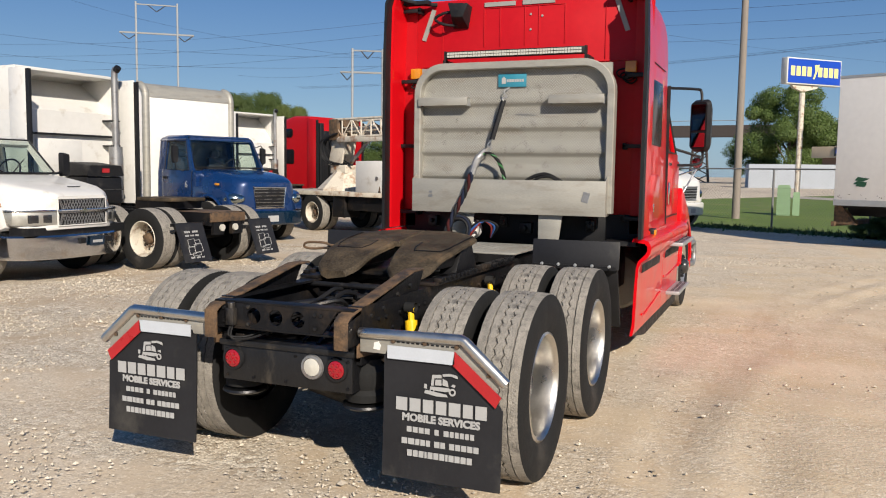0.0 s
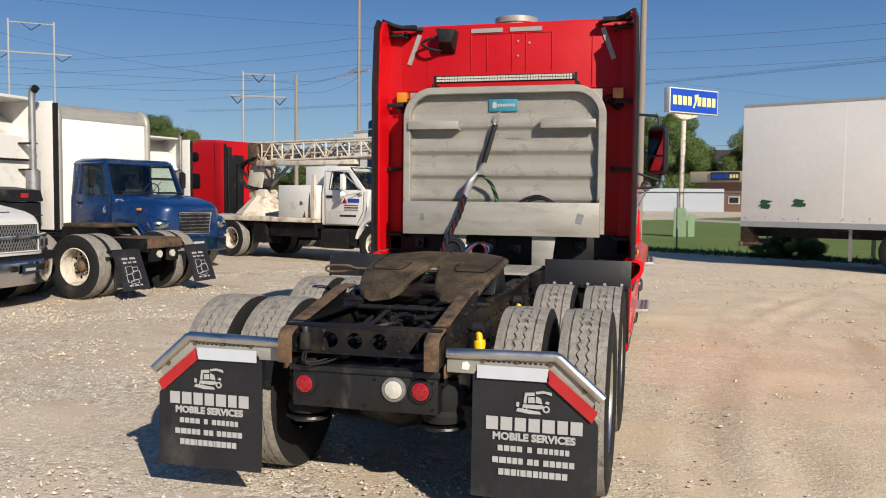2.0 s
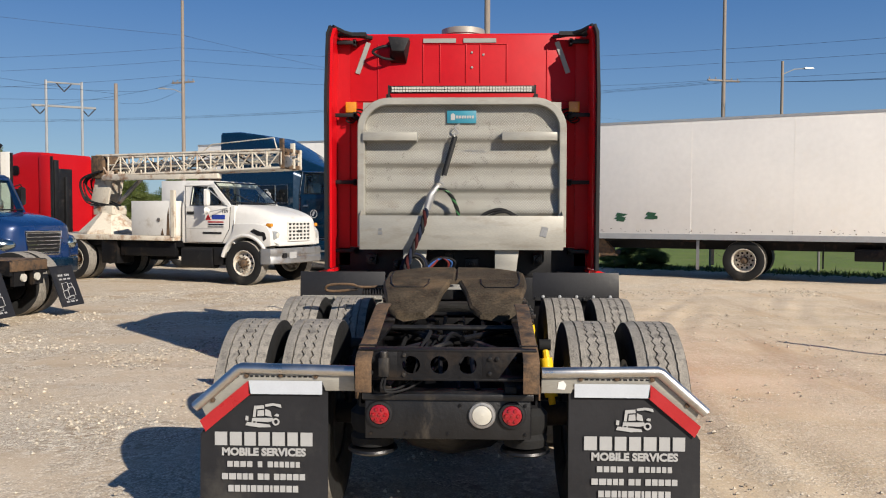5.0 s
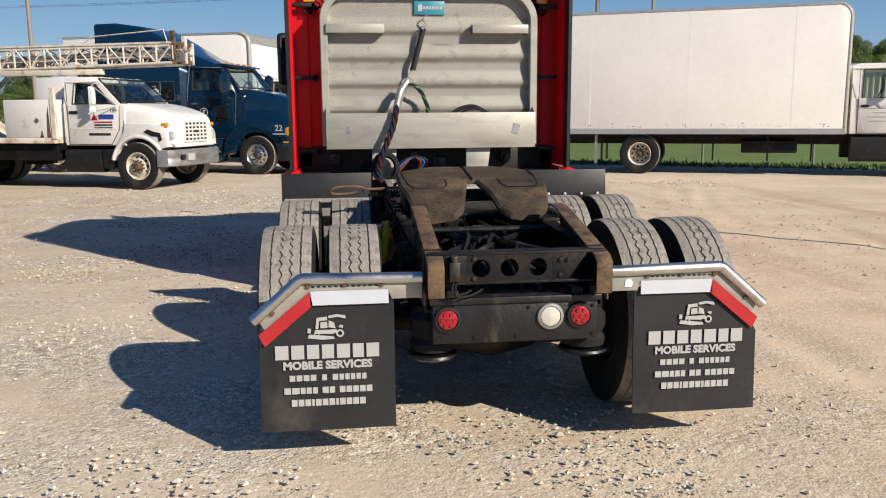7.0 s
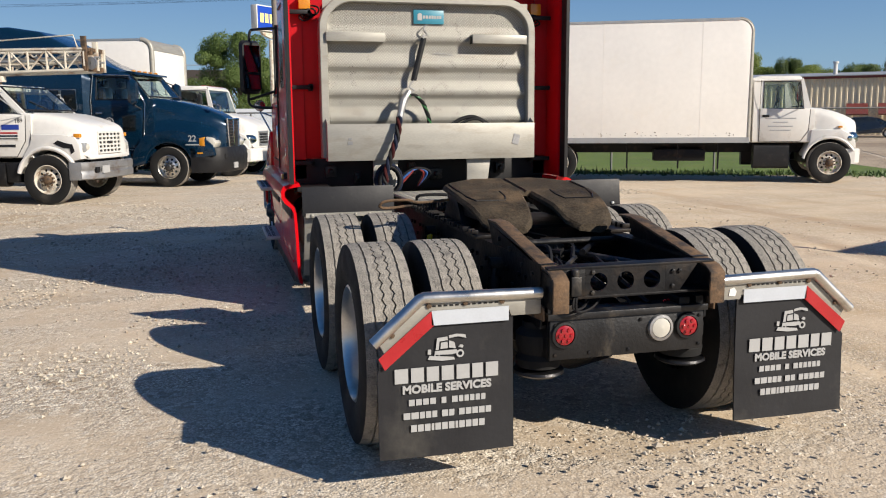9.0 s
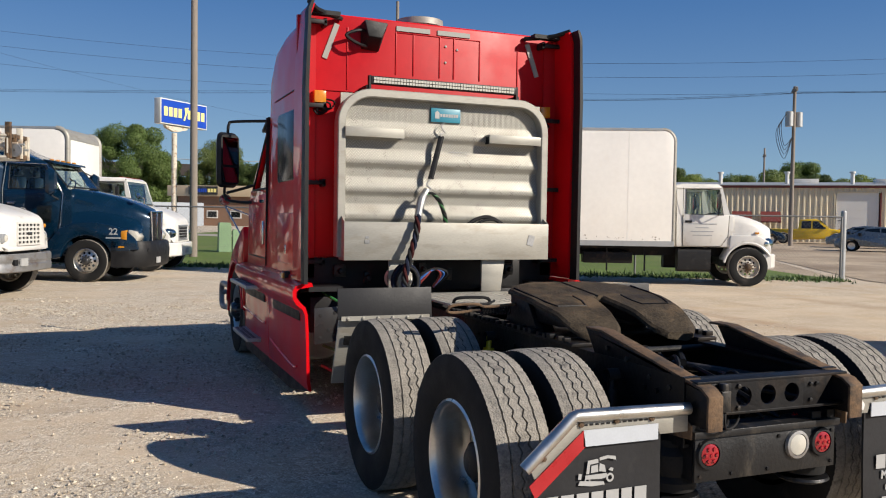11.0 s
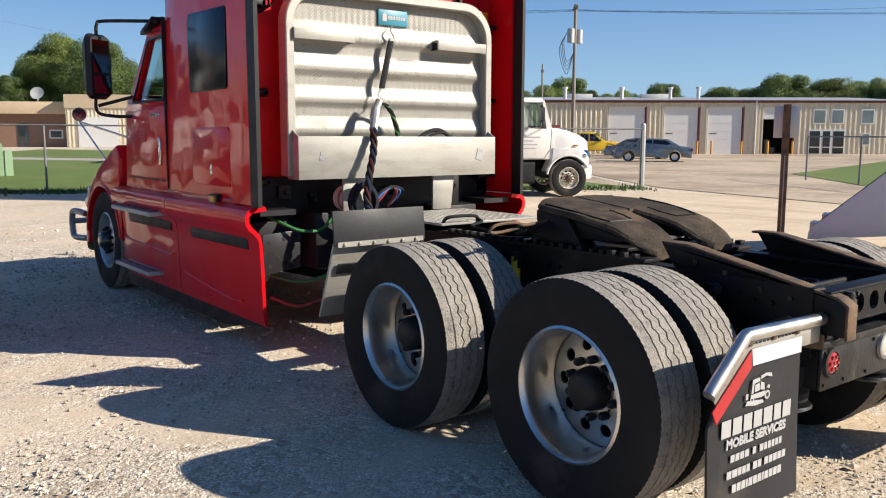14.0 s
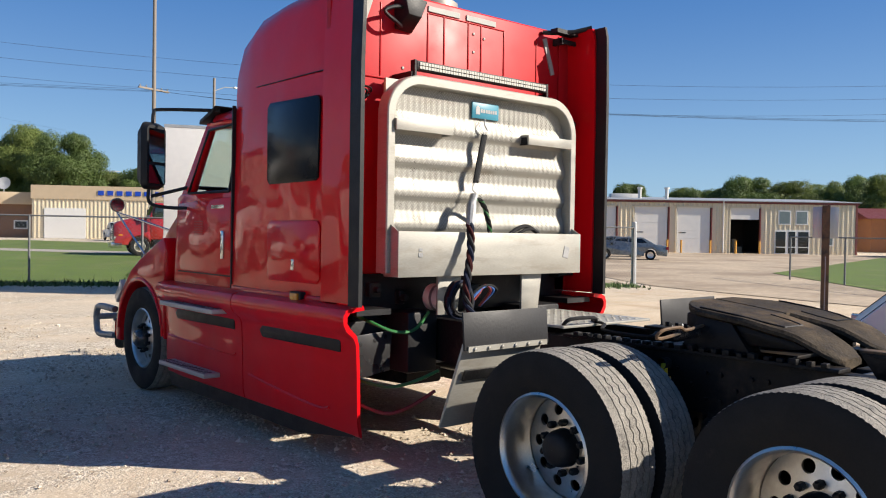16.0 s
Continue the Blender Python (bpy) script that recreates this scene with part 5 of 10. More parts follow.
            part("shock_bushing", Shape().lathe([(-0.03, 0.03), (0.03, 0.03)], 12, "x", Matrix.Translation((sx * 0.50, y + 0.035, 0.93))), RUBBER, sh)
        for y in (0.66, 1.985):
            part("brake_chamber", Shape().lathe([(-0.10, 0.03), (-0.09, 0.085), (0.0, 0.095), (0.01, 0.10), (0.02, 0.095), (0.10, 0.08), (0.12, 0.02)], 16, "y"), FRAME, t, at=pose(sx * 0.38, y - 0.25, 0.62))
    for y in (0.66, 1.985):
        ax = Shape().lathe([(-1.0, 0.06), (-0.62, 0.065), (-0.35, 0.085), (-0.22, 0.19), (0.0, 0.235), (0.22, 0.19), (0.35, 0.085), (0.62, 0.065), (1.0, 0.06)], 18, "x")
        ax.lathe([(-0.32, 0.05), (-0.26, 0.12), (0.0, 0.17), (0.30, 0.12), (0.36, 0.06), (0.36, 0.001)], 16, "y")
        part("drive_axle", ax, FRAME, t, at=pose(0, y, 0.512))
    # crossmembers; the rear one has three round holes
    part("rear_crossmember", holed_plate(), FRAME, t, "black rear crossmember with three round holes", 0.002)
    for y in (1.05, 2.4, 3.2, 4.2):
        part("crossmember", Shape().box(-0.42, 0.42, y - 0.05, y + 0.05, 0.86, 0.885).box(-0.42, 0.42, y - 0.008, y + 0.008, 0.74, 0.86), FRAME, t, bevel=0.003)
    part("cross_tube", Shape().tube([(-0.42, 0.22, 0.92), (0.42, 0.22, 0.92)], 0.02, 10), FRAME, t)
    part("cross_tube", Shape().tube([(-0.42, 0.82, 0.965), (0.42, 0.82, 0.965)], 0.016, 10), SCUFFED, t)
    part("height_valve", Shape().box(-0.06, 0.06, 0.86, 0.95, 0.86, 0.97), SCUFFED, t, bevel=0.008)
    part("suspension_arm", Shape().prism([(-0.02, 0.80), (0.75, 0.74), (0.75, 0.66), (-0.02, 0.70)], "x", -0.33, -0.27), FRAME, t, bevel=0.008)
    part("suspension_arm", Shape().prism([(-0.02, 0.80), (0.75, 0.74), (0.75, 0.66), (-0.02, 0.70)], "x", 0.27, 0.33), FRAME, t, bevel=0.008)
    for sx in (-1, 1):
        part("torque_rod", Shape().tube([(sx * 0.36, 0.28, 0.88), (sx * 0.06, 0.78, 0.90)], 0.024, 8), SCUFFED, t)
        part("torque_rod", Shape().tube([(sx * 0.36, 1.05, 0.93), (sx * 0.06, 0.62, 0.93)], 0.018, 8), FRAME, t)
    rng = random.Random(4)
    for k in range(11):
        x = rng.uniform(-0.3, 0.3)
        pts = [(x + rng.uniform(-0.06, 0.06), 0.05 + j * 0.42, 0.80 + rng.uniform(-0.05, 0.10)) for j in range(6)]
        part("air_line", Shape().tube(curve_points(pts, 5), rng.choice((0.008, 0.011, 0.014)), 6), rng.choice((CABLE, CABLE, FRAME)), t)
    # fittings on the rear crossmember: a valve with its lines, bolts, a worn patch
    rv = part("relay_valve", Shape().box(-0.325, -0.275, -0.11, -0.072, 0.855, 0.945).lathe([(0.945, 0.020), (0.975, 0.020), (0.975, 0.001)], 10, "z", Matrix.Translation((-0.30, -0.09, 0))), SCUFFED, t, "small grey relay valve", 0.004)
    for k in range(2):
        part("air_line", Shape().tube(curve_points([(-0.30 + 0.01 * k, -0.09, 0.86), (-0.31 + 0.02 * k, -0.10, 0.80 - 0.015 * k), (-0.24 + 0.05 * k, -0.05, 0.79), (-0.16 + 0.07 * k, 0.04, 0.82 + 0.02 * k)], 6), 0.006, 6), CABLE, rv)
    for x, z in ((-0.36, 0.94), (-0.36, 0.87), (0.20, 0.94), (0.235, 0.94), (0.20, 0.87), (-0.205, 0.955), (-0.205, 0.862)):
        part("bolt", Shape().lathe([(-0.07, 0.011), (-0.080, 0.010), (-0.082, 0.001)], 6, "y", Matrix.Translation((x, 0, z))), SCUFFED, t)
    for x, z in ((-0.37, 0.57), (-0.20, 0.57), (0.0, 0.57), (0.37, 0.57), (-0.37, 0.71), (0.06, 0.71), (0.37, 0.71)):
        part("bolt", Shape().lathe([(-0.035, 0.009), (-0.042, 0.008), (-0.043, 0.001)], 6, "y", Matrix.Translation((x, 0, z))), FRAME, t)
    rng2 = random.Random(12)
    for k in range(9):
        x0, y0 = rng2.uniform(-0.28, 0.28), rng2.uniform(0.1, 0.5)
        pts = [(x0 + rng2.uniform(-0.10, 0.10), y0 + j * 0.16, 0.86 + rng2.uniform(-0.04, 0.10)) for j in range(5)]
        part("air_line", Shape().tube(curve_points(pts, 5), rng2.choice((0.007, 0.010, 0.013)), 6), rng2.choice((CABLE, FRAME, SCUFFED)), t)
    part("valve", Shape().box(-0.30, -0.22, -0.02, 0.06, 0.84, 0.92).lathe([(0.92, 0.03), (0.97, 0.03), (0.97, 0.001)], 12, "z", Matrix.Translation((-0.26, 0.02, 0))), FRAME, t, bevel=0.005)
    part("air_tank", Shape().lathe([(-0.34, 0.001), (-0.33, 0.10), (-0.30, 0.13), (0.30, 0.13), (0.33, 0.10), (0.34, 0.001)], 20, "x"), FRAME, t, at=pose(0, 1.34, 0.62))
    # lamp beam across the tail
    beam = part("tail_beam", Shape().box(-0.395, 0.395, -0.035, -0.02, 0.545, 0.735).box(-0.41, 0.41, -0.05, 0.10, 0.735, 0.765), SCUFFED, t, "black lamp beam with scuffed paint", 0.003)
    part("beam_hanger", Shape().box(-0.40, -0.36, -0.02, 0.12, 0.55, 0.80), FRAME, beam)
    part("beam_hanger", Shape().box(0.36, 0.40, -0.02, 0.12, 0.55, 0.80), FRAME, beam)
    for x, mt, lb in ((-0.318, LAMP_RED, "round red tail lamp"), (0.315, LAMP_RED, "round red tail lamp"), (0.172, LAMP_CLEAR, "round clear reversing lamp")):
        lp = part("tail_lamp", Shape().lathe([(-0.036, 0.066), (-0.050, 0.062), (-0.052, 0.050), (-0.040, 0.048)], 28, "y"), BLACK if mt is LAMP_RED else STEEL, beam, at=pose(x - 0.008, 0, 0.664))
        part("lens", Shape().lathe([(-0.040, 0.049), (-0.049, 0.046), (-0.055, 0.028), (-0.057, 0.001)], 28, "y"), mt, lp, lb)
        if mt is LAMP_RED:
            d = Shape()
            for k in range(7):
                a = 2 * math.pi * k / 6
                rr = 0.0 if k == 6 else 0.028
                d.lathe([(-0.0545, 0.010), (-0.0605, 0.007), (-0.061, 0.001)], 8, "y", Matrix.Translation((rr * math.cos(a), 0, rr * math.sin(a))))
            tagged(part("diode", d, LAMP_RED, lp), kind="stuff")
    for x in (-0.255, 0.255):
        part("small_lamp", Shape().lathe([(0.06, 0.001), (0.06, 0.024), (0.07, 0.024)], 14, "y", Matrix.Translation((x, 0, 0.752))), LAMP_RED, beam)
    # fifth wheel
    fw = part("fifth_wheel", fifth_wheel_plate(), GREASE, t, "greasy worn fifth wheel plate with a horseshoe slot")
    for a, b in ((-0.42, -0.30), (0.30, 0.42)):
        part("pivot_bracket", Shape().prism([(1.30, 1.01), (1.72, 1.01), (1.60, 1.195), (1.42, 1.175)], "x", a, b), FRAME, fw, bevel=0.01)
    for sx in (-1, 1):
        part("plate_rib", Shape().prism([(1.70, 1.13), (1.70, 1.205), (1.33, 1.16), (1.12, 1.115), (1.02, 1.075), (1.12, 1.06), (1.45, 1.06)], "x", *sorted((sx * 0.14, sx * 0.39))), FRAME, fw, "dark ribs under the plate", 0.015)
        part("wear_pad", Shape().prism([(sx * 0.10, 1.40), (sx * 0.10, 1.66), (sx * 0.30, 1.66), (sx * 0.37, 1.56), (sx * 0.37, 1.40)], "z", 0.0, 0.006), GREASE, fw, "worn greasy pad", 0.002, at=pose(0, 0, 1.206 - 0.115 * 1.33 + 0.002) @ Matrix(((1, 0, 0, 0), (0, 1, 0, 0), (0, 0.115, 1, 0), (0, 0, 0, 1))))
    part("base_plate", Shape().box(-0.46, 0.46, 1.18, 1.86, 0.992, 1.012), FRAME, fw, bevel=0.003)
    # release handle with its loop and spring; grease grooves of the plate
    part("release_handle", Shape().tube(curve_points([(-0.40, 1.58, 1.145), (-0.62, 1.55, 1.135), (-0.70, 1.53, 1.155), (-0.84, 1.53, 1.150), (-0.87, 1.55, 1.115), (-0.80, 1.56, 1.105), (-0.66, 1.56, 1.120)], 5), 0.009, 7), RUST, fw, "bent steel release handle")
    part("handle_spring", Shape().tube([(-0.44 - 0.0024 * k, 1.60 + 0.024 * math.cos(0.79 * k), 1.105 + 0.024 * math.sin(0.79 * k)) for k in range(80)], 0.005, 5), FRAME, fw, "dark coil spring")
    for sx in (-1, 1):
        line = [(0.415, 1.60), (0.415, 1.40), (0.40, 1.24), (0.37, 1.16), (0.19, 1.16), (0.165, 1.24), (0.165, 1.34)]
        part("grease_groove", Shape().tube([(sx * x, y, 1.2065 + 0.115 * (y - 1.33) - 0.10 * max(0.0, 1.33 - y)) for x, y in line], 0.0055, 5), FRAME, fw, "dark grease groove")
    # deck plate, dark gear behind the cab
    deck = Shape().box(-0.44, 0.44, 2.52, 3.38, 1.035, 1.05)
    for k in range(12):
        for j in range(11):
            deck.box(-0.40 + j * 0.074, -0.37 + j * 0.074, 2.57 + k * 0.066, 2.582 + k * 0.066, 1.05, 1.053)
    part("deck_plate", deck, ALUMINIUM, t, "aluminium tread deck plate", 0.001)
    part("grab_handle", Shape().tube(curve_points([(-0.40, 2.56, 1.05), (-0.38, 2.52, 1.09), (-0.18, 2.50, 1.09), (-0.12, 2.54, 1.05)], 4), 0.012, 8), CABLE, t)
    part("cable", Shape().tube(curve_points([(-0.05, 2.62, 1.055), (-0.2, 2.4, 1.06), (-0.45, 2.2, 1.06), (-0.46, 1.9, 1.055), (-0.30, 1.95, 1.06)], 6), 0.010, 6), CABLE, t)
    gear = Shape().box(-0.72, -0.45, 3.70, 4.3, 0.62, 1.05).box(0.45, 0.85, 3.70, 4.4, 0.55, 1.05).box(-0.95, 0.95, 4.05, 4.5, 0.60, 1.12)
    part("battery_box", gear, BLACK, t, bevel=0.02)
    part("exhaust_pipe", Shape().tube(curve_points([(0.62, 4.0, 0.45), (0.62, 3.2, 0.42), (0.70, 2.95, 0.40)], 5), 0.06, 14), STEEL, t)
    bp = part("mounting_plate", Shape().prism([(-1.10, 0.60), (-0.80, 0.64), (-0.78, 0.92), (-1.10, 0.90)], "y", 3.80, 3.812), CHARCOAL, t, "dark grey mounting plate with bolt holes", 0.003)
    for x, z in ((-1.05, 0.66), (-1.05, 0.84), (-0.98, 0.72), (-0.93, 0.86), (-0.85, 0.70), (-0.84, 0.88)):
        part("bolt_hole", Shape().lathe([(3.7985, 0.016), (3.7975, 0.001)], 10, "y", Matrix.Translation((x, 0, z))), BLACK, bp)
    part("fuel_tank", Shape().lathe([(4.6, 0.001), (4.62, 0.26), (4.66, 0.29), (5.35, 0.29), (5.39, 0.26), (5.40, 0.001)], 24, "y"), ALUMINIUM, t, at=pose(-0.84, 0, 0.62))
    part("fuel_tank", Shape().lathe([(4.6, 0.001), (4.62, 0.26), (4.66, 0.29), (5.35, 0.29), (5.39, 0.26), (5.40, 0.001)], 24, "y"), ALUMINIUM, t, at=pose(0.84, 0, 0.62))
    part("tank_bracket", Shape().prism([(3.95, 0.68), (4.1, 0.68), (4.1, 0.98), (3.95, 0.98)], "x", -1.10, -0.50), BLACK, t, "black steel bracket", 0.01)
    part("transmission", Shape().loft([ring(4.4, 0.18, 0.16, 0.38, 0.75, 0.05), ring(6.2, 0.28, 0.26, 0.32, 0.95, 0.08), ring(7.6, 0.32, 0.30, 0.35, 1.0, 0.08)]), FRAME, t)
    part("drive_shaft", Shape().tube([(0, 2.2, 0.62), (0, 4.5, 0.60)], 0.06, 12), FRAME, t)
    part("front_axle", Shape().box(-0.95, 0.95, 7.40, 7.52, 0.40, 0.50), FRAME, t, bevel=0.02)
    part("air_hose", Shape().tube(curve_points([(-1.02, 3.98, 1.04), (-0.95, 3.80, 0.98), (-0.82, 3.72, 0.92), (-0.66, 3.70, 0.93), (-0.55, 3.68, 1.05)], 6), 0.012, 7), GREEN_HOSE, t, "green air hose")
    part("air_hose", Shape().tube(curve_points([(-1.0, 3.9, 0.58), (-0.86, 3.74, 0.54), (-0.70, 3.66, 0.57), (-0.52, 3.6, 0.64)], 6), 0.012, 7), GREEN_HOSE, t, "green air hose")
    part("air_hose", Shape().tube(curve_points([(-1.02, 3.86, 0.42), (-0.88, 3.72, 0.36), (-0.72, 3.66, 0.40), (-0.55, 3.6, 0.50)], 6), 0.013, 7), RED_HOSE, t, "red air hose")



def holed_plate():
    s = Shape()
    xs = [-0.42, -0.240, -0.106, 0.028, 0.162, 0.42]
    z0, z1, zc, r = 0.845, 0.970, 0.908, 0.043
    for y in (-0.07, -0.058):
        for i in range(1, 4):
            a, b = (xs[i] + xs[i]) / 2, (xs[i + 1] + xs[i + 1]) / 2
            c = (xs[i] + xs[i + 1]) / 2
            hole = [(c + r * math.cos(2 * math.pi * k / 16), y, zc + r * math.sin(2 * math.pi * k / 16)) for k in range(16)]
            outer = []
            for k in range(16):
                q = (math.cos(2 * math.pi * k / 16), math.sin(2 * math.pi * k / 16))
                e = max(abs(q[0]), abs(q[1]))
                u, v = q[0] / e, q[1] / e
                outer.append((c + u * (xs[i + 1] - xs[i]) / 2, y, zc + v * ((z1 - zc) if v > 0 else (zc - z0))))
            s.add(hole + outer, [(k, (k + 1) % 16, 16 + (k + 1) % 16, 16 + k) for k in range(16)])
    for i in range(1, 4):
        c = (xs[i] + xs[i + 1]) / 2
        s.lathe([(-0.07, r), (-0.058, r)], 16, "y", Matrix.Translation((c, 0, zc)))
    s.box(-0.42, -0.240, -0.07, -0.058, z0, z1).prism([(0.162, z0), (0.24, z0), (0.33, z1), (0.162, z1)], "y", -0.07, -0.058)
    s.box(-0.42, 0.42, -0.07, 0.02, z1, z1 + 0.012).box(-0.42, 0.42, -0.07, 0.02, z0 - 0.012, z0)
    return s


def fifth_wheel_plate():
    """A thick tilted plate with a narrow V throat between two rounded horns that bend down."""
    def top(y):
        return 1.206 + 0.115 * (y - 1.33) - 0.10 * max(0.0, 1.33 - y) - 0.40 * max(0.0, 1.10 - y) ** 1.2
    def outer(y):
        if y > 1.60:
            return 0.455 - 0.20 * ((y - 1.60) / 0.17) ** 1.5
        if y > 1.28:
            return 0.455
        return 0.455 - 0.22 * (1.28 - y) ** 1.2
    def inner(y):
        return 0.0 if y > 1.345 else 0.030 + 0.080 * max(0.0, (1.31 - y) / 0.42)
    s = Shape()
    ys = [1.77, 1.755, 1.73, 1.70, 1.66, 1.60, 1.52, 1.44, 1.346, 1.34, 1.31, 1.26, 1.20, 1.14, 1.08, 1.02, 0.98, 0.95, 0.92, 0.895, 0.88]
    for sx in (-1, 1):
        rows = []
        for y in ys:
            a, b, z = inner(y), outer(y), top(y)
            if y < 0.97:
                mid, half = (a + b) / 2, (b - a) / 2 * math.sqrt(max(0.42, 1 - ((0.97 - y) / 0.11) ** 2))
                a, b = mid - half, mid + half
            r = min(0.014, (b - a) * 0.2)
            deep = 0.034
            pts = [(a, z - deep), (a, z - r), (a + r, z)] + [(a + r + (b - a - 2 * r) * k / 6, z) for k in range(1, 6)] + [(b - r, z - 0.004), (b, z - r - 0.004), (b, z - deep), (b - 0.05 * min(1, (b - a) / 0.2), z - deep - 0.02)]
            rows.append([(sx * x, y, zz) for x, zz in pts])
        s.loft(rows)
    return s


def print_row(parent, widths, height, gap, y, x_mid, z):
    """Plain upright bars in place of a printed line."""
    x = x_mid - (sum(abs(w) for w in widths) + gap * (len(widths) - 1)) / 2
    for w in widths:
        if w > 0:
            part("print_bar", Shape().box(x, x + w, y - 0.0015, y, z, z + height), PRINT, parent, smooth=0)
        x += abs(w) + gap


def mud_flap(t, sx):
    x_in, x_out = 0.575, 1.195
    hang = part("flap_hanger", Shape().tube([(sx * 0.445, -0.05, 0.872), (sx * 0.99, -0.05, 0.882), (sx * 1.005, -0.05, 0.875), (sx * 1.215, -0.05, 0.69)], 0.026, 12), ALLOY, t, "bent chrome tube flap hanger")
    plate = Shape().prism([(sx * 0.445, 0.775), (sx * 0.445, 0.86), (sx * 0.985, 0.868), (sx * 1.19, 0.695), (sx * 1.165, 0.645), (sx * 0.962, 0.815), (sx * 0.60, 0.815), (sx * 0.585, 0.775)], "y", -0.046, -0.040)
    part("hanger_plate", plate, ALUMINIUM, hang, bevel=0.001)
    holes = Shape()
    for k in range(13):
        x = 0.63 + k * 0.026
        holes.box(sx * x - 0.008, sx * x + 0.008, -0.0485, -0.0455, 0.838, 0.845)
    for k in range(7):
        x, z = 1.01 + k * 0.023, 0.838 - k * 0.0195
        holes.box(-0.008, 0.008, -0.0485, -0.0455, -0.0035, 0.0035, pose(sx * x, 0, z, 0, sx * 40, 0))
    tagged(part("slot", holes, BLACK, hang), kind="stuff")
    for x, z in ((0.63, 0.845), (0.80, 0.848), (0.965, 0.845), (1.13, 0.725)):
        part("bolt", Shape().lathe([(-0.045, 0.013), (-0.055, 0.012), (-0.058, 0.001)], 6, "y"), RUST, hang, at=pose(sx * x, 0, z))
    part("reflective_strip", Shape().box(*sorted((sx * 0.60, sx * 0.955)), -0.054, -0.049, 0.757, 0.822), REFLECT_WHITE, hang, "white reflective strip")
    part("reflective_strip", Shape().prism([(sx * 0.955, 0.822), (sx * 0.945, 0.757), (sx * 1.165, 0.572), (sx * 1.193, 0.625)], "y", -0.054, -0.049), REFLECT_RED, hang, "red reflective strip")
    if sx > 0:
        part("sticker", Shape().prism([(0.520, 0.795), (0.555, 0.792), (0.562, 0.815), (0.548, 0.835), (0.525, 0.828)], "y", -0.0495, -0.0465), DOOR_WHITE, hang, "torn white sticker")
    # the flap hangs slightly curved
    zs = np.linspace(0, 1, 9)
    s = Shape()
    rows = []
    for k in zs:
        z = 0.165 + k * (0.79 - 0.165)
        xo = x_out if z < 0.60 else 0.96 + (0.785 - z) / 0.185 * 0.225
        bow = -0.020 * (1 - k) ** 2
        rows.append([(sx * x_in, -0.036 + bow, z), (sx * (x_in + xo) / 2, -0.038 + bow * 1.3, z), (sx * xo, -0.036 + bow, z), (sx * xo, -0.026 + bow, z), (sx * (x_in + xo) / 2, -0.028 + bow * 1.3, z), (sx * x_in, -0.026 + bow, z)])
    s.loft(rows)
    fl = part("mud_flap", s, FLAP, t, "black rubber mud flap with white print", smooth=40)
    c = sx * 0.885
    y = -0.0475
    print_row(fl, [0.060, 0.058, 0.055, 0.055, 0.060, 0.050, 0.058], 0.066, 0.013, y, c, 0.505)
    lettering("MOBILE SERVICES", 0.050, PRINT, fl, pose(c, y - 0.001, 0.458), bold=0.0022, squeeze=1.05)
    print_row(fl, [0.026] * 4 + [-0.014, 0.022, -0.014] + [0.026] + [0.02] * 5, 0.028, 0.006, y - 0.004, c, 0.402)
    print_row(fl, [0.030, 0.034, 0.022, 0.024, 0.022, -0.012, 0.028, 0.024, -0.012] + [0.026] * 5, 0.030, 0.005, y - 0.008, c, 0.342)
    print_row(fl, [0.026] * 3 + [0.012] + [0.026] * 3 + [0.012] + [0.026] * 4, 0.032, 0.005, y - 0.012, c, 0.284)
    # a small truck drawn in pale pieces over a sweeping line
    z0 = 0.600
    for poly in ([(-0.052, 0.045), (-0.045, 0.098), (0.002, 0.102), (0.004, 0.086), (-0.034, 0.082), (-0.038, 0.045)], [(-0.030, 0.048), (-0.028, 0.076), (0.002, 0.079), (0.004, 0.050)],
                 [(0.008, 0.052), (0.010, 0.084), (0.034, 0.074), (0.040, 0.046)], [(-0.056, 0.024), (-0.055, 0.040), (0.044, 0.041), (0.050, 0.026), (0.02, 0.020)],
                 [(-0.088, 0.004), (-0.080, 0.020), (-0.02, 0.014), (0.03, 0.008), (0.036, -0.004), (-0.02, -0.006)], [(0.010, 0.094), (0.05, 0.100), (0.088, 0.090), (0.084, 0.106), (0.045, 0.112), (0.008, 0.106)],
                 [(0.052, 0.052), (0.062, 0.062), (0.076, 0.058), (0.072, 0.046)], [(-0.088, 0.028), (-0.086, 0.050), (-0.072, 0.048), (-0.074, 0.026)]):
        part("print_mark", Shape().prism([(c + px, z0 + pz) for px, pz in poly], "y", y - 0.0015, y), PRINT, fl, smooth=0)
    for wx, wz, r in ((-0.045, 0.022, 0.013), (0.060, 0.022, 0.018)):
        part("print_mark", Shape().lathe([(y - 0.0018, r), (y - 0.0018, r * 0.55), (y, r * 0.55), (y, r)], 16, "y", Matrix.Translation((c + wx, 0, z0 + wz)), closed=True), PRINT, fl, smooth=0)


red_tractor()


# ---- other parked vehicles; each one's own +y is its heading, its origin lies under the front axle ----
def side_panes(t, paint, outline, x, name="side_window", seal=True):
    for sx in (-1, 1):
        part(name, Shape().prism(outline, "x", *sorted((sx * (x - 0.02), sx * (x + 0.006)))), CAB_GLASS, t, "cab side window", 0.003)
        part("window_seal", Shape().tube([(sx * (x + 0.006), a, b) for a, b in outline + outline[:1]], 0.016, 5), BLACK, t)


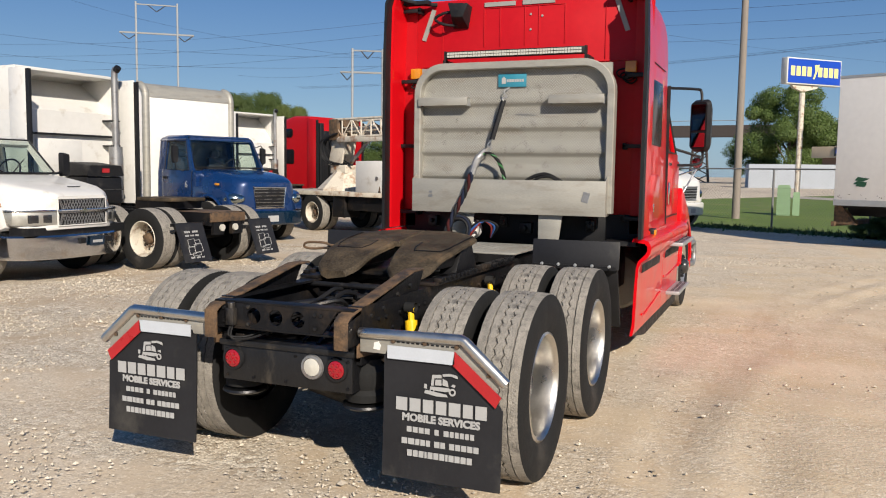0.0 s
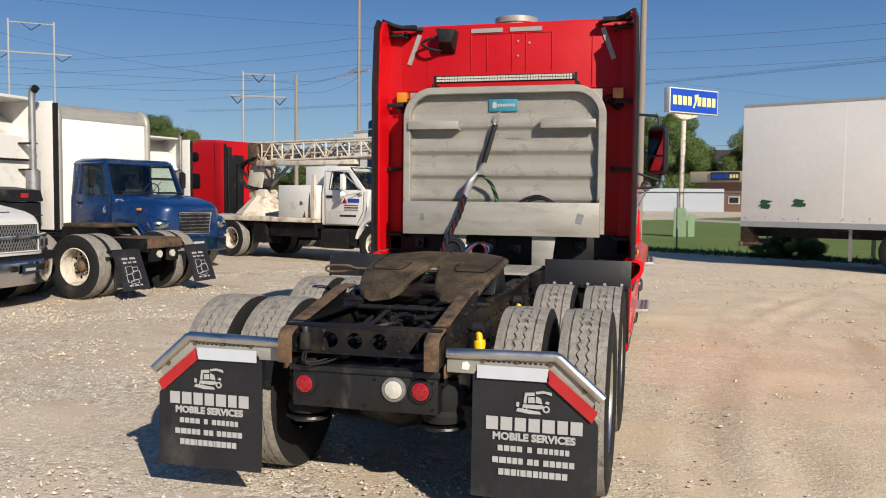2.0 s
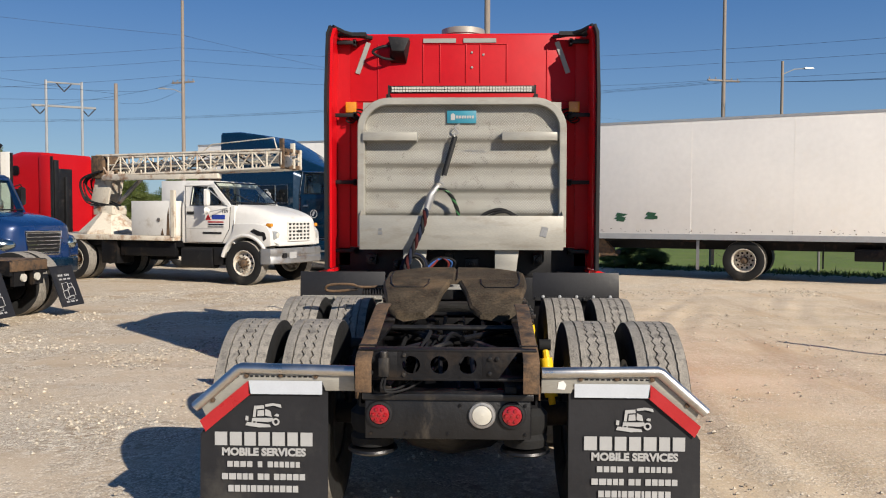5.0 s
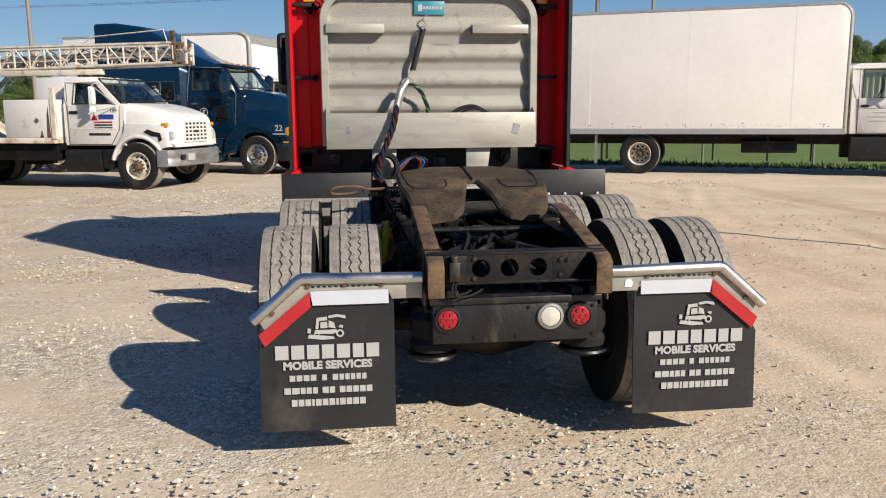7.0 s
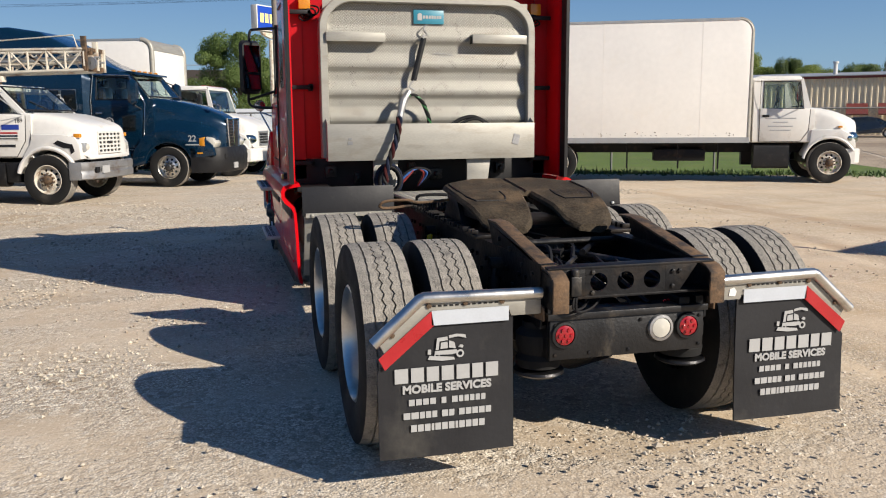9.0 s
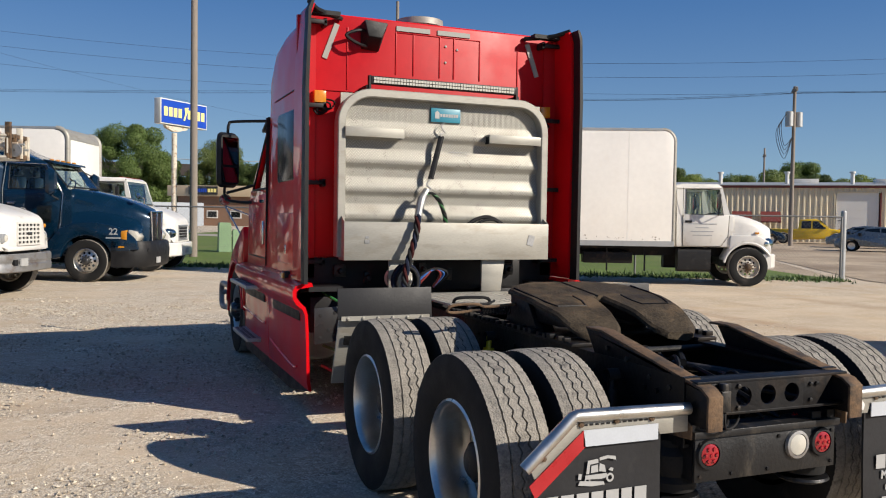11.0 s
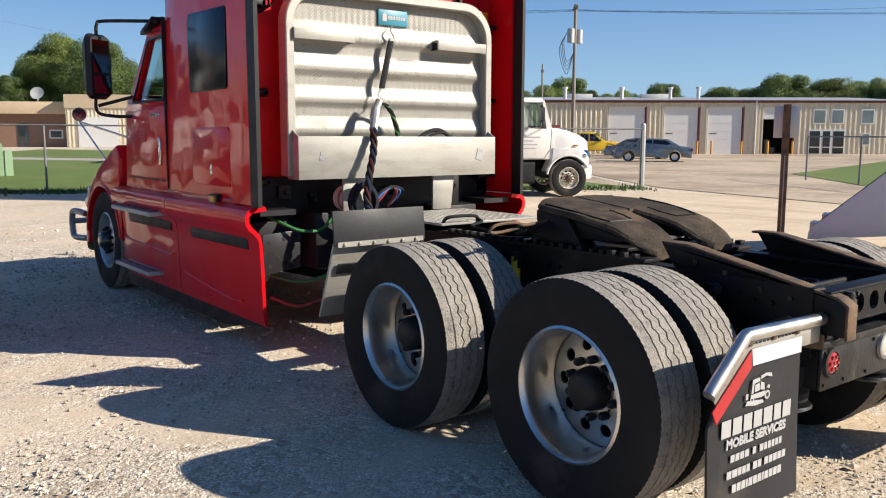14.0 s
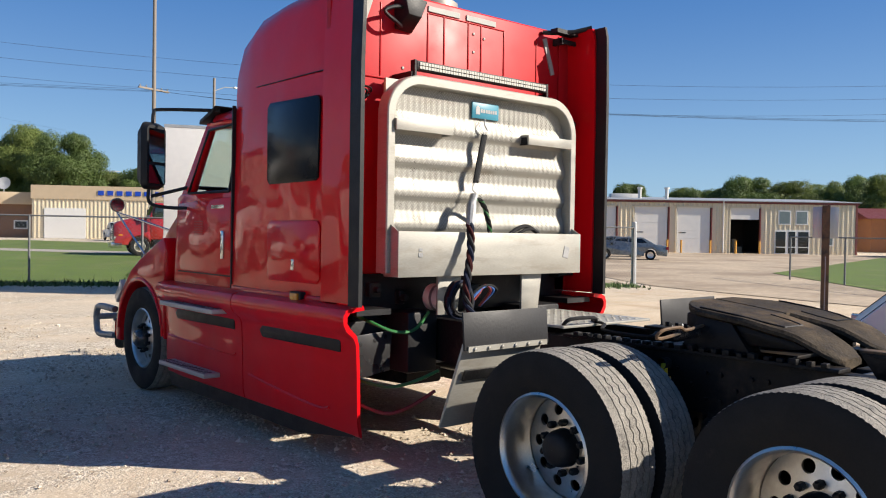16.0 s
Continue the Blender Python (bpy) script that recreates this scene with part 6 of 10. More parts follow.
def nose(t, paint, hood0, hood1, roof, rear, base, hw=1.05, hood_hw=0.80, fender_hw=1.10, wheel_r=0.51, bumper=CHROME, lamp_z=0.95, slats=7):
    """A conventional cab: hood0, hood1: (y, z) at windshield and grille; roof: (y rear, y front, z); rear: back of the cab; base: its lower edge."""
    (y0, z0), (y1, z1) = hood0, hood1
    r0, r1, rz = roof
    cab = Shape()
    cab.loft([ring(rear, hw, hw - 0.08, base, rz, 0.10), ring(r0, hw, hw - 0.09, base, rz + 0.02, 0.12), ring(r1, hw, hw - 0.10, base, rz, 0.12)])
    cab.loft([ring(r1, hw, hw - 0.10, base, rz, 0.12), ring(y0, hw, hw - 0.02, base, z0 + 0.03, 0.08), ring(y0 + 0.12, hw - 0.02, hw - 0.04, base, z0 - 0.02, 0.08)])
    part("cab", cab, paint, t)
    dy, dz = y0 - r1, z0 + 0.03 - rz
    ln = math.hypot(dy, dz)
    ny, nz = -dz / ln * 0.012, dy / ln * 0.012
    a, b = (r1 + dy * 0.13, rz + dz * 0.13), (r1 + dy * 0.90, rz + dz * 0.90)
    part("windshield", Shape().prism([a, b, (b[0] + ny, b[1] + nz), (a[0] + ny, a[1] + nz)], "x", -hw + 0.17, hw - 0.17), CAB_GLASS, t, "dark windshield")
    side_panes(t, paint, [(r0 + 0.08, z0 + 0.02), (y0 - 0.20, z0 - 0.02), (r1 - 0.02, rz - 0.13), (r0 + 0.10, rz - 0.13)], hw - 0.035)
    hm = (0.5 * (y0 + y1), 0.5 * (z0 + z1) + 0.05)
    hood = Shape().loft([ring(y0 - 0.1, hood_hw + 0.12, hood_hw + 0.10, 0.75, z0, 0.2), ring(hm[0], hood_hw + 0.04, hood_hw, 0.72, hm[1] + 0.05, 0.34), ring(y1 - 0.35, hood_hw + 0.0, hood_hw - 0.04, 0.70, z1 + 0.09, 0.32), ring(y1 - 0.12, hood_hw - 0.05, hood_hw - 0.08, 0.68, z1, 0.24), ring(y1, hood_hw - 0.12, hood_hw - 0.16, 0.66, z1 - 0.12, 0.12)])
    part("hood", hood, paint, t)
    rr = wheel_r + 0.09
    fz = wheel_r + rr + 0.10
    for sx in (-1, 1):
        poly = [(y0 - 0.02, base + 0.0), (y0 - 0.02, fz + 0.12), (-0.35, fz + 0.08), (0.15, fz + 0.07), (0.5, fz - 0.04), (y1 - 0.1, fz - 0.20), (y1 - 0.02, fz - 0.40), (y1 - 0.02, 0.60)] + arch(0, wheel_r, rr, 12, 8, 168)
        part("fender", Shape().prism(poly, "x", *sorted((sx * (hood_hw - 0.2), sx * fender_hw))), paint, t, bevel=0.07)
        part("wheel_well", Shape().loft([[(sx * x, y, z) for y, z in arch(0, wheel_r, rr + 0.03, 12)] for x in (0.5, fender_hw - 0.06)], cap=False), BLACK, t)
        part("headlight", Shape().box(*sorted((sx * (fender_hw - 0.32), sx * (fender_hw - 0.06))), y1 - 0.2, y1 + 0.01, lamp_z - 0.08, lamp_z + 0.08), LAMP_CLEAR, t, "rectangular headlight", 0.01)
        part("indicator", Shape().box(*sorted((sx * (fender_hw - 0.04), sx * (fender_hw + 0.012))), y1 - 0.42, y1 - 0.22, lamp_z + 0.12, lamp_z + 0.20), LAMP_AMBER, t, "amber side indicator", 0.006)
        d = part("door", Shape().prism([(r0 + 0.03, base + 0.05), (y0 - 0.16, base + 0.05), (y0 - 0.08, base + 0.22), (y0 - 0.08, z0 - 0.05), (r0 + 0.03, z0 - 0.03)], "x", *sorted((sx * (hw - 0.02), sx * (hw + 0.010)))), paint, t, bevel=0.006)
        part("door_handle", Shape().box(*sorted((sx * (hw + 0.008), sx * (hw + 0.03))), r0 + 0.10, r0 + 0.26, z0 - 0.22, z0 - 0.17), BLACK, d, bevel=0.006)
        mr = part("door_mirror", Shape().loft([ring(-0.03, 0.075, 0.075, -0.21, 0.21, 0.04, r0=0.04), ring(0.04, 0.065, 0.065, -0.19, 0.19, 0.04, r0=0.04)]), BLACK, t, "door mirror", at=pose(sx * (hw + 0.28), y0 - 0.15, z0 + 0.28))
        part("mirror_glass", Shape().box(-0.062, 0.062, -0.036, -0.03, -0.17, 0.17), CHROME, mr)
        for arm in ([(0, 0, 0.2), (-sx * 0.05, 0, 0.30), (-sx * 0.26, -0.1, 0.30)], [(0, 0, -0.2), (-sx * 0.06, 0, -0.30), (-sx * 0.26, -0.05, -0.30)]):
            part("mirror_arm", Shape().tube(arm, 0.012, 6), BLACK, mr)
        part("step_box", Shape().box(*sorted((sx * 0.70, sx * (hw - 0.02))), rear + 0.1, -rr - 0.10, 0.42, base - 0.02), BLACK, t, "dark step and tank box", 0.02)
        wheel(t, sx * (fender_hw - 0.12), 0, wheel_r, "steer_steel", scale=wheel_r / 0.515)
    gz0, gz1 = 0.72, z1 - 0.10
    g = part("grille", Shape().box(-0.52, 0.52, y1 - 0.02, y1 + 0.012, gz0 + 0.1, gz1), BLACK, t, "grille", 0.01)
    for k in range(slats):
        zz = gz0 + 0.13 + k * (gz1 - gz0 - 0.15) / slats
        part("grille_bar", Shape().box(-0.52 + 0.02, 0.52 - 0.02, y1 + 0.01, y1 + 0.03, zz, zz + 0.5 * (gz1 - gz0) / slats), CHROME, g, bevel=0.003)
    by = y1 + 0.16
    bp = part("bumper", Shape().loft([ring(by - 0.55, fender_hw, fender_hw, 0.42, 0.70, 0.03), ring(by - 0.12, fender_hw, fender_hw, 0.42, 0.72, 0.03), ring(by, fender_hw - 0.16, fender_hw - 0.16, 0.44, 0.70, 0.03)]), bumper, t, "front bumper")
    part("number_plate", Shape().box(0.30, 0.58, by - 0.01, by + 0.012, 0.50, 0.64), WHITE, bp, "plain number plate")
    part("axle", Shape().box(-0.9, 0.9, -0.06, 0.06, wheel_r - 0.08, wheel_r + 0.04), FRAME, t)


def frame_rails(t, back, front=0.6, z=0.75):
    for sx in (-1, 1):
        part("frame_rail", Shape().box(*sorted((sx * 0.36, sx * 0.43)), back, front, z, z + 0.25), FRAME, t)


def rear_axle(t, y, style="steel", outer=1.06, r=0.51):
    for sx in (-1, 1):
        wheel(t, sx * outer, y, r, style, scale=r / 0.515)
        wheel(t, sx * (outer - 0.33), y, r, "inner", scale=r / 0.515)
    part("axle", Shape().tube([(-1.0, y, r), (1.0, y, r)], 0.08, 12).lathe([(-0.2, 0.05), (0, 0.2), (0.2, 0.05)], 12, "x", Matrix.Translation((0, y, r))), FRAME, t)


def cargo_box(t, y0, y1, z0, z1, hw=1.27, mat=None, rounded=True, post=0.092):
    """A van body: panels, bottom rail with clearance marks, corner posts and a roof rim."""
    mat = mat or WHITE_BOX
    rad = 0.34 if rounded else 0.02
    bend = [(y1 - rad + rad * math.sin(radians(a)), z1 - rad + rad * math.cos(radians(a))) for a in range(0, 91, 10)]
    b = part("cargo_box", Shape().prism([(y0, z0), (y0, z1)] + bend + [(y1, z0)], "x", -hw, hw), mat, t, "smooth white cargo box", 0.02)
    if rounded:
        shell = [(y + 0.012 * math.sin(radians(9 * k)), z + 0.012 * math.cos(radians(9 * k))) for k, (y, z) in enumerate(bend)]
        part("front_cap", Shape().prism(shell + bend[::-1], "x", -hw + 0.004, hw - 0.004), ALUMINIUM, b, "rounded aluminium front cap")
    for sx in (-1, 1):
        part("bottom_rail", Shape().box(*sorted((sx * (hw - 0.01), sx * (hw + 0.014))), y0, y1, z0 - 0.02, z0 + 0.12), GALV, b)
        part("top_rail", Shape().box(*sorted((sx * (hw - 0.03), sx * (hw + 0.012))), y0, y1 - rad, z1 - 0.05, z1 + 0.012), GALV, b)
        if rounded:
            part("corner_post", Shape().tube([(sx * (hw - 0.05), y1 - 0.03, z0)] + [(sx * (hw - 0.055), y - 0.03 * math.sin(radians(9 * k)), z - 0.03 * math.cos(radians(9 * k))) for k, (y, z) in list(enumerate(bend))[::-1]], post, 12), ALUMINIUM, b, "rounded aluminium corner post")
        for k in range(int((y1 - y0) / 2.44)):
            yy = y0 + 2.44 * (k + 1)
            part("panel_joint", Shape().box(*sorted((sx * (hw - 0.005), sx * (hw + 0.0012))), yy - 0.012, yy + 0.012, z0 + 0.12, z1 - 0.05), mat, b)
    return b


def hino_box_truck():
    t = thing("box_truck", heading(12.93 + 1.15 * 0.426, 14.25 + 1.15 * 0.905, -25.2), "white medium truck with a long cargo box beside the fence", "truck")
    round_nose(t, WHITE, -1.76, 1.02, (-1.60, -0.62, 2.68), (-0.36, 1.90, 0.80, 1.52), (1.0, 1.06, 0.94), 0.51, 0.10, (0.90, 0.48, 0.86, WHITE), (1.10, 0.98, 1.26), (0.50, 0.92, 1.30, 5), hw=1.05)
    cargo = cargo_box(t, -10.42, -1.88, 1.04, 4.10, post=0.062)
    frame_rails(t, -10.4)
    rear_axle(t, -6.69)
    rng = random.Random(8)
    for yy, zz in ((-9.00, 1.63), (-9.80, 1.56)):
        s = Shape()
        for k in range(5):
            a = rng.uniform(-0.08, 0.08)
            s.prism([(yy - 0.20 + rng.uniform(0, 0.12), zz + a), (yy + 0.02 + rng.uniform(0, 0.15), zz + a - 0.02), (yy + 0.2 - rng.uniform(0, 0.1), zz + a + 0.05), (yy - 0.08, zz + a + 0.08)], "x", 1.2705, 1.2765 + 0.001 * k)
        part("paint_patch", s, GREEN_DARK, cargo, "dark green paint daub")
    s = Shape()
    for k in range(70):
        yy, zz = rng.uniform(-10.4, -2.1), 1.20 + 0.10 * rng.random() ** 2
        q = rng.uniform(0.01, 0.05)
        s.prism([(yy, zz), (yy + q, zz - 0.01), (yy + q * 0.7, zz + q * 0.4)], "x", 1.2715, 1.2735)
    tagged(part("paint_chip", s, RUST, cargo), kind="stuff")
    for sx in (-1, 1):
        part("side_leg", Shape().box(*sorted((sx * 1.10, sx * 1.16)), -7.85, -7.78, 0.25, 1.0), STEEL, t)
    part("tail_frame", Shape().prism([(-10.5, 1.02), (-10.35, 1.02), (-9.95, 0.55), (-10.5, 0.55)], "x", 0.8, 1.0).box(-1.1, 1.1, -10.52, -10.44, 0.50, 0.62), RUST, t)
    part("underside", Shape().box(-1.0, 1.0, -10.3, -2.0, 0.95, 1.03), FRAME, t)
    for yy in (-4.9, -3.6, -2.6):
        part("hanger", Shape().box(0.98, 1.02, yy, yy + 0.04, 0.35, 1.0), FRAME, t)
    part("battery_box", Shape().box(0.5, 1.0, -4.2, -2.9, 0.55, 0.85), FRAME, t, bevel=0.02)
    for k, w in enumerate((0.75, 0.35, 0.6, 0.5)):
        part("door_print", Shape().box(1.058, 1.066, -1.2 - w / 2 + 0.1, -1.2 + w / 2 + 0.1, 1.62 - 0.10 * k, 1.64 - 0.10 * k), GREY_PAINT, t)


def round_nose(t, paint, rear, base, roof, hood, widths, wr, wy, bumper, lamp, grille, hw=1.04, bright=GALV):
    """A medium-duty cab with a full rounded hood. roof: (rear y, front y, z); hood: (rear y, z, front y, z); widths: half widths of hood rear, middle, front;
    bumper: (y, z low, z high, material); lamp: (x, z low, z high); grille: (half width, z low, z high, bars)."""
    r0, r1, rz = roof
    y0, z0, y1, z1 = hood
    cab_shell(t, paint, hw, hw - 0.10, base, rear, r0, r1, rz, y0, z0)
    w0, w1, w2 = widths
    low, ln, dz = 2 * wr + 0.16, y1 - y0, z0 - z1
    def at(u, w, drop, r, bottom):
        return ring(y0 + u * ln, w, w - 0.07, bottom, z0 - drop * dz, r, 6)
    hd = part("hood", Shape().loft([at(0.0, w0, 0.0, 0.20, low), at(0.25, w1, 0.08, 0.26, low), at(0.52, w1, 0.27, 0.30, low), at(0.74, w1 - 0.02, 0.52, 0.28, low - 0.08), at(0.88, w2 + 0.03, 0.75, 0.22, low - 0.18), at(0.96, w2 - 0.06, 0.92, 0.17, bumper[2]), at(1.0, w2 - 0.18, 1.12, 0.12, bumper[2])]), paint, t, "smooth rounded hood")
    part("hood_gap", Shape().tube([(w0 + 0.004, y0 + 0.01, low + 0.1), (w0 - 0.066, y0 + 0.01, z0 - 0.16), (w0 - 0.14, y0 + 0.01, z0 - 0.02), (0.4, y0 + 0.01, z0 + 0.002), (-w0 + 0.14, y0 + 0.01, z0 - 0.02)], 0.008, 5), BLACK, hd)
    rr = wr + 0.09
    fw = w1 + 0.03
    for sx in (-1, 1):
        poly = [(wy - rr - 0.03, base - 0.28), (y0 - 0.03, base), (y0, low + 0.16), (wy + 0.25, low + 0.16), (y1 - 0.22, low + 0.05), (y1 - 0.10, low - 0.12), (y1 - 0.10, bumper[2] + 0.02), (wy + rr - 0.02, bumper[2])] + arch(wy, wr, rr, 12, 30, 168)
        fe = part("fender", Shape().prism(poly, "x", *sorted((sx * 0.60, sx * fw))), paint, t, "rounded fender", 0.06)
        part("wheel_flare", Shape().tube([(sx * fw, y, z) for y, z in arch(wy, wr, rr + 0.03, 16, 28, 170)], 0.036, 8), paint, fe)
        part("wheel_well", Shape().loft([[(sx * x, y, z) for y, z in arch(wy, wr, rr + 0.03, 12)] for x in (0.5, fw - 0.05)], cap=False), BLACK, fe)
        lx, l0, l1 = lamp
        ball = Shape().lathe([(math.sin(a), max(0.001, math.cos(a))) for a in np.linspace(-1.5708, 1.5708, 11)], 18, "z", pose(sx * (lx - 0.20), y1 - 0.16, (l0 + l1) / 2, 0, 0, sx * -38) @ Matrix.Diagonal((0.24, 0.14, 0.62 * (l1 - l0), 1)))
        lp = part("headlight", ball, CHROME, t, "bright wrap-round headlight")
        part("lens", Shape().lathe([(math.sin(a), max(0.001, math.cos(a))) for a in np.linspace(-1.5708, 1.5708, 11)], 18, "z", pose(sx * (lx - 0.20), y1 - 0.155, (l0 + l1) / 2, 0, 0, sx * -38) @ Matrix.Diagonal((0.245, 0.145, 0.60 * (l1 - l0), 1))), CLEAR, lp, "clear lens")
        part("indicator", Shape().box(*sorted((sx * (w1 - 0.06), sx * (w1 + 0.012))), y0 + 0.55 * ln, y0 + 0.55 * ln + 0.10, low + 0.20, low + 0.25), LAMP_AMBER, t, "amber side indicator", 0.008)
        d = part("door", Shape().prism([(r0, base + 0.03), (y0 - 0.26, base + 0.03), (y0 - 0.08, base + 0.30), (y0 - 0.05, z0 - 0.05), (r0, z0 - 0.02)], "x", *sorted((sx * (hw - 0.015), sx * (hw + 0.010)))), paint, t, bevel=0.006)
        part("door_gap", Shape().tube([(sx * (hw + 0.004), y, z) for y, z in ((r0 - 0.01, rz - 0.1), (r0 - 0.01, base + 0.02), (y0 - 0.25, base + 0.02), (y0 - 0.06, base + 0.29), (y0 - 0.04, z0 - 0.05))], 0.007, 5), BLACK, d)
        part("door_handle", Shape().box(*sorted((sx * (hw + 0.006), sx * (hw + 0.03))), r0 + 0.05, r0 + 0.22, z0 - 0.24, z0 - 0.18), BLACK, d, bevel=0.006)
        mr = part("door_mirror", Shape().loft([ring(-0.03, 0.075, 0.075, -0.21, 0.21, 0.04, r0=0.04), ring(0.04, 0.065, 0.065, -0.19, 0.19, 0.04, r0=0.04)]), BLACK, t, "black door mirror", at=pose(sx * (hw + 0.22), y0 - 0.38, z0 + 0.34))
        part("mirror_glass", Shape().box(-0.062, 0.062, -0.036, -0.03, -0.17, 0.17), CHROME, mr)
        for arm in ([(0, 0, 0.2), (-sx * 0.05, 0, 0.26), (-sx * 0.26, 0.02, 0.20)], [(0, 0, -0.2), (-sx * 0.04, 0, -0.36), (-sx * 0.20, 0.05, -0.38)]):
            part("mirror_arm", Shape().tube(arm, 0.014, 6), BLACK, mr)
        part("fuel_tank", Shape().loft([ring(rear + 0.05, 0.15, 0.15, 0.36, base - 0.05, 0.08, r0=0.08), ring(wy - rr - 0.35, 0.15, 0.15, 0.36, base - 0.05, 0.08, r0=0.08)]), BLACK, t, "black step tank", at=pose(sx * (hw - 0.17), 0, 0))
        wheel(t, sx * (fw - 0.08), wy, wr, "steer_steel", scale=wr / 0.515)
    gw, g0, g1, bars = grille
    g = part("grille", Shape().prism([(-gw, g1), (gw, g1), (gw - 0.06, g0), (-gw + 0.06, g0)], "y", y1 - 0.06, y1 + 0.012), BLACK, t, "grille with bright bars", 0.01)
    part("grille_surround", Shape().tube([(-gw, y1 + 0.012, g1), (gw, y1 + 0.012, g1), (gw - 0.06, y1 + 0.012, g0), (-gw + 0.06, y1 + 0.012, g0), (-gw, y1 + 0.012, g1)], 0.022, 8), bright, g)
    for k in range(bars):
        z = g0 + (g1 - g0) * (k + 0.5) / bars
        x = gw - 0.06 * (g1 - z) / (g1 - g0)
        part("grille_bar", Shape().box(-x, x, y1 + 0.006, y1 + 0.024, z - 0.010, z + 0.010), bright, g)
    by, b0, b1, bm = bumper
    bp = part("bumper", Shape().loft([[(x, y + dy, z) for dy, z in ((0.0, b0), (0.03, b0 + 0.03), (0.035, b1 - 0.03), (0.0, b1), (-0.04, b1), (-0.04, b0))] for x, y in ((-fw, by - 0.42), (-fw + 0.03, by - 0.22), (-fw + 0.22, by - 0.06), (-0.4, by), (0.4, by), (fw - 0.22, by - 0.06), (fw - 0.03, by - 0.22), (fw, by - 0.42))]), bm, t, "front bumper")
    part("number_plate", Shape().box(-0.15, 0.15, by + 0.02, by + 0.045, b0 + 0.08, b0 + 0.22), PRINT, bp, "plain white number plate")
    part("axle", Shape().box(-0.9, 0.9, wy - 0.06, wy + 0.06, wr - 0.08, wr + 0.04), FRAME, t)
    part("engine_bay", Shape().box(-0.62, 0.62, y0, y1 - 0.12, 0.5, low), BLACK, t)


BLUE_PRINT = material("blue_print", (0.02, 0.05, 0.30), 0.5)


def crane_nose(t):
    """Short rounded medium-duty cab: sloping hood, flared fenders, chequered grille and a deep steel bumper."""
    base, rear, hw = 0.95, -1.82, 1.0
    cab_shell(t, WHITE, hw, 0.89, base, rear, -1.66, -1.02, 2.42, -0.40, 1.88)
    hood = Shape().loft([ring(-0.36, 0.985, 0.94, 1.25, 1.86, 0.20, 6), ring(-0.05, 1.0, 0.93, 1.25, 1.83, 0.25, 6), ring(0.30, 1.0, 0.90, 1.22, 1.755, 0.27, 6), ring(0.55, 0.985, 0.86, 1.15, 1.67, 0.24, 6), ring(0.69, 0.93, 0.80, 1.0, 1.605, 0.19, 6), ring(0.765, 0.84, 0.72, 0.95, 1.545, 0.14, 6), ring(0.79, 0.74, 0.64, 0.95, 1.49, 0.10, 6)])
    hd = part("hood", hood, WHITE, t, "white sloping hood")
    part("hood_gap", Shape().tube([(0.99, -0.345, 1.30), (0.962, -0.345, 1.66), (0.88, -0.345, 1.83), (0.5, -0.345, 1.872), (-0.5, -0.345, 1.872), (-0.88, -0.345, 1.83), (-0.962, -0.345, 1.66)], 0.008, 5), BLACK, hd)
    wr, rr = 0.51, 0.60
    for sx in (-1, 1):
        poly = [(-0.62, 0.62), (-0.50, 1.0), (-0.34, 1.24), (-0.30, 1.42), (0.30, 1.42), (0.60, 1.36), (0.70, 1.22), (0.72, 0.92), (0.60, 0.90)] + arch(0, wr, rr, 12, 34, 166)
        fe = part("fender", Shape().prism(poly, "x", *sorted((sx * 0.60, sx * 1.03))), WHITE, t, "white flared fender", 0.06)
        part("wheel_flare", Shape().tube([(sx * 1.03, y, z) for y, z in arch(0, wr, rr + 0.035, 16, 30, 168)], 0.042, 8), WHITE, fe)
        part("wheel_well", Shape().loft([[(sx * x, y, z) for y, z in arch(0, wr, rr + 0.03, 12)] for x in (0.5, 0.99)], cap=False), BLACK, fe)
        lp = part("headlight", Shape().box(*sorted((sx * 0.66, sx * 0.93)), 0.60, 0.752, 1.06, 1.25), GALV, t, "square headlight in a grey bezel", 0.03)
        part("lens", Shape().lathe([(0.745, 0.075), (0.762, 0.07), (0.772, 0.04), (0.775, 0.001)], 16, "y", Matrix.Translation((sx * 0.79, 0, 1.155))), LAMP_CLEAR, lp, "round clear lens")
        part("indicator", Shape().box(*sorted((sx * 0.90, sx * 0.985)), 0.56, 0.70, 1.35, 1.43), LAMP_AMBER, t, "amber corner indicator", 0.012)
        d = part("door", Shape().prism([(-1.70, base + 0.03), (-0.66, base + 0.03), (-0.46, base + 0.34), (-0.42, 1.80), (-1.70, 1.82)], "x", *sorted((sx * 0.985, sx * 1.010))), WHITE, t, bevel=0.006)
        part("door_gap", Shape().tube([(sx * 1.004, y, z) for y, z in ((-1.71, 2.30), (-1.71, 0.97), (-0.65, 0.97), (-0.445, 1.29), (-0.41, 1.80))], 0.007, 5), BLACK, d)
        part("door_handle", Shape().box(*sorted((sx * 1.006, sx * 1.03)), -1.66, -1.46, 1.63, 1.70), BLACK, d, bevel=0.006)
        part("belt_line", Shape().box(*sorted((sx * 1.0, sx * 1.016)), -1.70, -0.48, 1.30, 1.315), WHITE, d, bevel=0.004)
        mr = part("door_mirror", Shape().loft([ring(-0.03, 0.075, 0.075, -0.20, 0.20, 0.04, r0=0.04), ring(0.04, 0.065, 0.065, -0.18, 0.18, 0.04, r0=0.04)]), WHITE, t, "white door mirror", at=pose(sx * 1.20, -0.92, 2.02))
        part("spot_mirror", Shape().lathe([(-0.02, 0.001), (-0.02, 0.09), (0.05, 0.05), (0.06, 0.001)], 14, "y", Matrix.Translation((0, 0, -0.30))), WHITE, mr)
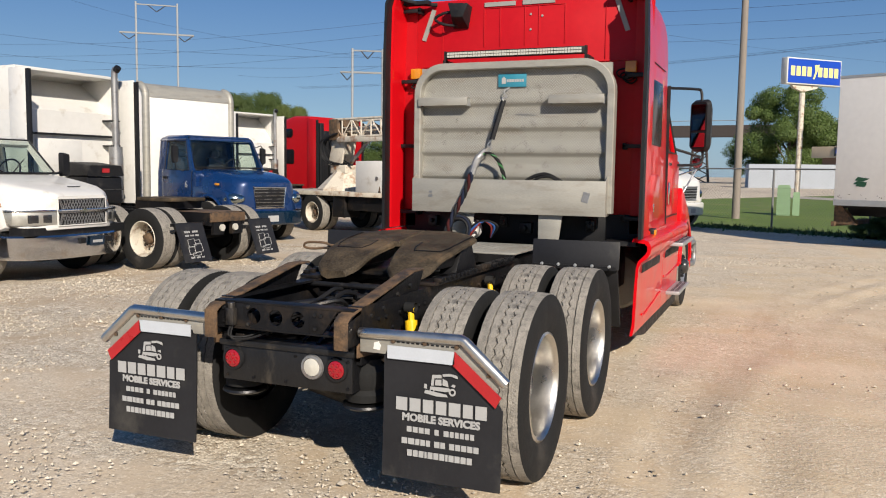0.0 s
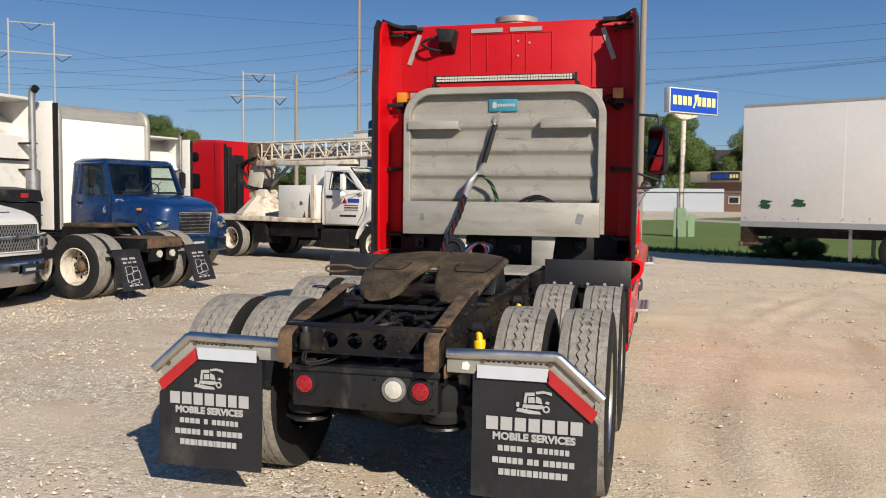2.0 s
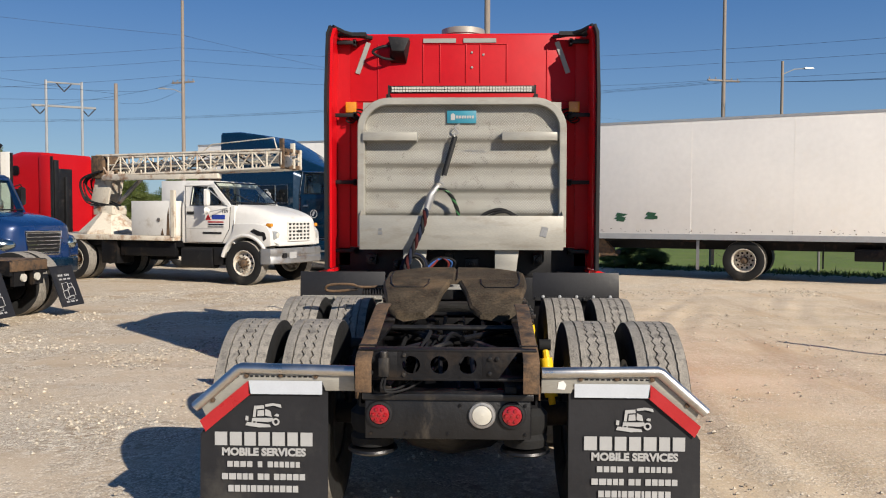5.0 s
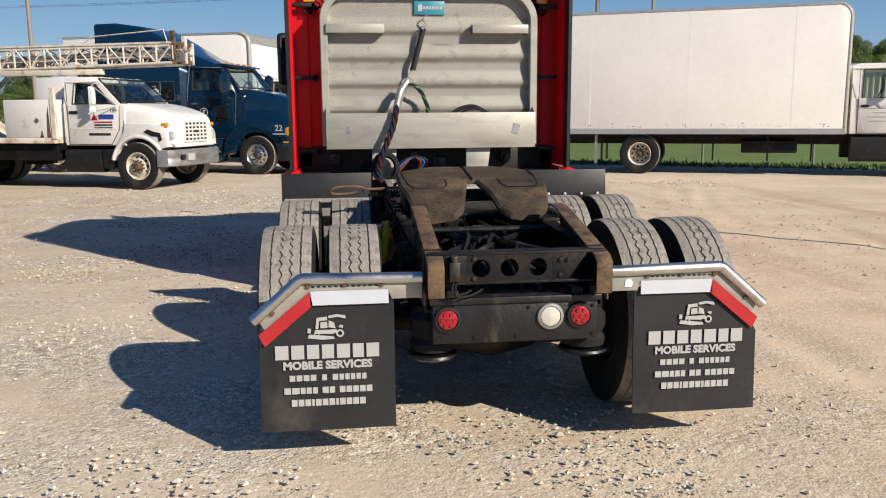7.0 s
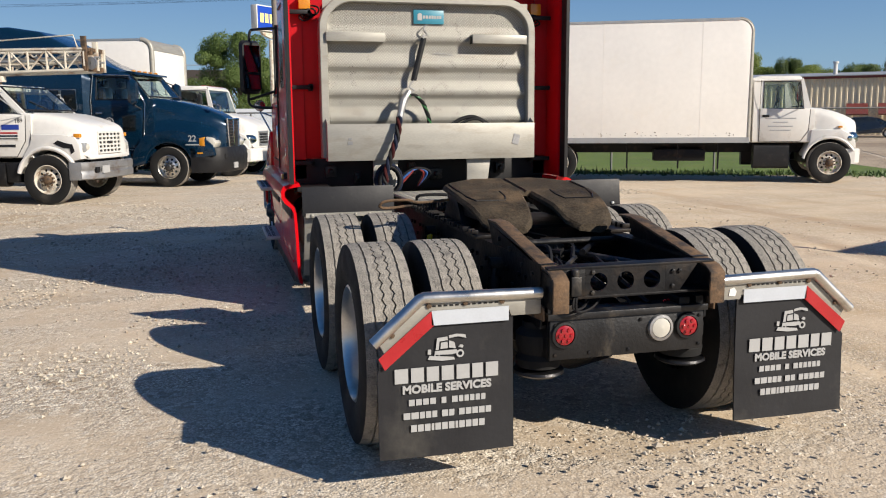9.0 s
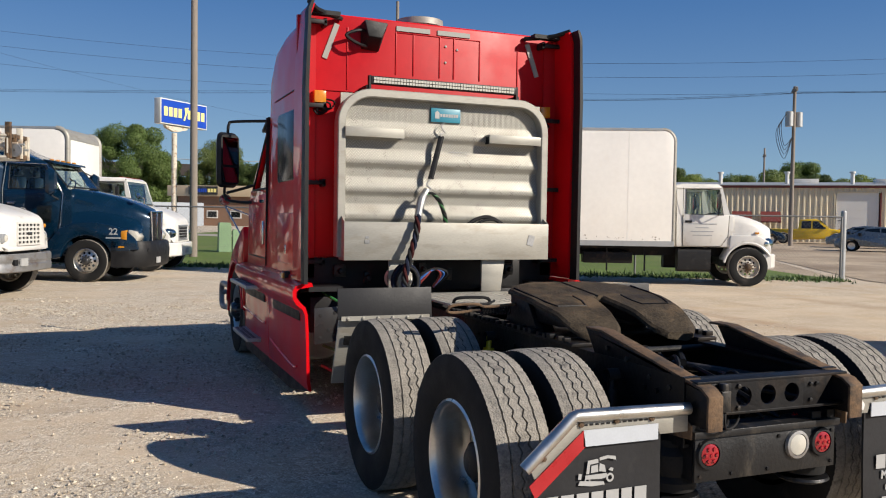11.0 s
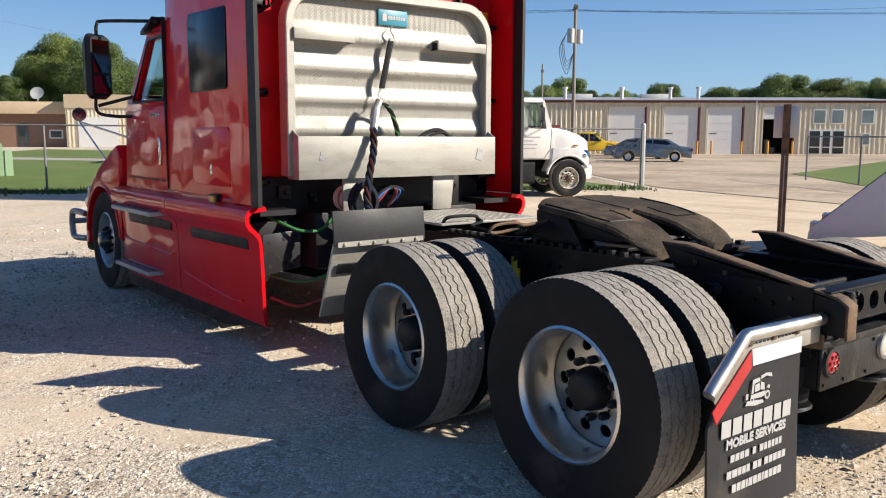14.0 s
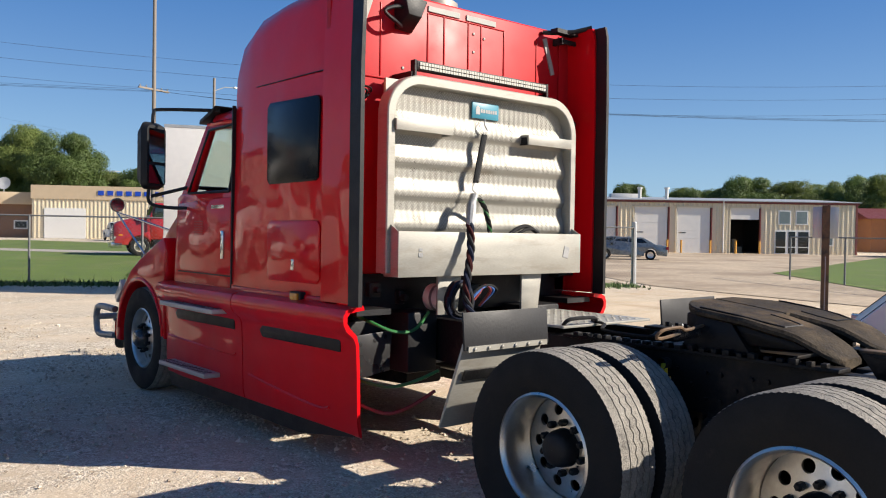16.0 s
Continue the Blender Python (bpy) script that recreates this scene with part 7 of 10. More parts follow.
        part("mirror_glass", Shape().box(-0.062, 0.062, -0.036, -0.03, -0.17, 0.17), CHROME, mr)
        for arm in ([(0, 0, 0.2), (-sx * 0.05, 0.02, 0.26), (-sx * 0.24, 0.02, 0.24)], [(0, 0, 0.22), (-sx * 0.22, 0.42, -0.20)], [(0, 0, -0.2), (0, 0, -0.34), (-sx * 0.20, 0.44, -0.24)]):
            part("mirror_arm", Shape().tube(arm, 0.012, 6), GALV, mr)
        part("fuel_tank", Shape().loft([ring(-1.86, 0.14, 0.14, 0.36, 0.86, 0.08, r0=0.08), ring(-0.95, 0.14, 0.14, 0.36, 0.86, 0.08, r0=0.08)]), BLACK, t, "black step tank", at=pose(sx * 0.86, 0, 0))
        part("tank_step", Shape().box(*sorted((sx * 0.72, sx * 0.98)), -0.93, -0.62, 0.45, 0.86), BLACK, t, bevel=0.02)
        wheel(t, sx * 0.95, 0, wr, "steer_steel", scale=wr / 0.515)
    part("torn_fender_edge", Shape().prism([(0.16, 1.24), (0.26, 1.30), (0.40, 1.25), (0.56, 1.22), (0.60, 1.08), (0.52, 1.02), (0.50, 1.14), (0.36, 1.15)], "x", 1.028, 1.040), BLACK, t, "black patch on a torn fender edge")
    g = part("grille", Shape().box(-0.46, 0.46, 0.775, 0.800, 1.03, 1.45), BLACK, t, "white chequered grille", 0.01)
    for k in range(7):
        x = -0.46 + 0.92 * k / 6
        part("grille_post", Shape().box(x - 0.018, x + 0.018, 0.79, 0.82, 1.02, 1.46), WHITE, g)
    for k in range(6):
        z = 1.03 + 0.42 * k / 5
        part("grille_bar", Shape().box(-0.47, 0.47, 0.795, 0.825, z - 0.018, z + 0.018), WHITE, g)
    part("grille_emblem", Shape().box(-0.09, 0.09, 0.82, 0.834, 1.21, 1.27), CHARCOAL, g, bevel=0.01)
    part("nose_lip", Shape().box(-0.80, 0.80, 0.66, 0.80, 0.90, 1.0), WHITE, t, bevel=0.03)
    bp = part("bumper", Shape().loft([[(x, y + dy, z) for dy, z in ((0.0, 0.50), (0.03, 0.52), (0.035, 0.64), (0.02, 0.66), (0.02, 0.70), (0.035, 0.72), (0.03, 0.84), (0.0, 0.86), (-0.03, 0.86), (-0.03, 0.50))] for x, y in ((-1.10, 0.52), (-1.06, 0.70), (-0.85, 0.84), (-0.4, 0.90), (0.4, 0.90), (0.85, 0.84), (1.06, 0.70), (1.10, 0.52))]), STEEL, t, "worn steel front bumper")
    part("number_plate", Shape().box(0.32, 0.60, 0.915, 0.945, 0.62, 0.77), PRINT, bp, "plain white number plate")
    part("tow_slot", Shape().box(0.66, 0.80, 0.86, 0.915, 0.64, 0.75), BLACK, bp)
    part("axle", Shape().box(-0.9, 0.9, -0.06, 0.06, wr - 0.08, wr + 0.04), FRAME, t)
    part("engine_bay", Shape().box(-0.62, 0.62, -0.6, 0.70, 0.55, 1.2), BLACK, t)


def crane_truck():
    """White service truck with a flat bed, bins and a lattice boom laid over the cab."""
    h = -21.0
    t = thing("crane_truck", heading(-5.19 - 1.12 * math.sin(radians(h)), 14.77 + 1.12 * math.cos(radians(h)), h), "white flatbed service truck with a lattice boom laid over the cab", "truck")
    crane_nose(t)
    frame_rails(t, -7.0)
    rear_axle(t, -5.1)
    bed = part("flat_bed", Shape().box(-1.2, 1.2, -7.2, -1.92, 1.0, 1.12), CREAM, t, "cream steel flat bed", 0.01)
    part("bed_underside", Shape().box(-1.0, 1.0, -7.1, -1.8, 0.85, 1.0), FRAME, bed)
    for sx in (-1, 1):
        part("outrigger_box", Shape().box(*sorted((sx * 0.55, sx * 1.12)), -4.25, -3.75, 0.42, 0.98).box(*sorted((sx * 0.50, sx * 1.05)), -3.7, -2.0, 0.62, 0.98), FRAME, bed, "dark outrigger and tank under the bed", 0.02)
    part("tool_bin", Shape().box(0.75, 1.2, -3.2, -1.92, 1.12, 1.95), WHITE, t, "white side tool bin with rust streaks", 0.015)
    part("rust_streak", Shape().prism([(-2.12, 1.13), (-2.02, 1.13), (-2.05, 1.80), (-2.09, 1.62)], "x", 1.2005, 1.204).prism([(-2.3, 1.13), (-2.2, 1.13), (-2.24, 1.30)], "x", 1.2005, 1.204), RUST, t, "rust streak")
    part("tool_bin", Shape().box(-1.2, -0.75, -3.2, -1.92, 1.12, 1.95), WHITE, t, "white side tool bin", 0.015)
    part("bin_latch", Shape().lathe([(1.20, 0.05), (1.215, 0.05), (1.215, 0.001)], 12, "x", Matrix.Translation((0, -2.35, 1.5))), STEEL, t)
    part("bin_post", Shape().box(1.14, 1.22, -1.98, -1.88, 1.1, 2.2), CREAM, t)
    part("bin_cabinet", Shape().box(-0.5, 0.6, -2.8, -1.9, 1.12, 2.45), WHITE, t, "white cabinet behind the cab", 0.015)
    part("mud_flap", Shape().box(0.7, 1.15, -5.75, -5.72, 0.35, 0.9), FLAP, t)
    # turret
    part("turret_base", Shape().lathe([(1.12, 0.80), (1.16, 0.80), (1.66, 0.30), (1.70, 0.30), (1.70, 0.001)], 8, "z"), CREAM, t, "faceted cream turret base", at=pose(0.1, -4.95, 0), smooth=0)
    part("turret", Shape().box(-0.25, 0.25, -0.35, 0.3, 1.62, 1.85).prism([(-0.5, 1.85), (0.1, 1.85), (0.3, 2.75), (-0.25, 2.75)], "x", -0.22, -0.16).prism([(-0.5, 1.85), (0.1, 1.85), (0.3, 2.75), (-0.25, 2.75)], "x", 0.16, 0.22), CREAM, t, "cream steel slewing turret", 0.01, at=pose(0.1, -4.95, 0))
    part("lift_cylinder", Shape().tube([(0.1, -4.75, 1.85), (0.1, -3.7, 2.72)], 0.05, 12).tube([(0.1, -4.1, 2.4), (0.1, -3.4, 2.85)], 0.05, 10), STEEL, t)
    # lattice boom: chords, struts and diagonals, sloping slightly up to the front
    b0, b1 = -5.1, 0.60
    def chord(u, x, top):
        zlow = 2.62 + 0.10 * u
        return (x, b0 + (b1 - b0) * u, zlow + (0.52 - 0.10 * u if top else 0))
    base = part("boom", Shape().tube([chord(0, -0.02, False), chord(1, -0.02, False)], 0.04, 6), CREAM, t, "rust-stained white lattice boom")
    for x in (-0.30, 0.42):
        for top in (False, True):
            part("chord", Shape().tube([chord(0, x, top), chord(1, x, top)], 0.035, 6), CREAM, base)
        n = 14
        for k in range(n + 1):
            part("strut", Shape().tube([chord(k / n, x, False), chord(k / n, x, True)], 0.022, 6), CREAM, base)
            if k < n:
                part("diagonal", Shape().tube([chord(k / n, x, k % 2 == 0), chord((k + 1) / n, x, k % 2 == 1)], 0.018, 6), CREAM, base)
    for k in range(6):
        part("inner_section", Shape().tube([(-0.18 + 0.09 * k, b0 + 0.2, 2.80 + 0.05 * (k % 3)), (-0.18 + 0.09 * k, b1 + 0.12, 2.90 + 0.05 * (k % 3))], 0.022, 6), CREAM if k % 2 else GALV, base)
    head = part("boom_head", Shape().box(-0.35, 0.45, b1 - 0.02, b1 + 0.03, 2.70, 2.80).box(-0.35, 0.45, b1 - 0.02, b1 + 0.03, 3.10, 3.18), RUST, base, "rusty open boom head", 0.008)
    for x, z0, z1 in ((-0.33, 2.70, 3.18), (-0.05, 2.72, 3.32), (0.18, 2.72, 3.18), (0.40, 2.70, 3.40)):
        part("head_post", Shape().box(x - 0.03, x + 0.03, b1 - 0.05, b1 + 0.06, z0, z1), RUST if x > 0 else CREAM, head, bevel=0.006)
    part("head_sheave", Shape().lathe([(-0.03, 0.02), (-0.03, 0.13), (0.03, 0.13), (0.03, 0.02)], 16, "x", Matrix.Translation((0.30, b1 + 0.08, 2.86))), STEEL, head)
    for x in (-0.18, 0.30):
        for k in range(12):
            u0, u1 = 0.04 + k * 0.08, 0.04 + (k + 1) * 0.08
            part("inner_strut", Shape().tube([(x, b0 + (b1 - b0) * u0, 2.74 + 0.1 * u0 + 0.26 * (k % 2)), (x, b0 + (b1 - b0) * u1, 2.74 + 0.1 * u1 + 0.26 * ((k + 1) % 2))], 0.02, 5), CREAM if k % 3 else RUST, base)
    part("boom_beam", Shape().box(0.30, 0.46, b0 + 0.2, -1.2, 2.50, 2.62), CREAM, base, "white box beam under the boom", 0.01)
    part("boom_foot", Shape().box(-0.36, 0.46, b0 - 0.15, b0 + 0.25, 2.56, 3.15), RUST, base, "rusty boom foot", 0.02)
    rng = random.Random(2)
    for k in range(7):
        x = rng.uniform(0.1, 0.5)
        part("hydraulic_hose", Shape().tube(curve_points([(x, b0 + rng.uniform(0, 0.3), 2.75), (x + 0.1, b0 - 0.35 - 0.1 * rng.random(), 2.5), (x, b0 - 0.25, 2.0 + rng.uniform(-0.1, 0.2)), (0.2, -4.5, 1.85)], 6), 0.02, 6), CABLE, base)
    part("grab_rail", Shape().tube([chord(0.60, 0.42, True), (0.42, -1.4, 3.32), (0.42, 0.4, 3.42), chord(0.98, 0.42, True)], 0.016, 6), CREAM, base)
    part("boom_rest", Shape().box(-0.3, 0.4, -1.85, -1.7, 2.4, 2.68), RUST, t)
    # door emblem and bars
    part("door_emblem", Shape().prism([(-1.12, 1.50), (-0.96, 1.50), (-1.04, 1.64)], "x", 1.011, 1.018), REFLECT_RED, t)
    part("door_print", Shape().box(1.011, 1.018, -0.93, -0.56, 1.52, 1.62), BLUE_PRINT, t)
    part("door_print", Shape().box(1.011, 1.018, -1.05, -0.60, 1.44, 1.47), REFLECT_RED, t)
    part("door_print", Shape().box(1.011, 1.018, -1.05, -0.60, 1.38, 1.41), NAVY, t)
    part("door_print", Shape().box(1.011, 1.018, -1.2, -0.66, 1.17, 1.22), CHARCOAL, t)
    part("door_print", Shape().box(1.011, 1.018, -1.05, -0.60, 1.33, 1.35), CHARCOAL, t)
    lettering("189", 0.12, CHARCOAL, t, pose(1.013, -0.56, 1.66, 0, 0, 90), depth=0.002)


def blue_tractor():
    """Dark blue sleeper tractor with a sloping hood, swept fenders and a deep dark bumper."""
    h = -20.5
    t = thing("sleeper_tractor", heading(-3.05 - 1.15 * math.sin(radians(h)), 18.95 + 1.15 * math.cos(radians(h)), h), "dark blue aerodynamic sleeper tractor with polished wheels", "truck")
    hw, wr = 1.06, 0.51
    cab_shell(t, NAVY, hw, 0.97, 0.62, -2.10, -1.96, -1.02, 2.93, -0.46, 2.27, "door window")
    vis = part("sun_visor", Shape().prism([(-1.15, 2.97), (-0.84, 2.92), (-0.82, 2.86), (-1.0, 2.90)], "x", -0.95, 0.95), NAVY, t, bevel=0.008)
    for k in range(5):
        part("roof_marker", Shape().box(-0.66 + 0.33 * k - 0.05, -0.66 + 0.33 * k + 0.05, -1.06, -0.98, 2.945, 2.985), LAMP_AMBER, vis, bevel=0.008)
    hood = Shape().loft([ring(-0.50, 0.98, 0.93, 1.05, 2.27, 0.24, 6), ring(0.0, 0.92, 0.85, 1.05, 2.20, 0.30, 6), ring(0.55, 0.83, 0.74, 1.0, 2.07, 0.34, 6), ring(0.95, 0.73, 0.62, 0.95, 1.92, 0.32, 6), ring(1.18, 0.62, 0.52, 0.95, 1.80, 0.26, 6), ring(1.30, 0.52, 0.43, 0.95, 1.68, 0.16, 6)])
    hd = part("hood", hood, NAVY, t, "dark blue sloping hood")
    part("hood_gap", Shape().tube([(1.0, -0.50, 1.10), (0.985, -0.50, 1.85), (0.94, -0.50, 2.10), (0.82, -0.50, 2.26)], 0.010, 5), CHROME, hd)
    part("hood_mirror", Shape().tube([(0.40, 1.15, 1.92), (0.44, 1.16, 2.05), (0.52, 1.10, 2.10)], 0.014, 6).lathe([(-0.02, 0.001), (-0.02, 0.07), (0.02, 0.08), (0.05, 0.001)], 12, "y", Matrix.Translation((0.62, 1.08, 2.10))), CHROME, hd)
    for sx in (-1, 1):
        poly = [(-1.02, 0.50), (-0.90, 0.95), (-0.66, 1.28), (-0.30, 1.43), (0.15, 1.46), (0.55, 1.40), (0.95, 1.26), (1.18, 1.06), (1.24, 0.80), (0.62, 0.72)] + arch(0, wr, 0.62, 12, 22, 172)
        fe = part("fender", Shape().prism(poly, "x", *sorted((sx * 0.66, sx * 1.17))), NAVY, t, "swept blue fender", 0.09)
        part("fender_shoulder", Shape().loft([[(sx * x, y, z) for x, z in ((0.62, 1.20), (1.05, 1.36 - d), (0.98, 1.56 - d), (0.86, 1.72 - d), (0.62, 1.80 - d))] for y, d in ((-0.48, -0.06), (0.1, 0.0), (0.6, 0.12), (1.05, 0.28), (1.2, 0.42))]), NAVY, fe, smooth=60)
        part("wheel_well", Shape().loft([[(sx * x, y, z) for y, z in arch(0, wr, 0.64, 12)] for x in (0.5, 1.10)], cap=False), BLACK, fe)
        lp = part("headlight", Shape().prism([(1.0, 1.02), (1.20, 1.0), (1.25, 1.12), (1.16, 1.24), (1.0, 1.28)], "x", *sorted((sx * 0.70, sx * 1.12))), LAMP_CLEAR, t, "clear corner headlight", 0.02)
        part("indicator", Shape().prism([(0.84, 1.05), (0.98, 1.03), (0.98, 1.27), (0.84, 1.24)], "x", *sorted((sx * 1.08, sx * 1.182))), LAMP_AMBER, lp, "amber indicator", 0.012)
        d = part("door", Shape().prism([(-1.98, 1.0), (-0.92, 1.0), (-0.72, 1.22), (-0.60, 2.20), (-1.98, 2.20)], "x", *sorted((sx * 1.04, sx * 1.075))), NAVY, t, bevel=0.008)
        part("lower_window", Shape().prism([(-1.20, 1.42), (-0.86, 1.42), (-0.84, 1.84), (-1.20, 1.84)], "x", *sorted((sx * 1.06, sx * 1.079))), GLASS, d, "small lower door window", 0.004)
        part("door_trim", Shape().tube([(sx * 1.078, -2.02, 0.95), (sx * 1.078, -0.90, 0.95), (sx * 1.078, -0.66, 1.2), (sx * 1.072, -0.58, 2.12), (sx * 1.03, -0.98, 2.84), (sx * 1.02, -1.94, 2.87), (sx * 1.07, -2.02, 2.2), (sx * 1.078, -2.02, 0.95)], 0.013, 6), CHROME, d, "chrome door edging")
        part("door_handle", Shape().box(*sorted((sx * 1.07, sx * 1.10)), -1.90, -1.72, 1.86, 1.92), CHROME, d, bevel=0.008)
        mr = part("door_mirror", Shape().loft([ring(-0.08, 0.06, 0.06, -0.26, 0.26, 0.05, r0=0.05), ring(0.02, 0.10, 0.10, -0.33, 0.33, 0.09, r0=0.09), ring(0.14, 0.07, 0.07, -0.26, 0.26, 0.06, r0=0.06)]), NAVY, t, "dark blue teardrop door mirror", at=pose(sx * 1.34, -0.78, 2.40))
        for arm in ([(0, 0, 0.25), (-sx * 0.30, -0.12, 0.34)], [(0, 0, -0.30), (-sx * 0.28, 0.10, -0.42)]):
            part("mirror_arm", Shape().tube(arm, 0.018, 6), BLACK, mr)
        part("tank_fairing", Shape().box(*sorted((sx * 0.7, sx * 1.12)), -4.5, -1.02, 0.34, 0.90), NAVY, t, bevel=0.06)
        part("cab_step", Shape().box(*sorted((sx * 0.9, sx * 1.14)), -1.9, -1.1, 0.58, 0.63), STEEL, t, bevel=0.006)
        for a, b in ((-3.25, -2.80), (-2.70, -2.35)):
            w = part("sleeper_window", Shape().prism([(a, 2.0), (b, 2.0), (b, 2.46), (a, 2.46)], "x", *sorted((sx * 1.19, sx * 1.226))), GLASS, t, bevel=0.004)
            part("window_trim", Shape().tube([(sx * 1.226, a - 0.03, 1.97), (sx * 1.226, b + 0.03, 1.97), (sx * 1.226, b + 0.03, 2.49), (sx * 1.226, a - 0.03, 2.49), (sx * 1.226, a - 0.03, 1.97)], 0.014, 6), CHROME, w)
        wheel(t, sx * 1.04, 0, wr, "steer_alloy")
    g = part("grille", Shape().prism([(-0.42, 1.70), (0.42, 1.70), (0.36, 0.98), (-0.36, 0.98)], "y", 1.26, 1.325), BLACK, t, "dark grille with chrome edging", 0.01)
    part("grille_surround", Shape().tube([(-0.43, 1.33, 1.72), (0.43, 1.33, 1.72), (0.37, 1.33, 0.96), (-0.37, 1.33, 0.96), (-0.43, 1.33, 1.72)], 0.030, 8), CHROME, g)
    for k in range(9):
        z = 1.02 + k * 0.078
        part("grille_bar", Shape().box(-0.37, 0.37, 1.32, 1.335, z, z + 0.016), CHARCOAL, g)
    part("grille_post", Shape().box(-0.03, 0.03, 1.325, 1.355, 0.98, 1.72), CHROME, g, bevel=0.008)
    bp = part("bumper", Shape().loft([[(x, y + dy, z) for dy, z in ((-0.03, 0.36), (0.02, 0.42), (0.04, 0.70), (0.02, 0.95), (-0.02, 1.0), (-0.10, 1.0), (-0.10, 0.36))] for x, y in ((-1.17, 0.70), (-1.16, 1.0), (-1.02, 1.27), (-0.75, 1.40), (-0.3, 1.45), (0.3, 1.45), (0.75, 1.40), (1.02, 1.27), (1.16, 1.0), (1.17, 0.70))]), BLACK, t, "deep dark front bumper", smooth=50)
    part("number_plate", Shape().box(0.20, 0.48, 1.47, 1.50, 0.45, 0.60), PRINT, bp, "plain white number plate")
    for sx in (-1, 1):
        part("fog_lamp", Shape().lathe([(0.0, 0.07), (0.02, 0.07), (0.03, 0.001)], 14, "y", pose(sx * 0.80, 1.40, 0.76, 0, 0, -sx * 22)), BLACK, bp)
        part("side_marker", Shape().box(*sorted((sx * 1.15, sx * 1.182)), 0.78, 0.92, 0.84, 0.88), LAMP_AMBER, bp)
    sl = Shape().loft([ring(-2.02, 1.05, 1.0, 0.85, 2.88, 0.2), ring(-2.18, 1.20, 1.15, 0.85, 2.98, 0.22), ring(-2.6, 1.22, 1.18, 0.85, 3.02, 0.2), ring(-4.7, 1.22, 1.18, 0.85, 3.05, 0.12)])
    part("sleeper_body", sl, NAVY, t, "dark blue sleeper body")
    part("roof_fairing", Shape().loft([ring(-1.35, 0.84, 0.78, 2.80, 2.97, 0.06), ring(-2.0, 1.0, 0.92, 2.85, 3.22, 0.2), ring(-2.7, 1.08, 1.0, 2.9, 3.62, 0.25), ring(-3.4, 1.12, 1.04, 2.95, 3.98, 0.25), ring(-4.2, 1.12, 1.06, 2.95, 4.10, 0.2), ring(-4.75, 1.12, 1.08, 2.95, 4.08, 0.1)]), NAVY, t, "dark blue raised roof")
    frame_rails(t, -8.4, z=0.7)
    rear_axle(t, -6.2)
    rear_axle(t, -7.5)
    part("engine_bay", Shape().box(-0.6, 0.6, -0.5, 1.2, 0.5, 1.1), BLACK, t)
    part("axle", Shape().box(-0.9, 0.9, -0.06, 0.06, wr - 0.08, wr + 0.04), FRAME, t)
    lettering("22", 0.22, PRINT, t, pose(1.178, 0.66, 1.16, 0, 0, 90), depth=0.002, bold=0.004)
    part("fender_print", Shape().box(1.17, 1.178, 0.48, 0.86, 1.06, 1.09), GREY_PAINT, t)
    part("door_emblem", Shape().lathe([(1.07, 0.12), (1.080, 0.12), (1.080, 0.10), (1.07, 0.10)], 20, "x", Matrix.Translation((0, -1.55, 1.66))).prism([(-1.60, 1.60), (-1.56, 1.60), (-1.50, 1.72), (-1.58, 1.73)], "x", 1.072, 1.080), PRINT, t)


def white_box_truck():
    h = -20.0
    t = thing("box_truck", heading(-1.52 - 1.12 * math.sin(radians(h)), 22.7 + 1.12 * math.cos(radians(h)), h), "white box truck with red roof markers near the fence", "truck")
    round_nose(t, WHITE, -1.76, 1.0, (-1.60, -0.66, 2.72), (-0.38, 1.92, 0.76, 1.50), (1.0, 1.05, 0.92), 0.51, 0.06, (0.86, 0.44, 0.84, WHITE), (1.08, 0.98, 1.24), (0.50, 0.92, 1.34, 5), hw=1.05)
    cargo_box(t, -8.8, -2.15, 1.0, 4.12, post=0.08)
    frame_rails(t, -8.6)
    rear_axle(t, -5.6)
    for k in range(5):
        part("roof_marker", Shape().box(-0.72 + 0.36 * k - 0.07, -0.72 + 0.36 * k + 0.07, -0.86, -0.74, 2.69, 2.75), LAMP_RED, t)


def blue_box_truck():
    h = -17.0
    t = thing("box_truck", heading(-9.40, 12.65, h), "blue medium box truck with a white cargo box", "truck")
    round_nose(t, BLUE, -2.05, 0.80, (-1.84, -0.98, 2.46), (-0.58, 1.68, 0.88, 1.42), (0.98, 1.02, 0.86), 0.48, 0.0, (0.98, 0.42, 0.74, NAVY), (1.06, 0.92, 1.13), (0.46, 0.82, 1.28, 6), hw=1.04, bright=CHROME)
    for k in range(5):
        part("roof_marker", Shape().box(-0.72 + 0.36 * k - 0.05, -0.72 + 0.36 * k + 0.05, -1.25, -1.13, 2.41, 2.46), BLUE, t)
    cargo_box(t, -9.0, -2.2, 0.85, 3.72)
    frame_rails(t, -8.9, z=0.6)
    rear_axle(t, -5.6, r=0.48)
    lettering("6", 0.22, PRINT, t, pose(1.112, -0.75, 1.25, 0, 0, 90), depth=0.002)


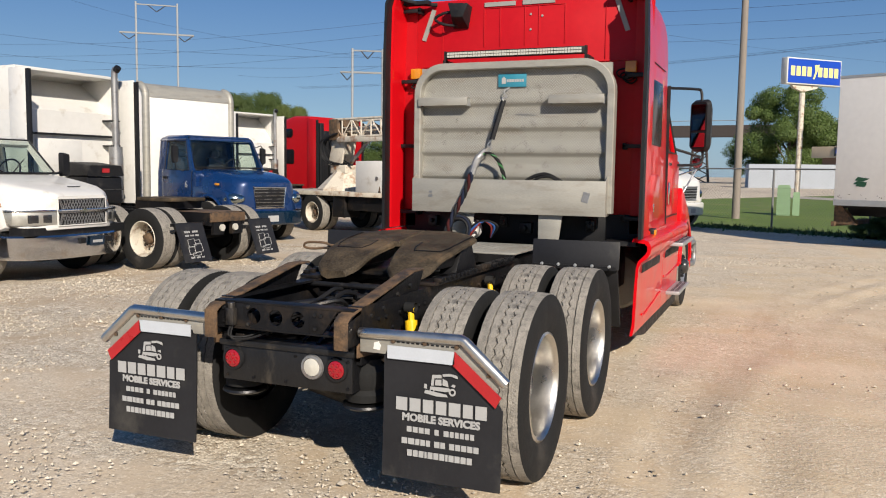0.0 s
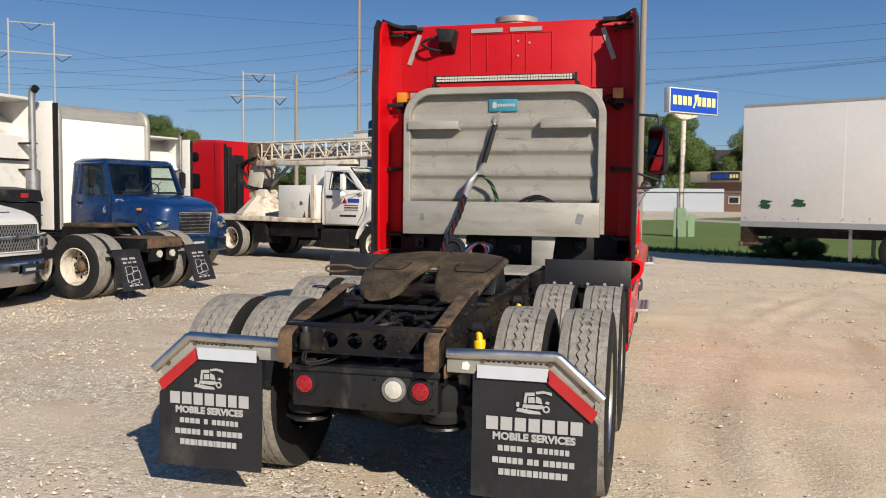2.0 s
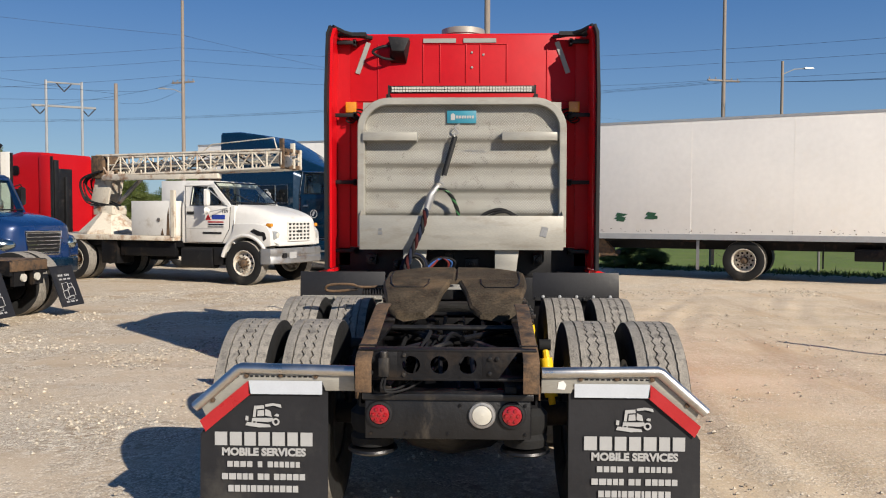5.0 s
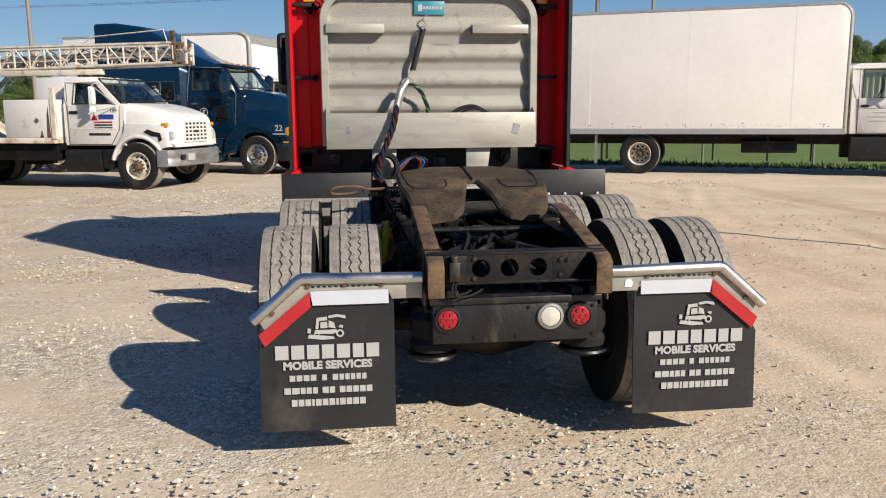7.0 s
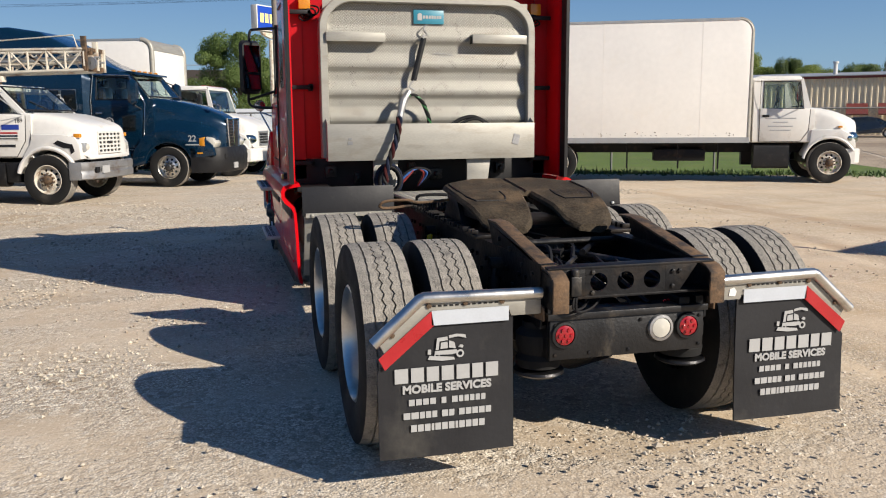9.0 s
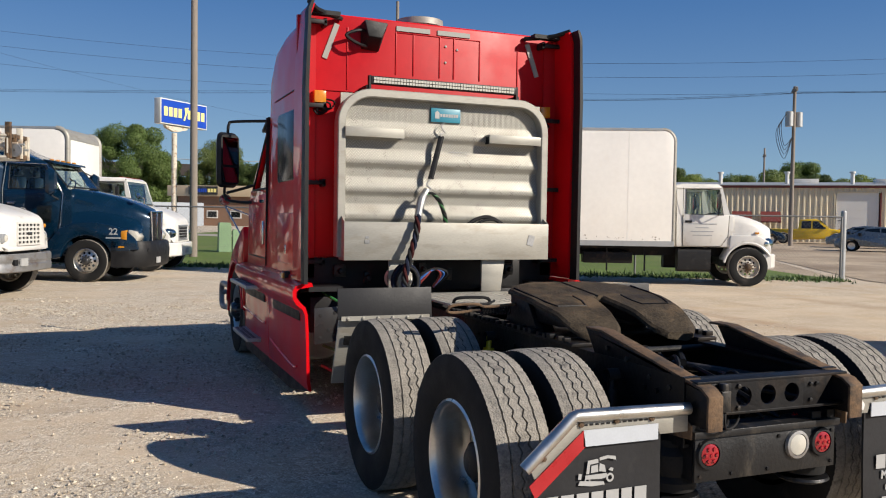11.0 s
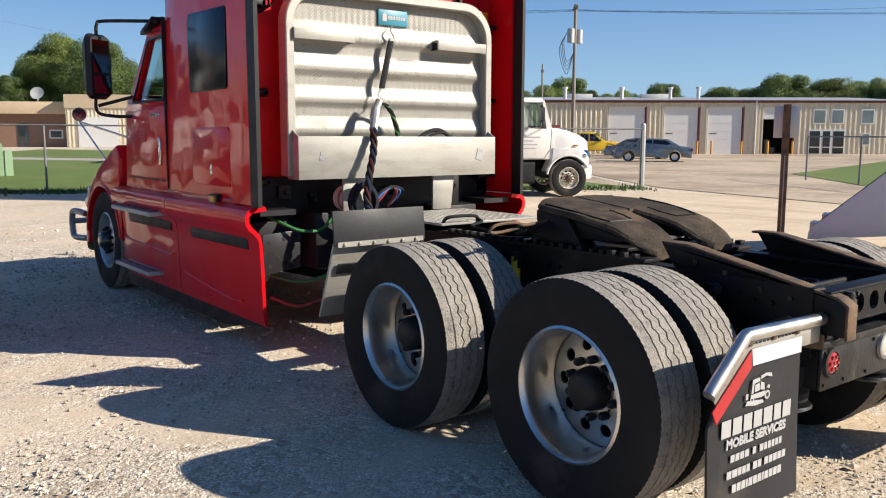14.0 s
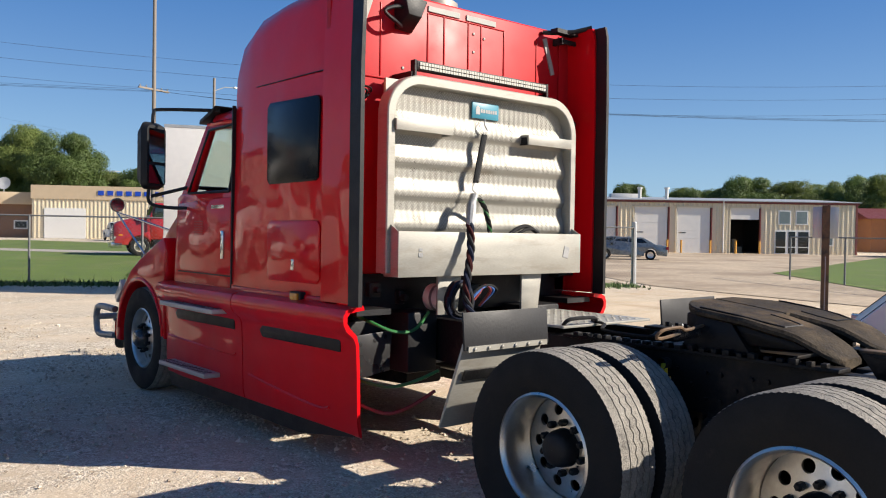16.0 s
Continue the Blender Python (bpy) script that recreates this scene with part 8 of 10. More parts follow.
def work_nose(t):
    """The work truck's front: vertical mesh grille between swept-back lamps, chrome bumper."""
    cab_shell(t, WHITE, 1.0, 0.90, 0.70, -1.85, -1.58, -0.92, 2.14, -0.36, 1.54)
    hd = part("hood", Shape().loft([ring(-0.42, 0.98, 0.92, 0.95, 1.55, 0.16, 6), ring(-0.05, 1.04, 0.96, 0.95, 1.51, 0.20, 6), ring(0.30, 1.05, 0.95, 0.93, 1.45, 0.22, 6), ring(0.62, 1.01, 0.90, 0.84, 1.39, 0.22, 6), ring(0.86, 0.86, 0.72, 0.76, 1.34, 0.18, 6), ring(1.00, 0.60, 0.54, 0.76, 1.29, 0.10, 6), ring(1.04, 0.50, 0.48, 0.77, 1.25, 0.05, 6)]), WHITE, t, "smooth white hood")
    part("hood_slot", Shape().box(-0.30, -0.06, 0.70, 0.72, 1.372, 1.385), BLACK, hd)
    part("hood_gap", Shape().tube([(0.985, -0.41, 1.0), (0.955, -0.41, 1.40), (0.8, -0.41, 1.548), (-0.8, -0.41, 1.548)], 0.008, 5), BLACK, hd)
    g = part("grille", Shape().box(-0.47, 0.47, 1.00, 1.052, 0.82, 1.215), BLACK, t, "black mesh grille with a bright band", 0.008)
    for k in range(17):
        for sx in (-1, 1):
            x = -0.47 + 0.94 * (k + 0.5) / 17
            a, b = x - sx * 0.10, x + sx * 0.10
            part("grille_mesh", Shape().tube([(max(-0.45, min(0.45, a)), 1.056, 0.835), (max(-0.45, min(0.45, b)), 1.056, 1.20)], 0.0055, 4), STEEL, g)
    part("grille_band", Shape().box(-0.48, 0.48, 1.05, 1.082, 1.005, 1.06), CHROME, g, "chrome grille band", 0.006)
    part("badge", Shape().prism([(-0.09, 1.045), (-0.035, 1.045), (-0.03, 1.06), (0.03, 1.06), (0.035, 1.045), (0.09, 1.045), (0.08, 1.015), (0.035, 1.015), (0.03, 1.0), (-0.03, 1.0), (-0.035, 1.015), (-0.08, 1.015)], "y", 1.08, 1.094), CHROME, g)
    part("grille_surround", Shape().tube([(-0.47, 1.05, 0.82), (0.47, 1.05, 0.82), (0.47, 1.05, 1.215), (-0.47, 1.05, 1.215), (-0.47, 1.05, 0.82)], 0.012, 6), WHITE, g)
    for sx in (-1, 1):
        plan = [(sx * 0.485, 1.045), (sx * 0.80, 0.935), (sx * 1.00, 0.74), (sx * 1.03, 0.60), (sx * 0.90, 0.60), (sx * 0.485, 0.92)]
        lp = part("headlight", Shape().prism(plan, "z", 0.835, 1.025), ALU_BRIGHT, t, "swept-back headlight unit", 0.008)
        part("chrome_brow", Shape().prism([(x * 1.008, y + 0.008) for x, y in plan], "z", 1.026, 1.058), CHROME, lp, "chrome brow", 0.006)
        for u0, u1 in ((0.56, 0.68), (0.74, 0.86)):
            ya, yb = 1.045 - (u0 - 0.485) * 0.35, 1.045 - (u1 - 0.485) * 0.37
            part("lamp", Shape().prism([(sx * u0, ya + 0.004), (sx * u1, yb + 0.004), (sx * u1, yb - 0.03), (sx * u0, ya - 0.03)], "z", 0.87, 0.985), CHARCOAL, lp, "dark lamp glass", 0.004)
        part("fender_vent", Shape().prism([(0.05, 1.16), (0.52, 1.12), (0.50, 1.24), (0.05, 1.30)], "x", *sorted((sx * 1.0, sx * 1.052))), CHARCOAL, hd, "grey fender vent", 0.008)
        part("indicator", Shape().lathe([(math.sin(a), max(0.001, math.cos(a))) for a in np.linspace(-1.57, 1.57, 7)], 12, "z", pose(sx * 1.04, 0.50, 1.13) @ Matrix.Diagonal((0.045, 0.075, 0.06, 1))), LAMP_AMBER, hd, "amber corner indicator")
        poly = [(-0.70, 0.70), (-0.45, 1.20), (0.30, 1.16), (0.60, 1.08), (0.66, 0.80)] + arch(0, 0.47, 0.57, 12, 28, 168)
        fe = part("fender", Shape().prism(poly, "x", *sorted((sx * 0.62, sx * 1.06))), WHITE, t, bevel=0.04)
        part("wheel_well", Shape().loft([[(sx * x, y, z) for y, z in arch(0, 0.47, 0.60, 12)] for x in (0.5, 1.0)], cap=False), BLACK, fe)
        d = part("door", Shape().prism([(-1.57, 0.74), (-0.75, 0.74), (-0.55, 1.0), (-0.45, 1.48), (-1.57, 1.50)], "x", *sorted((sx * 0.985, sx * 1.010))), WHITE, t, bevel=0.006)
        part("door_handle", Shape().box(*sorted((sx * 1.008, sx * 1.03)), -1.52, -1.34, 1.30, 1.35), BLACK, d, bevel=0.006)
        mr = part("door_mirror", Shape().loft([ring(-0.04, 0.085, 0.085, -0.20, 0.20, 0.04, r0=0.04), ring(0.05, 0.07, 0.07, -0.18, 0.18, 0.04, r0=0.04)]), BLACK, t, "black door mirror", at=pose(sx * 1.24, -0.52, 1.72))
        part("mirror_glass", Shape().box(-0.07, 0.07, -0.046, -0.04, -0.17, 0.17), MIRROR, mr)
        part("mirror_arm", Shape().tube([(0, 0, -0.12), (-sx * 0.26, 0.02, -0.16)], 0.02, 6), BLACK, mr)
        wheel(t, sx * 0.94, 0, 0.47, "steer_steel", scale=0.47 / 0.515)
    plan = [(1.09, 0.42), (1.09, 0.72), (0.98, 0.92), (0.62, 1.10), (0.25, 1.15), (-0.25, 1.15), (-0.62, 1.10), (-0.98, 0.92), (-1.09, 0.72), (-1.09, 0.42)]
    bp = part("bumper", Shape().loft([[(x * f_, y * f_ + dy, z) for x, y in plan] for f_, dy, z in ((0.935, 0.03, 0.34), (0.955, 0.02, 0.42), (0.975, 0.01, 0.56), (0.985, 0.0, 0.665), (0.965, 0.0, 0.69))]), CHROME, t, "chrome front bumper", 0.0, 20)
    for x in (-0.42, 0.12):
        part("bumper_slot", Shape().box(x - 0.05, x + 0.05, 1.10, 1.163, 0.545, 0.625), BLACK, bp)
    part("number_plate", Shape().box(-0.30, -0.02, 1.15, 1.172, 0.50, 0.64), NAVY, bp, "dark blue number plate")
    part("plate_bar", Shape().box(-0.26, -0.06, 1.170, 1.175, 0.545, 0.585), PRINT, bp)
    # solid black box added for the shade in the gap over the bumper
    part("gap_box", Shape().box(-0.95, 0.95, 0.62, 0.98, 0.69, 0.80), BLACK, t, "black box standing in for the shaded gap above the bumper")
    part("engine_bay", Shape().box(-0.60, 0.60, -0.8, 0.85, 0.30, 0.95), BLACK, t)
    part("axle", Shape().box(-0.9, 0.9, -0.06, 0.06, 0.39, 0.51), FRAME, t)


def work_truck():
    h = 2.0
    t = thing("work_truck", heading(-8.44, 5.75, h), "white medium work truck with a chrome bumper", "truck")
    work_nose(t)
    part("crew_cab", Shape().loft([ring(-1.86, 0.98, 0.90, 0.7, 2.08, 0.1), ring(-3.3, 0.98, 0.90, 0.7, 2.06, 0.1)]), WHITE, t)
    frame_rails(t, -6.4, z=0.6)
    rear_axle(t, -4.6, r=0.45)
    part("work_bed", Shape().box(-1.1, 1.1, -6.5, -3.5, 0.95, 1.7), WHITE, t, "white utility bed", 0.02)
    # the corner of a second vehicle's bumper
    h = -2.0
    u = thing("pickup_truck", heading(-8.75, 2.5, h), "white pickup truck, only its front corner in view", "truck")
    nose(u, WHITE, (-0.7, 1.35), (0.85, 1.10), (-1.9, -1.3, 1.9), -2.1, 0.6, hw=0.95, hood_hw=0.75, fender_hw=1.0, wheel_r=0.40, bumper=WHITE, lamp_z=0.82, slats=6)
    part("pickup_bed", Shape().box(-0.95, 0.95, -4.6, -2.1, 0.6, 1.25), WHITE, u, bevel=0.03)
    rear_axle(u, -3.4, r=0.40)


def rear_tractor(x, y, h, paint, label, roof=3.55, stack=True, name="sleeper_tractor", bay=3.3, flaps=True):
    """A sleeper tractor seen from behind; its origin lies under the rearmost axle."""
    t = thing(name, heading(x, y, h), label, "truck")
    w = bay
    body = Shape()
    body.loft([ring(w, 1.20, 1.16, 0.95, 2.75, 0.02), ring(w + 2.6, 1.20, 1.15, 0.95, 2.75, 0.02)])
    part("sleeper_body", body, paint, t)
    # hollow roof fairing, open to the rear
    for sx in (-1, 1):
        part("roof_side", Shape().prism([(w - 0.05, 2.70), (w - 0.05, roof), (w + 0.9, roof), (w + 2.4, roof - 0.65), (w + 2.6, 2.70)], "x", *sorted((sx * 1.10, sx * 1.16))), paint, t, bevel=0.02)
        part("side_extender", Shape().box(*sorted((sx * 1.17, sx * 1.22)), w - 0.45, w + 0.05, 0.95, roof - 0.06), paint, t, bevel=0.02)
        part("rubber_edge", Shape().box(*sorted((sx * 1.18, sx * 1.225)), w - 0.55, w - 0.45, 0.95, roof - 0.1), BLACK, t)
        part("side_fairing", Shape().box(*sorted((sx * 1.0, sx * 1.2)), w + 0.1, w + 3.6, 0.35, 0.97), paint, t, bevel=0.05)
    part("roof_top", Shape().prism([(w - 0.05, roof - 0.06), (w - 0.05, roof), (w + 0.9, roof), (w + 2.4, roof - 0.65), (w + 2.6, 2.75), (w + 2.5, 2.75), (w + 2.3, roof - 0.7), (w + 0.9, roof - 0.06)], "x", -1.10, 1.10), paint, t, bevel=0.01)
    part("roof_inner", Shape().prism([(w + 0.1, 2.75), (w + 1.2, 2.75), (w + 1.2, roof - 0.06), (w + 1.1, roof - 0.06)], "x", -1.1, 1.1), paint, t)
    part("cab", Shape().loft([ring(w + 2.6, 1.12, 1.0, 0.95, 2.7, 0.1), ring(w + 3.4, 1.1, 1.0, 0.95, 2.6, 0.1), ring(w + 4.1, 1.1, 1.05, 0.95, 1.9, 0.1)]), paint, t)
    part("hood", Shape().loft([ring(w + 4.0, 0.95, 0.9, 0.6, 1.85, 0.2), ring(w + 5.6, 0.8, 0.75, 0.6, 1.5, 0.25)]), paint, t)
    part("bumper", Shape().box(-1.15, 1.15, w + 5.5, w + 5.75, 0.35, 0.7), CHROME, t, bevel=0.04)
    for sx in (-1, 1):
        part("fender", Shape().prism([(w + 3.9, 0.7), (w + 3.9, 1.25), (w + 5.3, 1.2), (w + 5.6, 0.7)] + arch(w + 4.7, 0.5, 0.58, 10, 20, 160), "x", *sorted((sx * 0.8, sx * 1.15))), paint, t, bevel=0.03)
        wheel(t, sx * 1.03, w + 4.7, 0.505, "steer_steel")
    wall = part("rear_wall", Shape().box(-1.16, 1.16, w - 0.02, w + 0.005, 1.0, 2.75), paint, t)
    part("wall_rail", Shape().box(-0.9, 1.0, w - 0.10, w - 0.05, 2.28, 2.32).box(-0.9, -0.87, w - 0.1, w - 0.02, 2.28, 2.32), BLACK, wall)
    part("wall_panel", Shape().box(-0.75, 0.25, w - 0.035, w - 0.02, 1.55, 2.20), paint, wall, bevel=0.005)
    if stack:
        st = part("exhaust_tube", Shape().tube(curve_points([(0.82, w - 0.32, 1.0), (0.82, w - 0.32, 2.6), (0.82, w - 0.32, roof + 0.0), (0.82, w - 0.38, roof + 0.12)], 4), 0.064, 14), STEEL, t, "tall weathered steel exhaust stack")
        part("heat_shield", Shape().tube([(0.82, w - 0.32, 1.05), (0.82, w - 0.32, 2.1)], 0.13, 16), STEEL, st, "perforated heat shield")
        part("stack_mouth", Shape().tube([(0.82, w - 0.372, roof + 0.09), (0.82, w - 0.44, roof + 0.155)], [0.068, 0.066], 14), BLACK, st, "sooty black mouth")
        part("elbow", Shape().tube(curve_points([(0.82, w - 0.32, 1.06), (0.80, w - 0.33, 0.96), (0.66, w - 0.30, 0.90), (0.45, w - 0.2, 0.88)], 5), 0.085, 12), RUST, st, "rusty exhaust elbow")
        for zz in (1.55, 2.10, 2.60):
            part("stack_bracket", Shape().box(0.74, 0.92, w - 0.34, w - 0.03, zz, zz + 0.03), BLACK, st)
    for sx in (-1, 1):
        part("frame_rail", Shape().box(*sorted((sx * 0.36, sx * 0.43)), -0.75, w + 5.0, 0.72, 0.94), FRAME, t, "dark frame rail")
        if flaps:
            fl = part("mud_flap", Shape().box(-0.30, 0.30, -0.012, 0.0, -0.66, 0.0), FLAP, t, "black mud flap with white print", at=pose(sx * 0.86, -0.70, 0.78, -20, 0, 0))
            for zz, n_, hh in ((-0.165, 7, 0.034), (-0.225, 11, 0.026), (-0.60, 10, 0.026)):
                for k in range(n_):
                    xx = -0.15 + 0.30 * k / n_
                    if k % 4 != 3:
                        part("print_bar", Shape().box(xx, xx + 0.22 / n_, -0.016, -0.0125, zz, zz + hh), PRINT, fl, smooth=0)
            em = Shape()
            for x0, x1, z0, z1 in ((-0.13, 0.02, -0.40, -0.27), (0.02, 0.13, -0.36, -0.29), (-0.15, -0.02, -0.53, -0.40), (-0.02, 0.15, -0.50, -0.36), (-0.09, 0.09, -0.56, -0.50)):
                em.tube([(x0, -0.015, z0), (x1, -0.015, z0 + 0.01), (x1, -0.015, z1), (x0, -0.015, z1 - 0.012), (x0, -0.015, z0)], 0.005, 4)
            part("print_emblem", em, PRINT, fl)
            part("flap_bracket", Shape().box(*sorted((sx * 0.4, sx * 1.2)), -0.68, -0.64, 0.74, 0.79), FRAME, t)
    part("tail_crossmember", Shape().box(-0.42, 0.42, -0.78, -0.70, 0.78, 0.93).box(-0.42, 0.42, -0.70, 0.1, 0.925, 0.945), RUST, t, "rusty tail crossmember", 0.004)
    for k in range(2):
        part("tail_lamp", Shape().lathe([(-0.80, 0.001), (-0.80, 0.06), (-0.77, 0.06)], 16, "y", Matrix.Translation((-0.16 + 0.32 * k, 0, 0.68))), LAMP_CLEAR, t)
    part("fifth_wheel", Shape().prism([(-0.46, 0.3), (-0.40, 0.05), (-0.12, 0.0), (-0.06, 0.35), (0.06, 0.35), (0.12, 0.0), (0.40, 0.05), (0.46, 0.3), (0.42, 0.9), (0.2, 1.05), (-0.2, 1.05), (-0.42, 0.9)], "z", 1.10, 1.16), GREASE, t, "greasy fifth wheel", 0.01, at=pose(0, 0.1, 0))
    part("tail_bracket", Shape().box(-0.34, -0.10, -0.76, -0.70, 0.56, 0.78).box(0.10, 0.34, -0.76, -0.70, 0.56, 0.78), FRAME, t)
    part("fifth_wheel_base", Shape().box(-0.45, 0.45, 0.3, 1.0, 0.96, 1.10), FRAME, t)
    bx = part("battery_box", Shape().box(-0.22, 0.60, w - 0.74, w - 0.15, 0.98, 1.50), BLACK, t, "black tool and battery box", 0.03)
    part("lid", Shape().loft([ring(w - 0.78, 0.42, 0.38, 1.51, 1.72, 0.06), ring(w - 0.13, 0.43, 0.40, 1.51, 1.78, 0.06)]), BLACK, bx, "ribbed black lid", at=pose(0.19, 0, 0))
    part("lid_seam", Shape().box(-0.24, 0.62, w - 0.752, w - 0.15, 1.24, 1.262), CHARCOAL, bx)
    part("box_mark", Shape().box(0.10, 0.26, w - 0.795, w - 0.775, 1.58, 1.66), REFLECT_RED, t)
    rear_axle(t, 0.0, outer=1.08)
    rear_axle(t, 1.32, outer=1.08)
    return t


def red_rear_tractor():
    """Red sleeper with a rounded solid roof and two dark side windows."""
    t = thing("sleeper_tractor", heading(-13.7, 26.0, 160), "red sleeper tractor with dark side windows behind the service truck", "truck")
    part("sleeper_body", Shape().loft([ring(1.5, 1.20, 1.16, 0.7, 3.86, 0.10), ring(2.6, 1.22, 1.18, 0.7, 3.92, 0.22), ring(3.5, 1.22, 1.16, 0.7, 3.80, 0.35), ring(4.1, 1.20, 1.10, 0.7, 3.40, 0.45), ring(4.5, 1.18, 1.05, 0.7, 2.85, 0.40)]), RED_DULL, t, "red sleeper body with a rounded roof")
    part("cab", Shape().loft([ring(4.4, 1.14, 1.02, 0.8, 2.75, 0.2), ring(5.2, 1.12, 1.0, 0.8, 2.62, 0.2), ring(5.9, 1.1, 1.04, 0.8, 1.95, 0.1)]), RED_DULL, t)
    part("hood", Shape().loft([ring(5.8, 0.98, 0.92, 0.6, 1.88, 0.2), ring(7.4, 0.82, 0.76, 0.6, 1.5, 0.25)]), RED_DULL, t)
    for sx in (-1, 1):
        part("side_extender", Shape().box(*sorted((sx * 1.18, sx * 1.23)), 1.0, 1.55, 0.8, 3.75), RED_DULL, t, bevel=0.02)
        part("rubber_edge", Shape().box(*sorted((sx * 1.185, sx * 1.235)), 0.9, 1.0, 0.8, 3.7), BLACK, t)
        for y0, y1, z0, z1 in ((2.55, 3.35, 3.05, 3.40), (2.45, 3.30, 1.95, 2.55)):
            part("side_window", Shape().prism([(y0, z0 + 0.06), (y0 + 0.06, z0), (y1, z0 + 0.02), (y1 + 0.05, z0 + 0.1), (y1, z1), (y0 + 0.1, z1), (y0, z1 - 0.08)], "x", *sorted((sx * 1.185, sx * 1.226))), GLASS, t, "dark tinted sleeper window", 0.006)
        for z in (1.3, 2.2, 3.1):
            part("extender_bracket", Shape().box(*sorted((sx * 0.95, sx * 1.18)), 1.15, 1.22, z - 0.04, z + 0.04), BLACK, t)
        part("side_fairing", Shape().box(*sorted((sx * 1.0, sx * 1.2)), 1.6, 5.2, 0.35, 0.85), RED_DULL, t, bevel=0.05)
        wheel(t, sx * 1.03, 6.5, 0.505, "steer_steel")
        part("frame_rail", Shape().box(*sorted((sx * 0.36, sx * 0.43)), -0.75, 6.6, 0.70, 0.96), FRAME, t)
    part("rear_gear", Shape().box(-1.1, 0.05, 1.30, 1.50, 0.9, 3.3).box(-0.9, -0.7, 1.15, 1.32, 1.0, 3.6).box(-0.35, -0.2, 1.2, 1.32, 1.0, 3.0), BLACK, t, "dark panel and pipes on the rear wall", 0.02)
    rear_axle(t, 0.0, outer=1.08)
    return t


GREEN_DARK = material("dark_green_paint", (0.012, 0.06, 0.03), 0.6)
hino_box_truck()
crane_truck()
blue_tractor()
white_box_truck()
blue_box_truck()
work_truck()
rear_tractor(-7.3, 8.25, 174, WHITE, "white high-roof sleeper tractor with rusty bare frame and exhaust stack", roof=3.52)
rear_tractor(-14.6, 23.2, 165, WHITE, "white sleeper tractor with a chrome exhaust stack", roof=3.9, flaps=False, bay=2.6)
red_rear_tractor()


# ---- cars and pickups by the buildings ----
def small_wheel(t, x, y, r):
    w = part("wheel", Shape().lathe([(-0.10, r * 0.62), (-0.11, r * 0.85), (-0.09, r), (0.09, r), (0.11, r * 0.85), (0.10, r * 0.62)], 24), RUBBER, t, at=pose(x, y, r))
    part("rim", Shape().lathe([(-0.085, 0.001), (-0.095, r * 0.2), (-0.085, r * 0.5), (-0.10, r * 0.62), (0.10, r * 0.62), (0.085, r * 0.5), (0.095, r * 0.2), (0.085, 0.001)], 20), ALLOY, w)


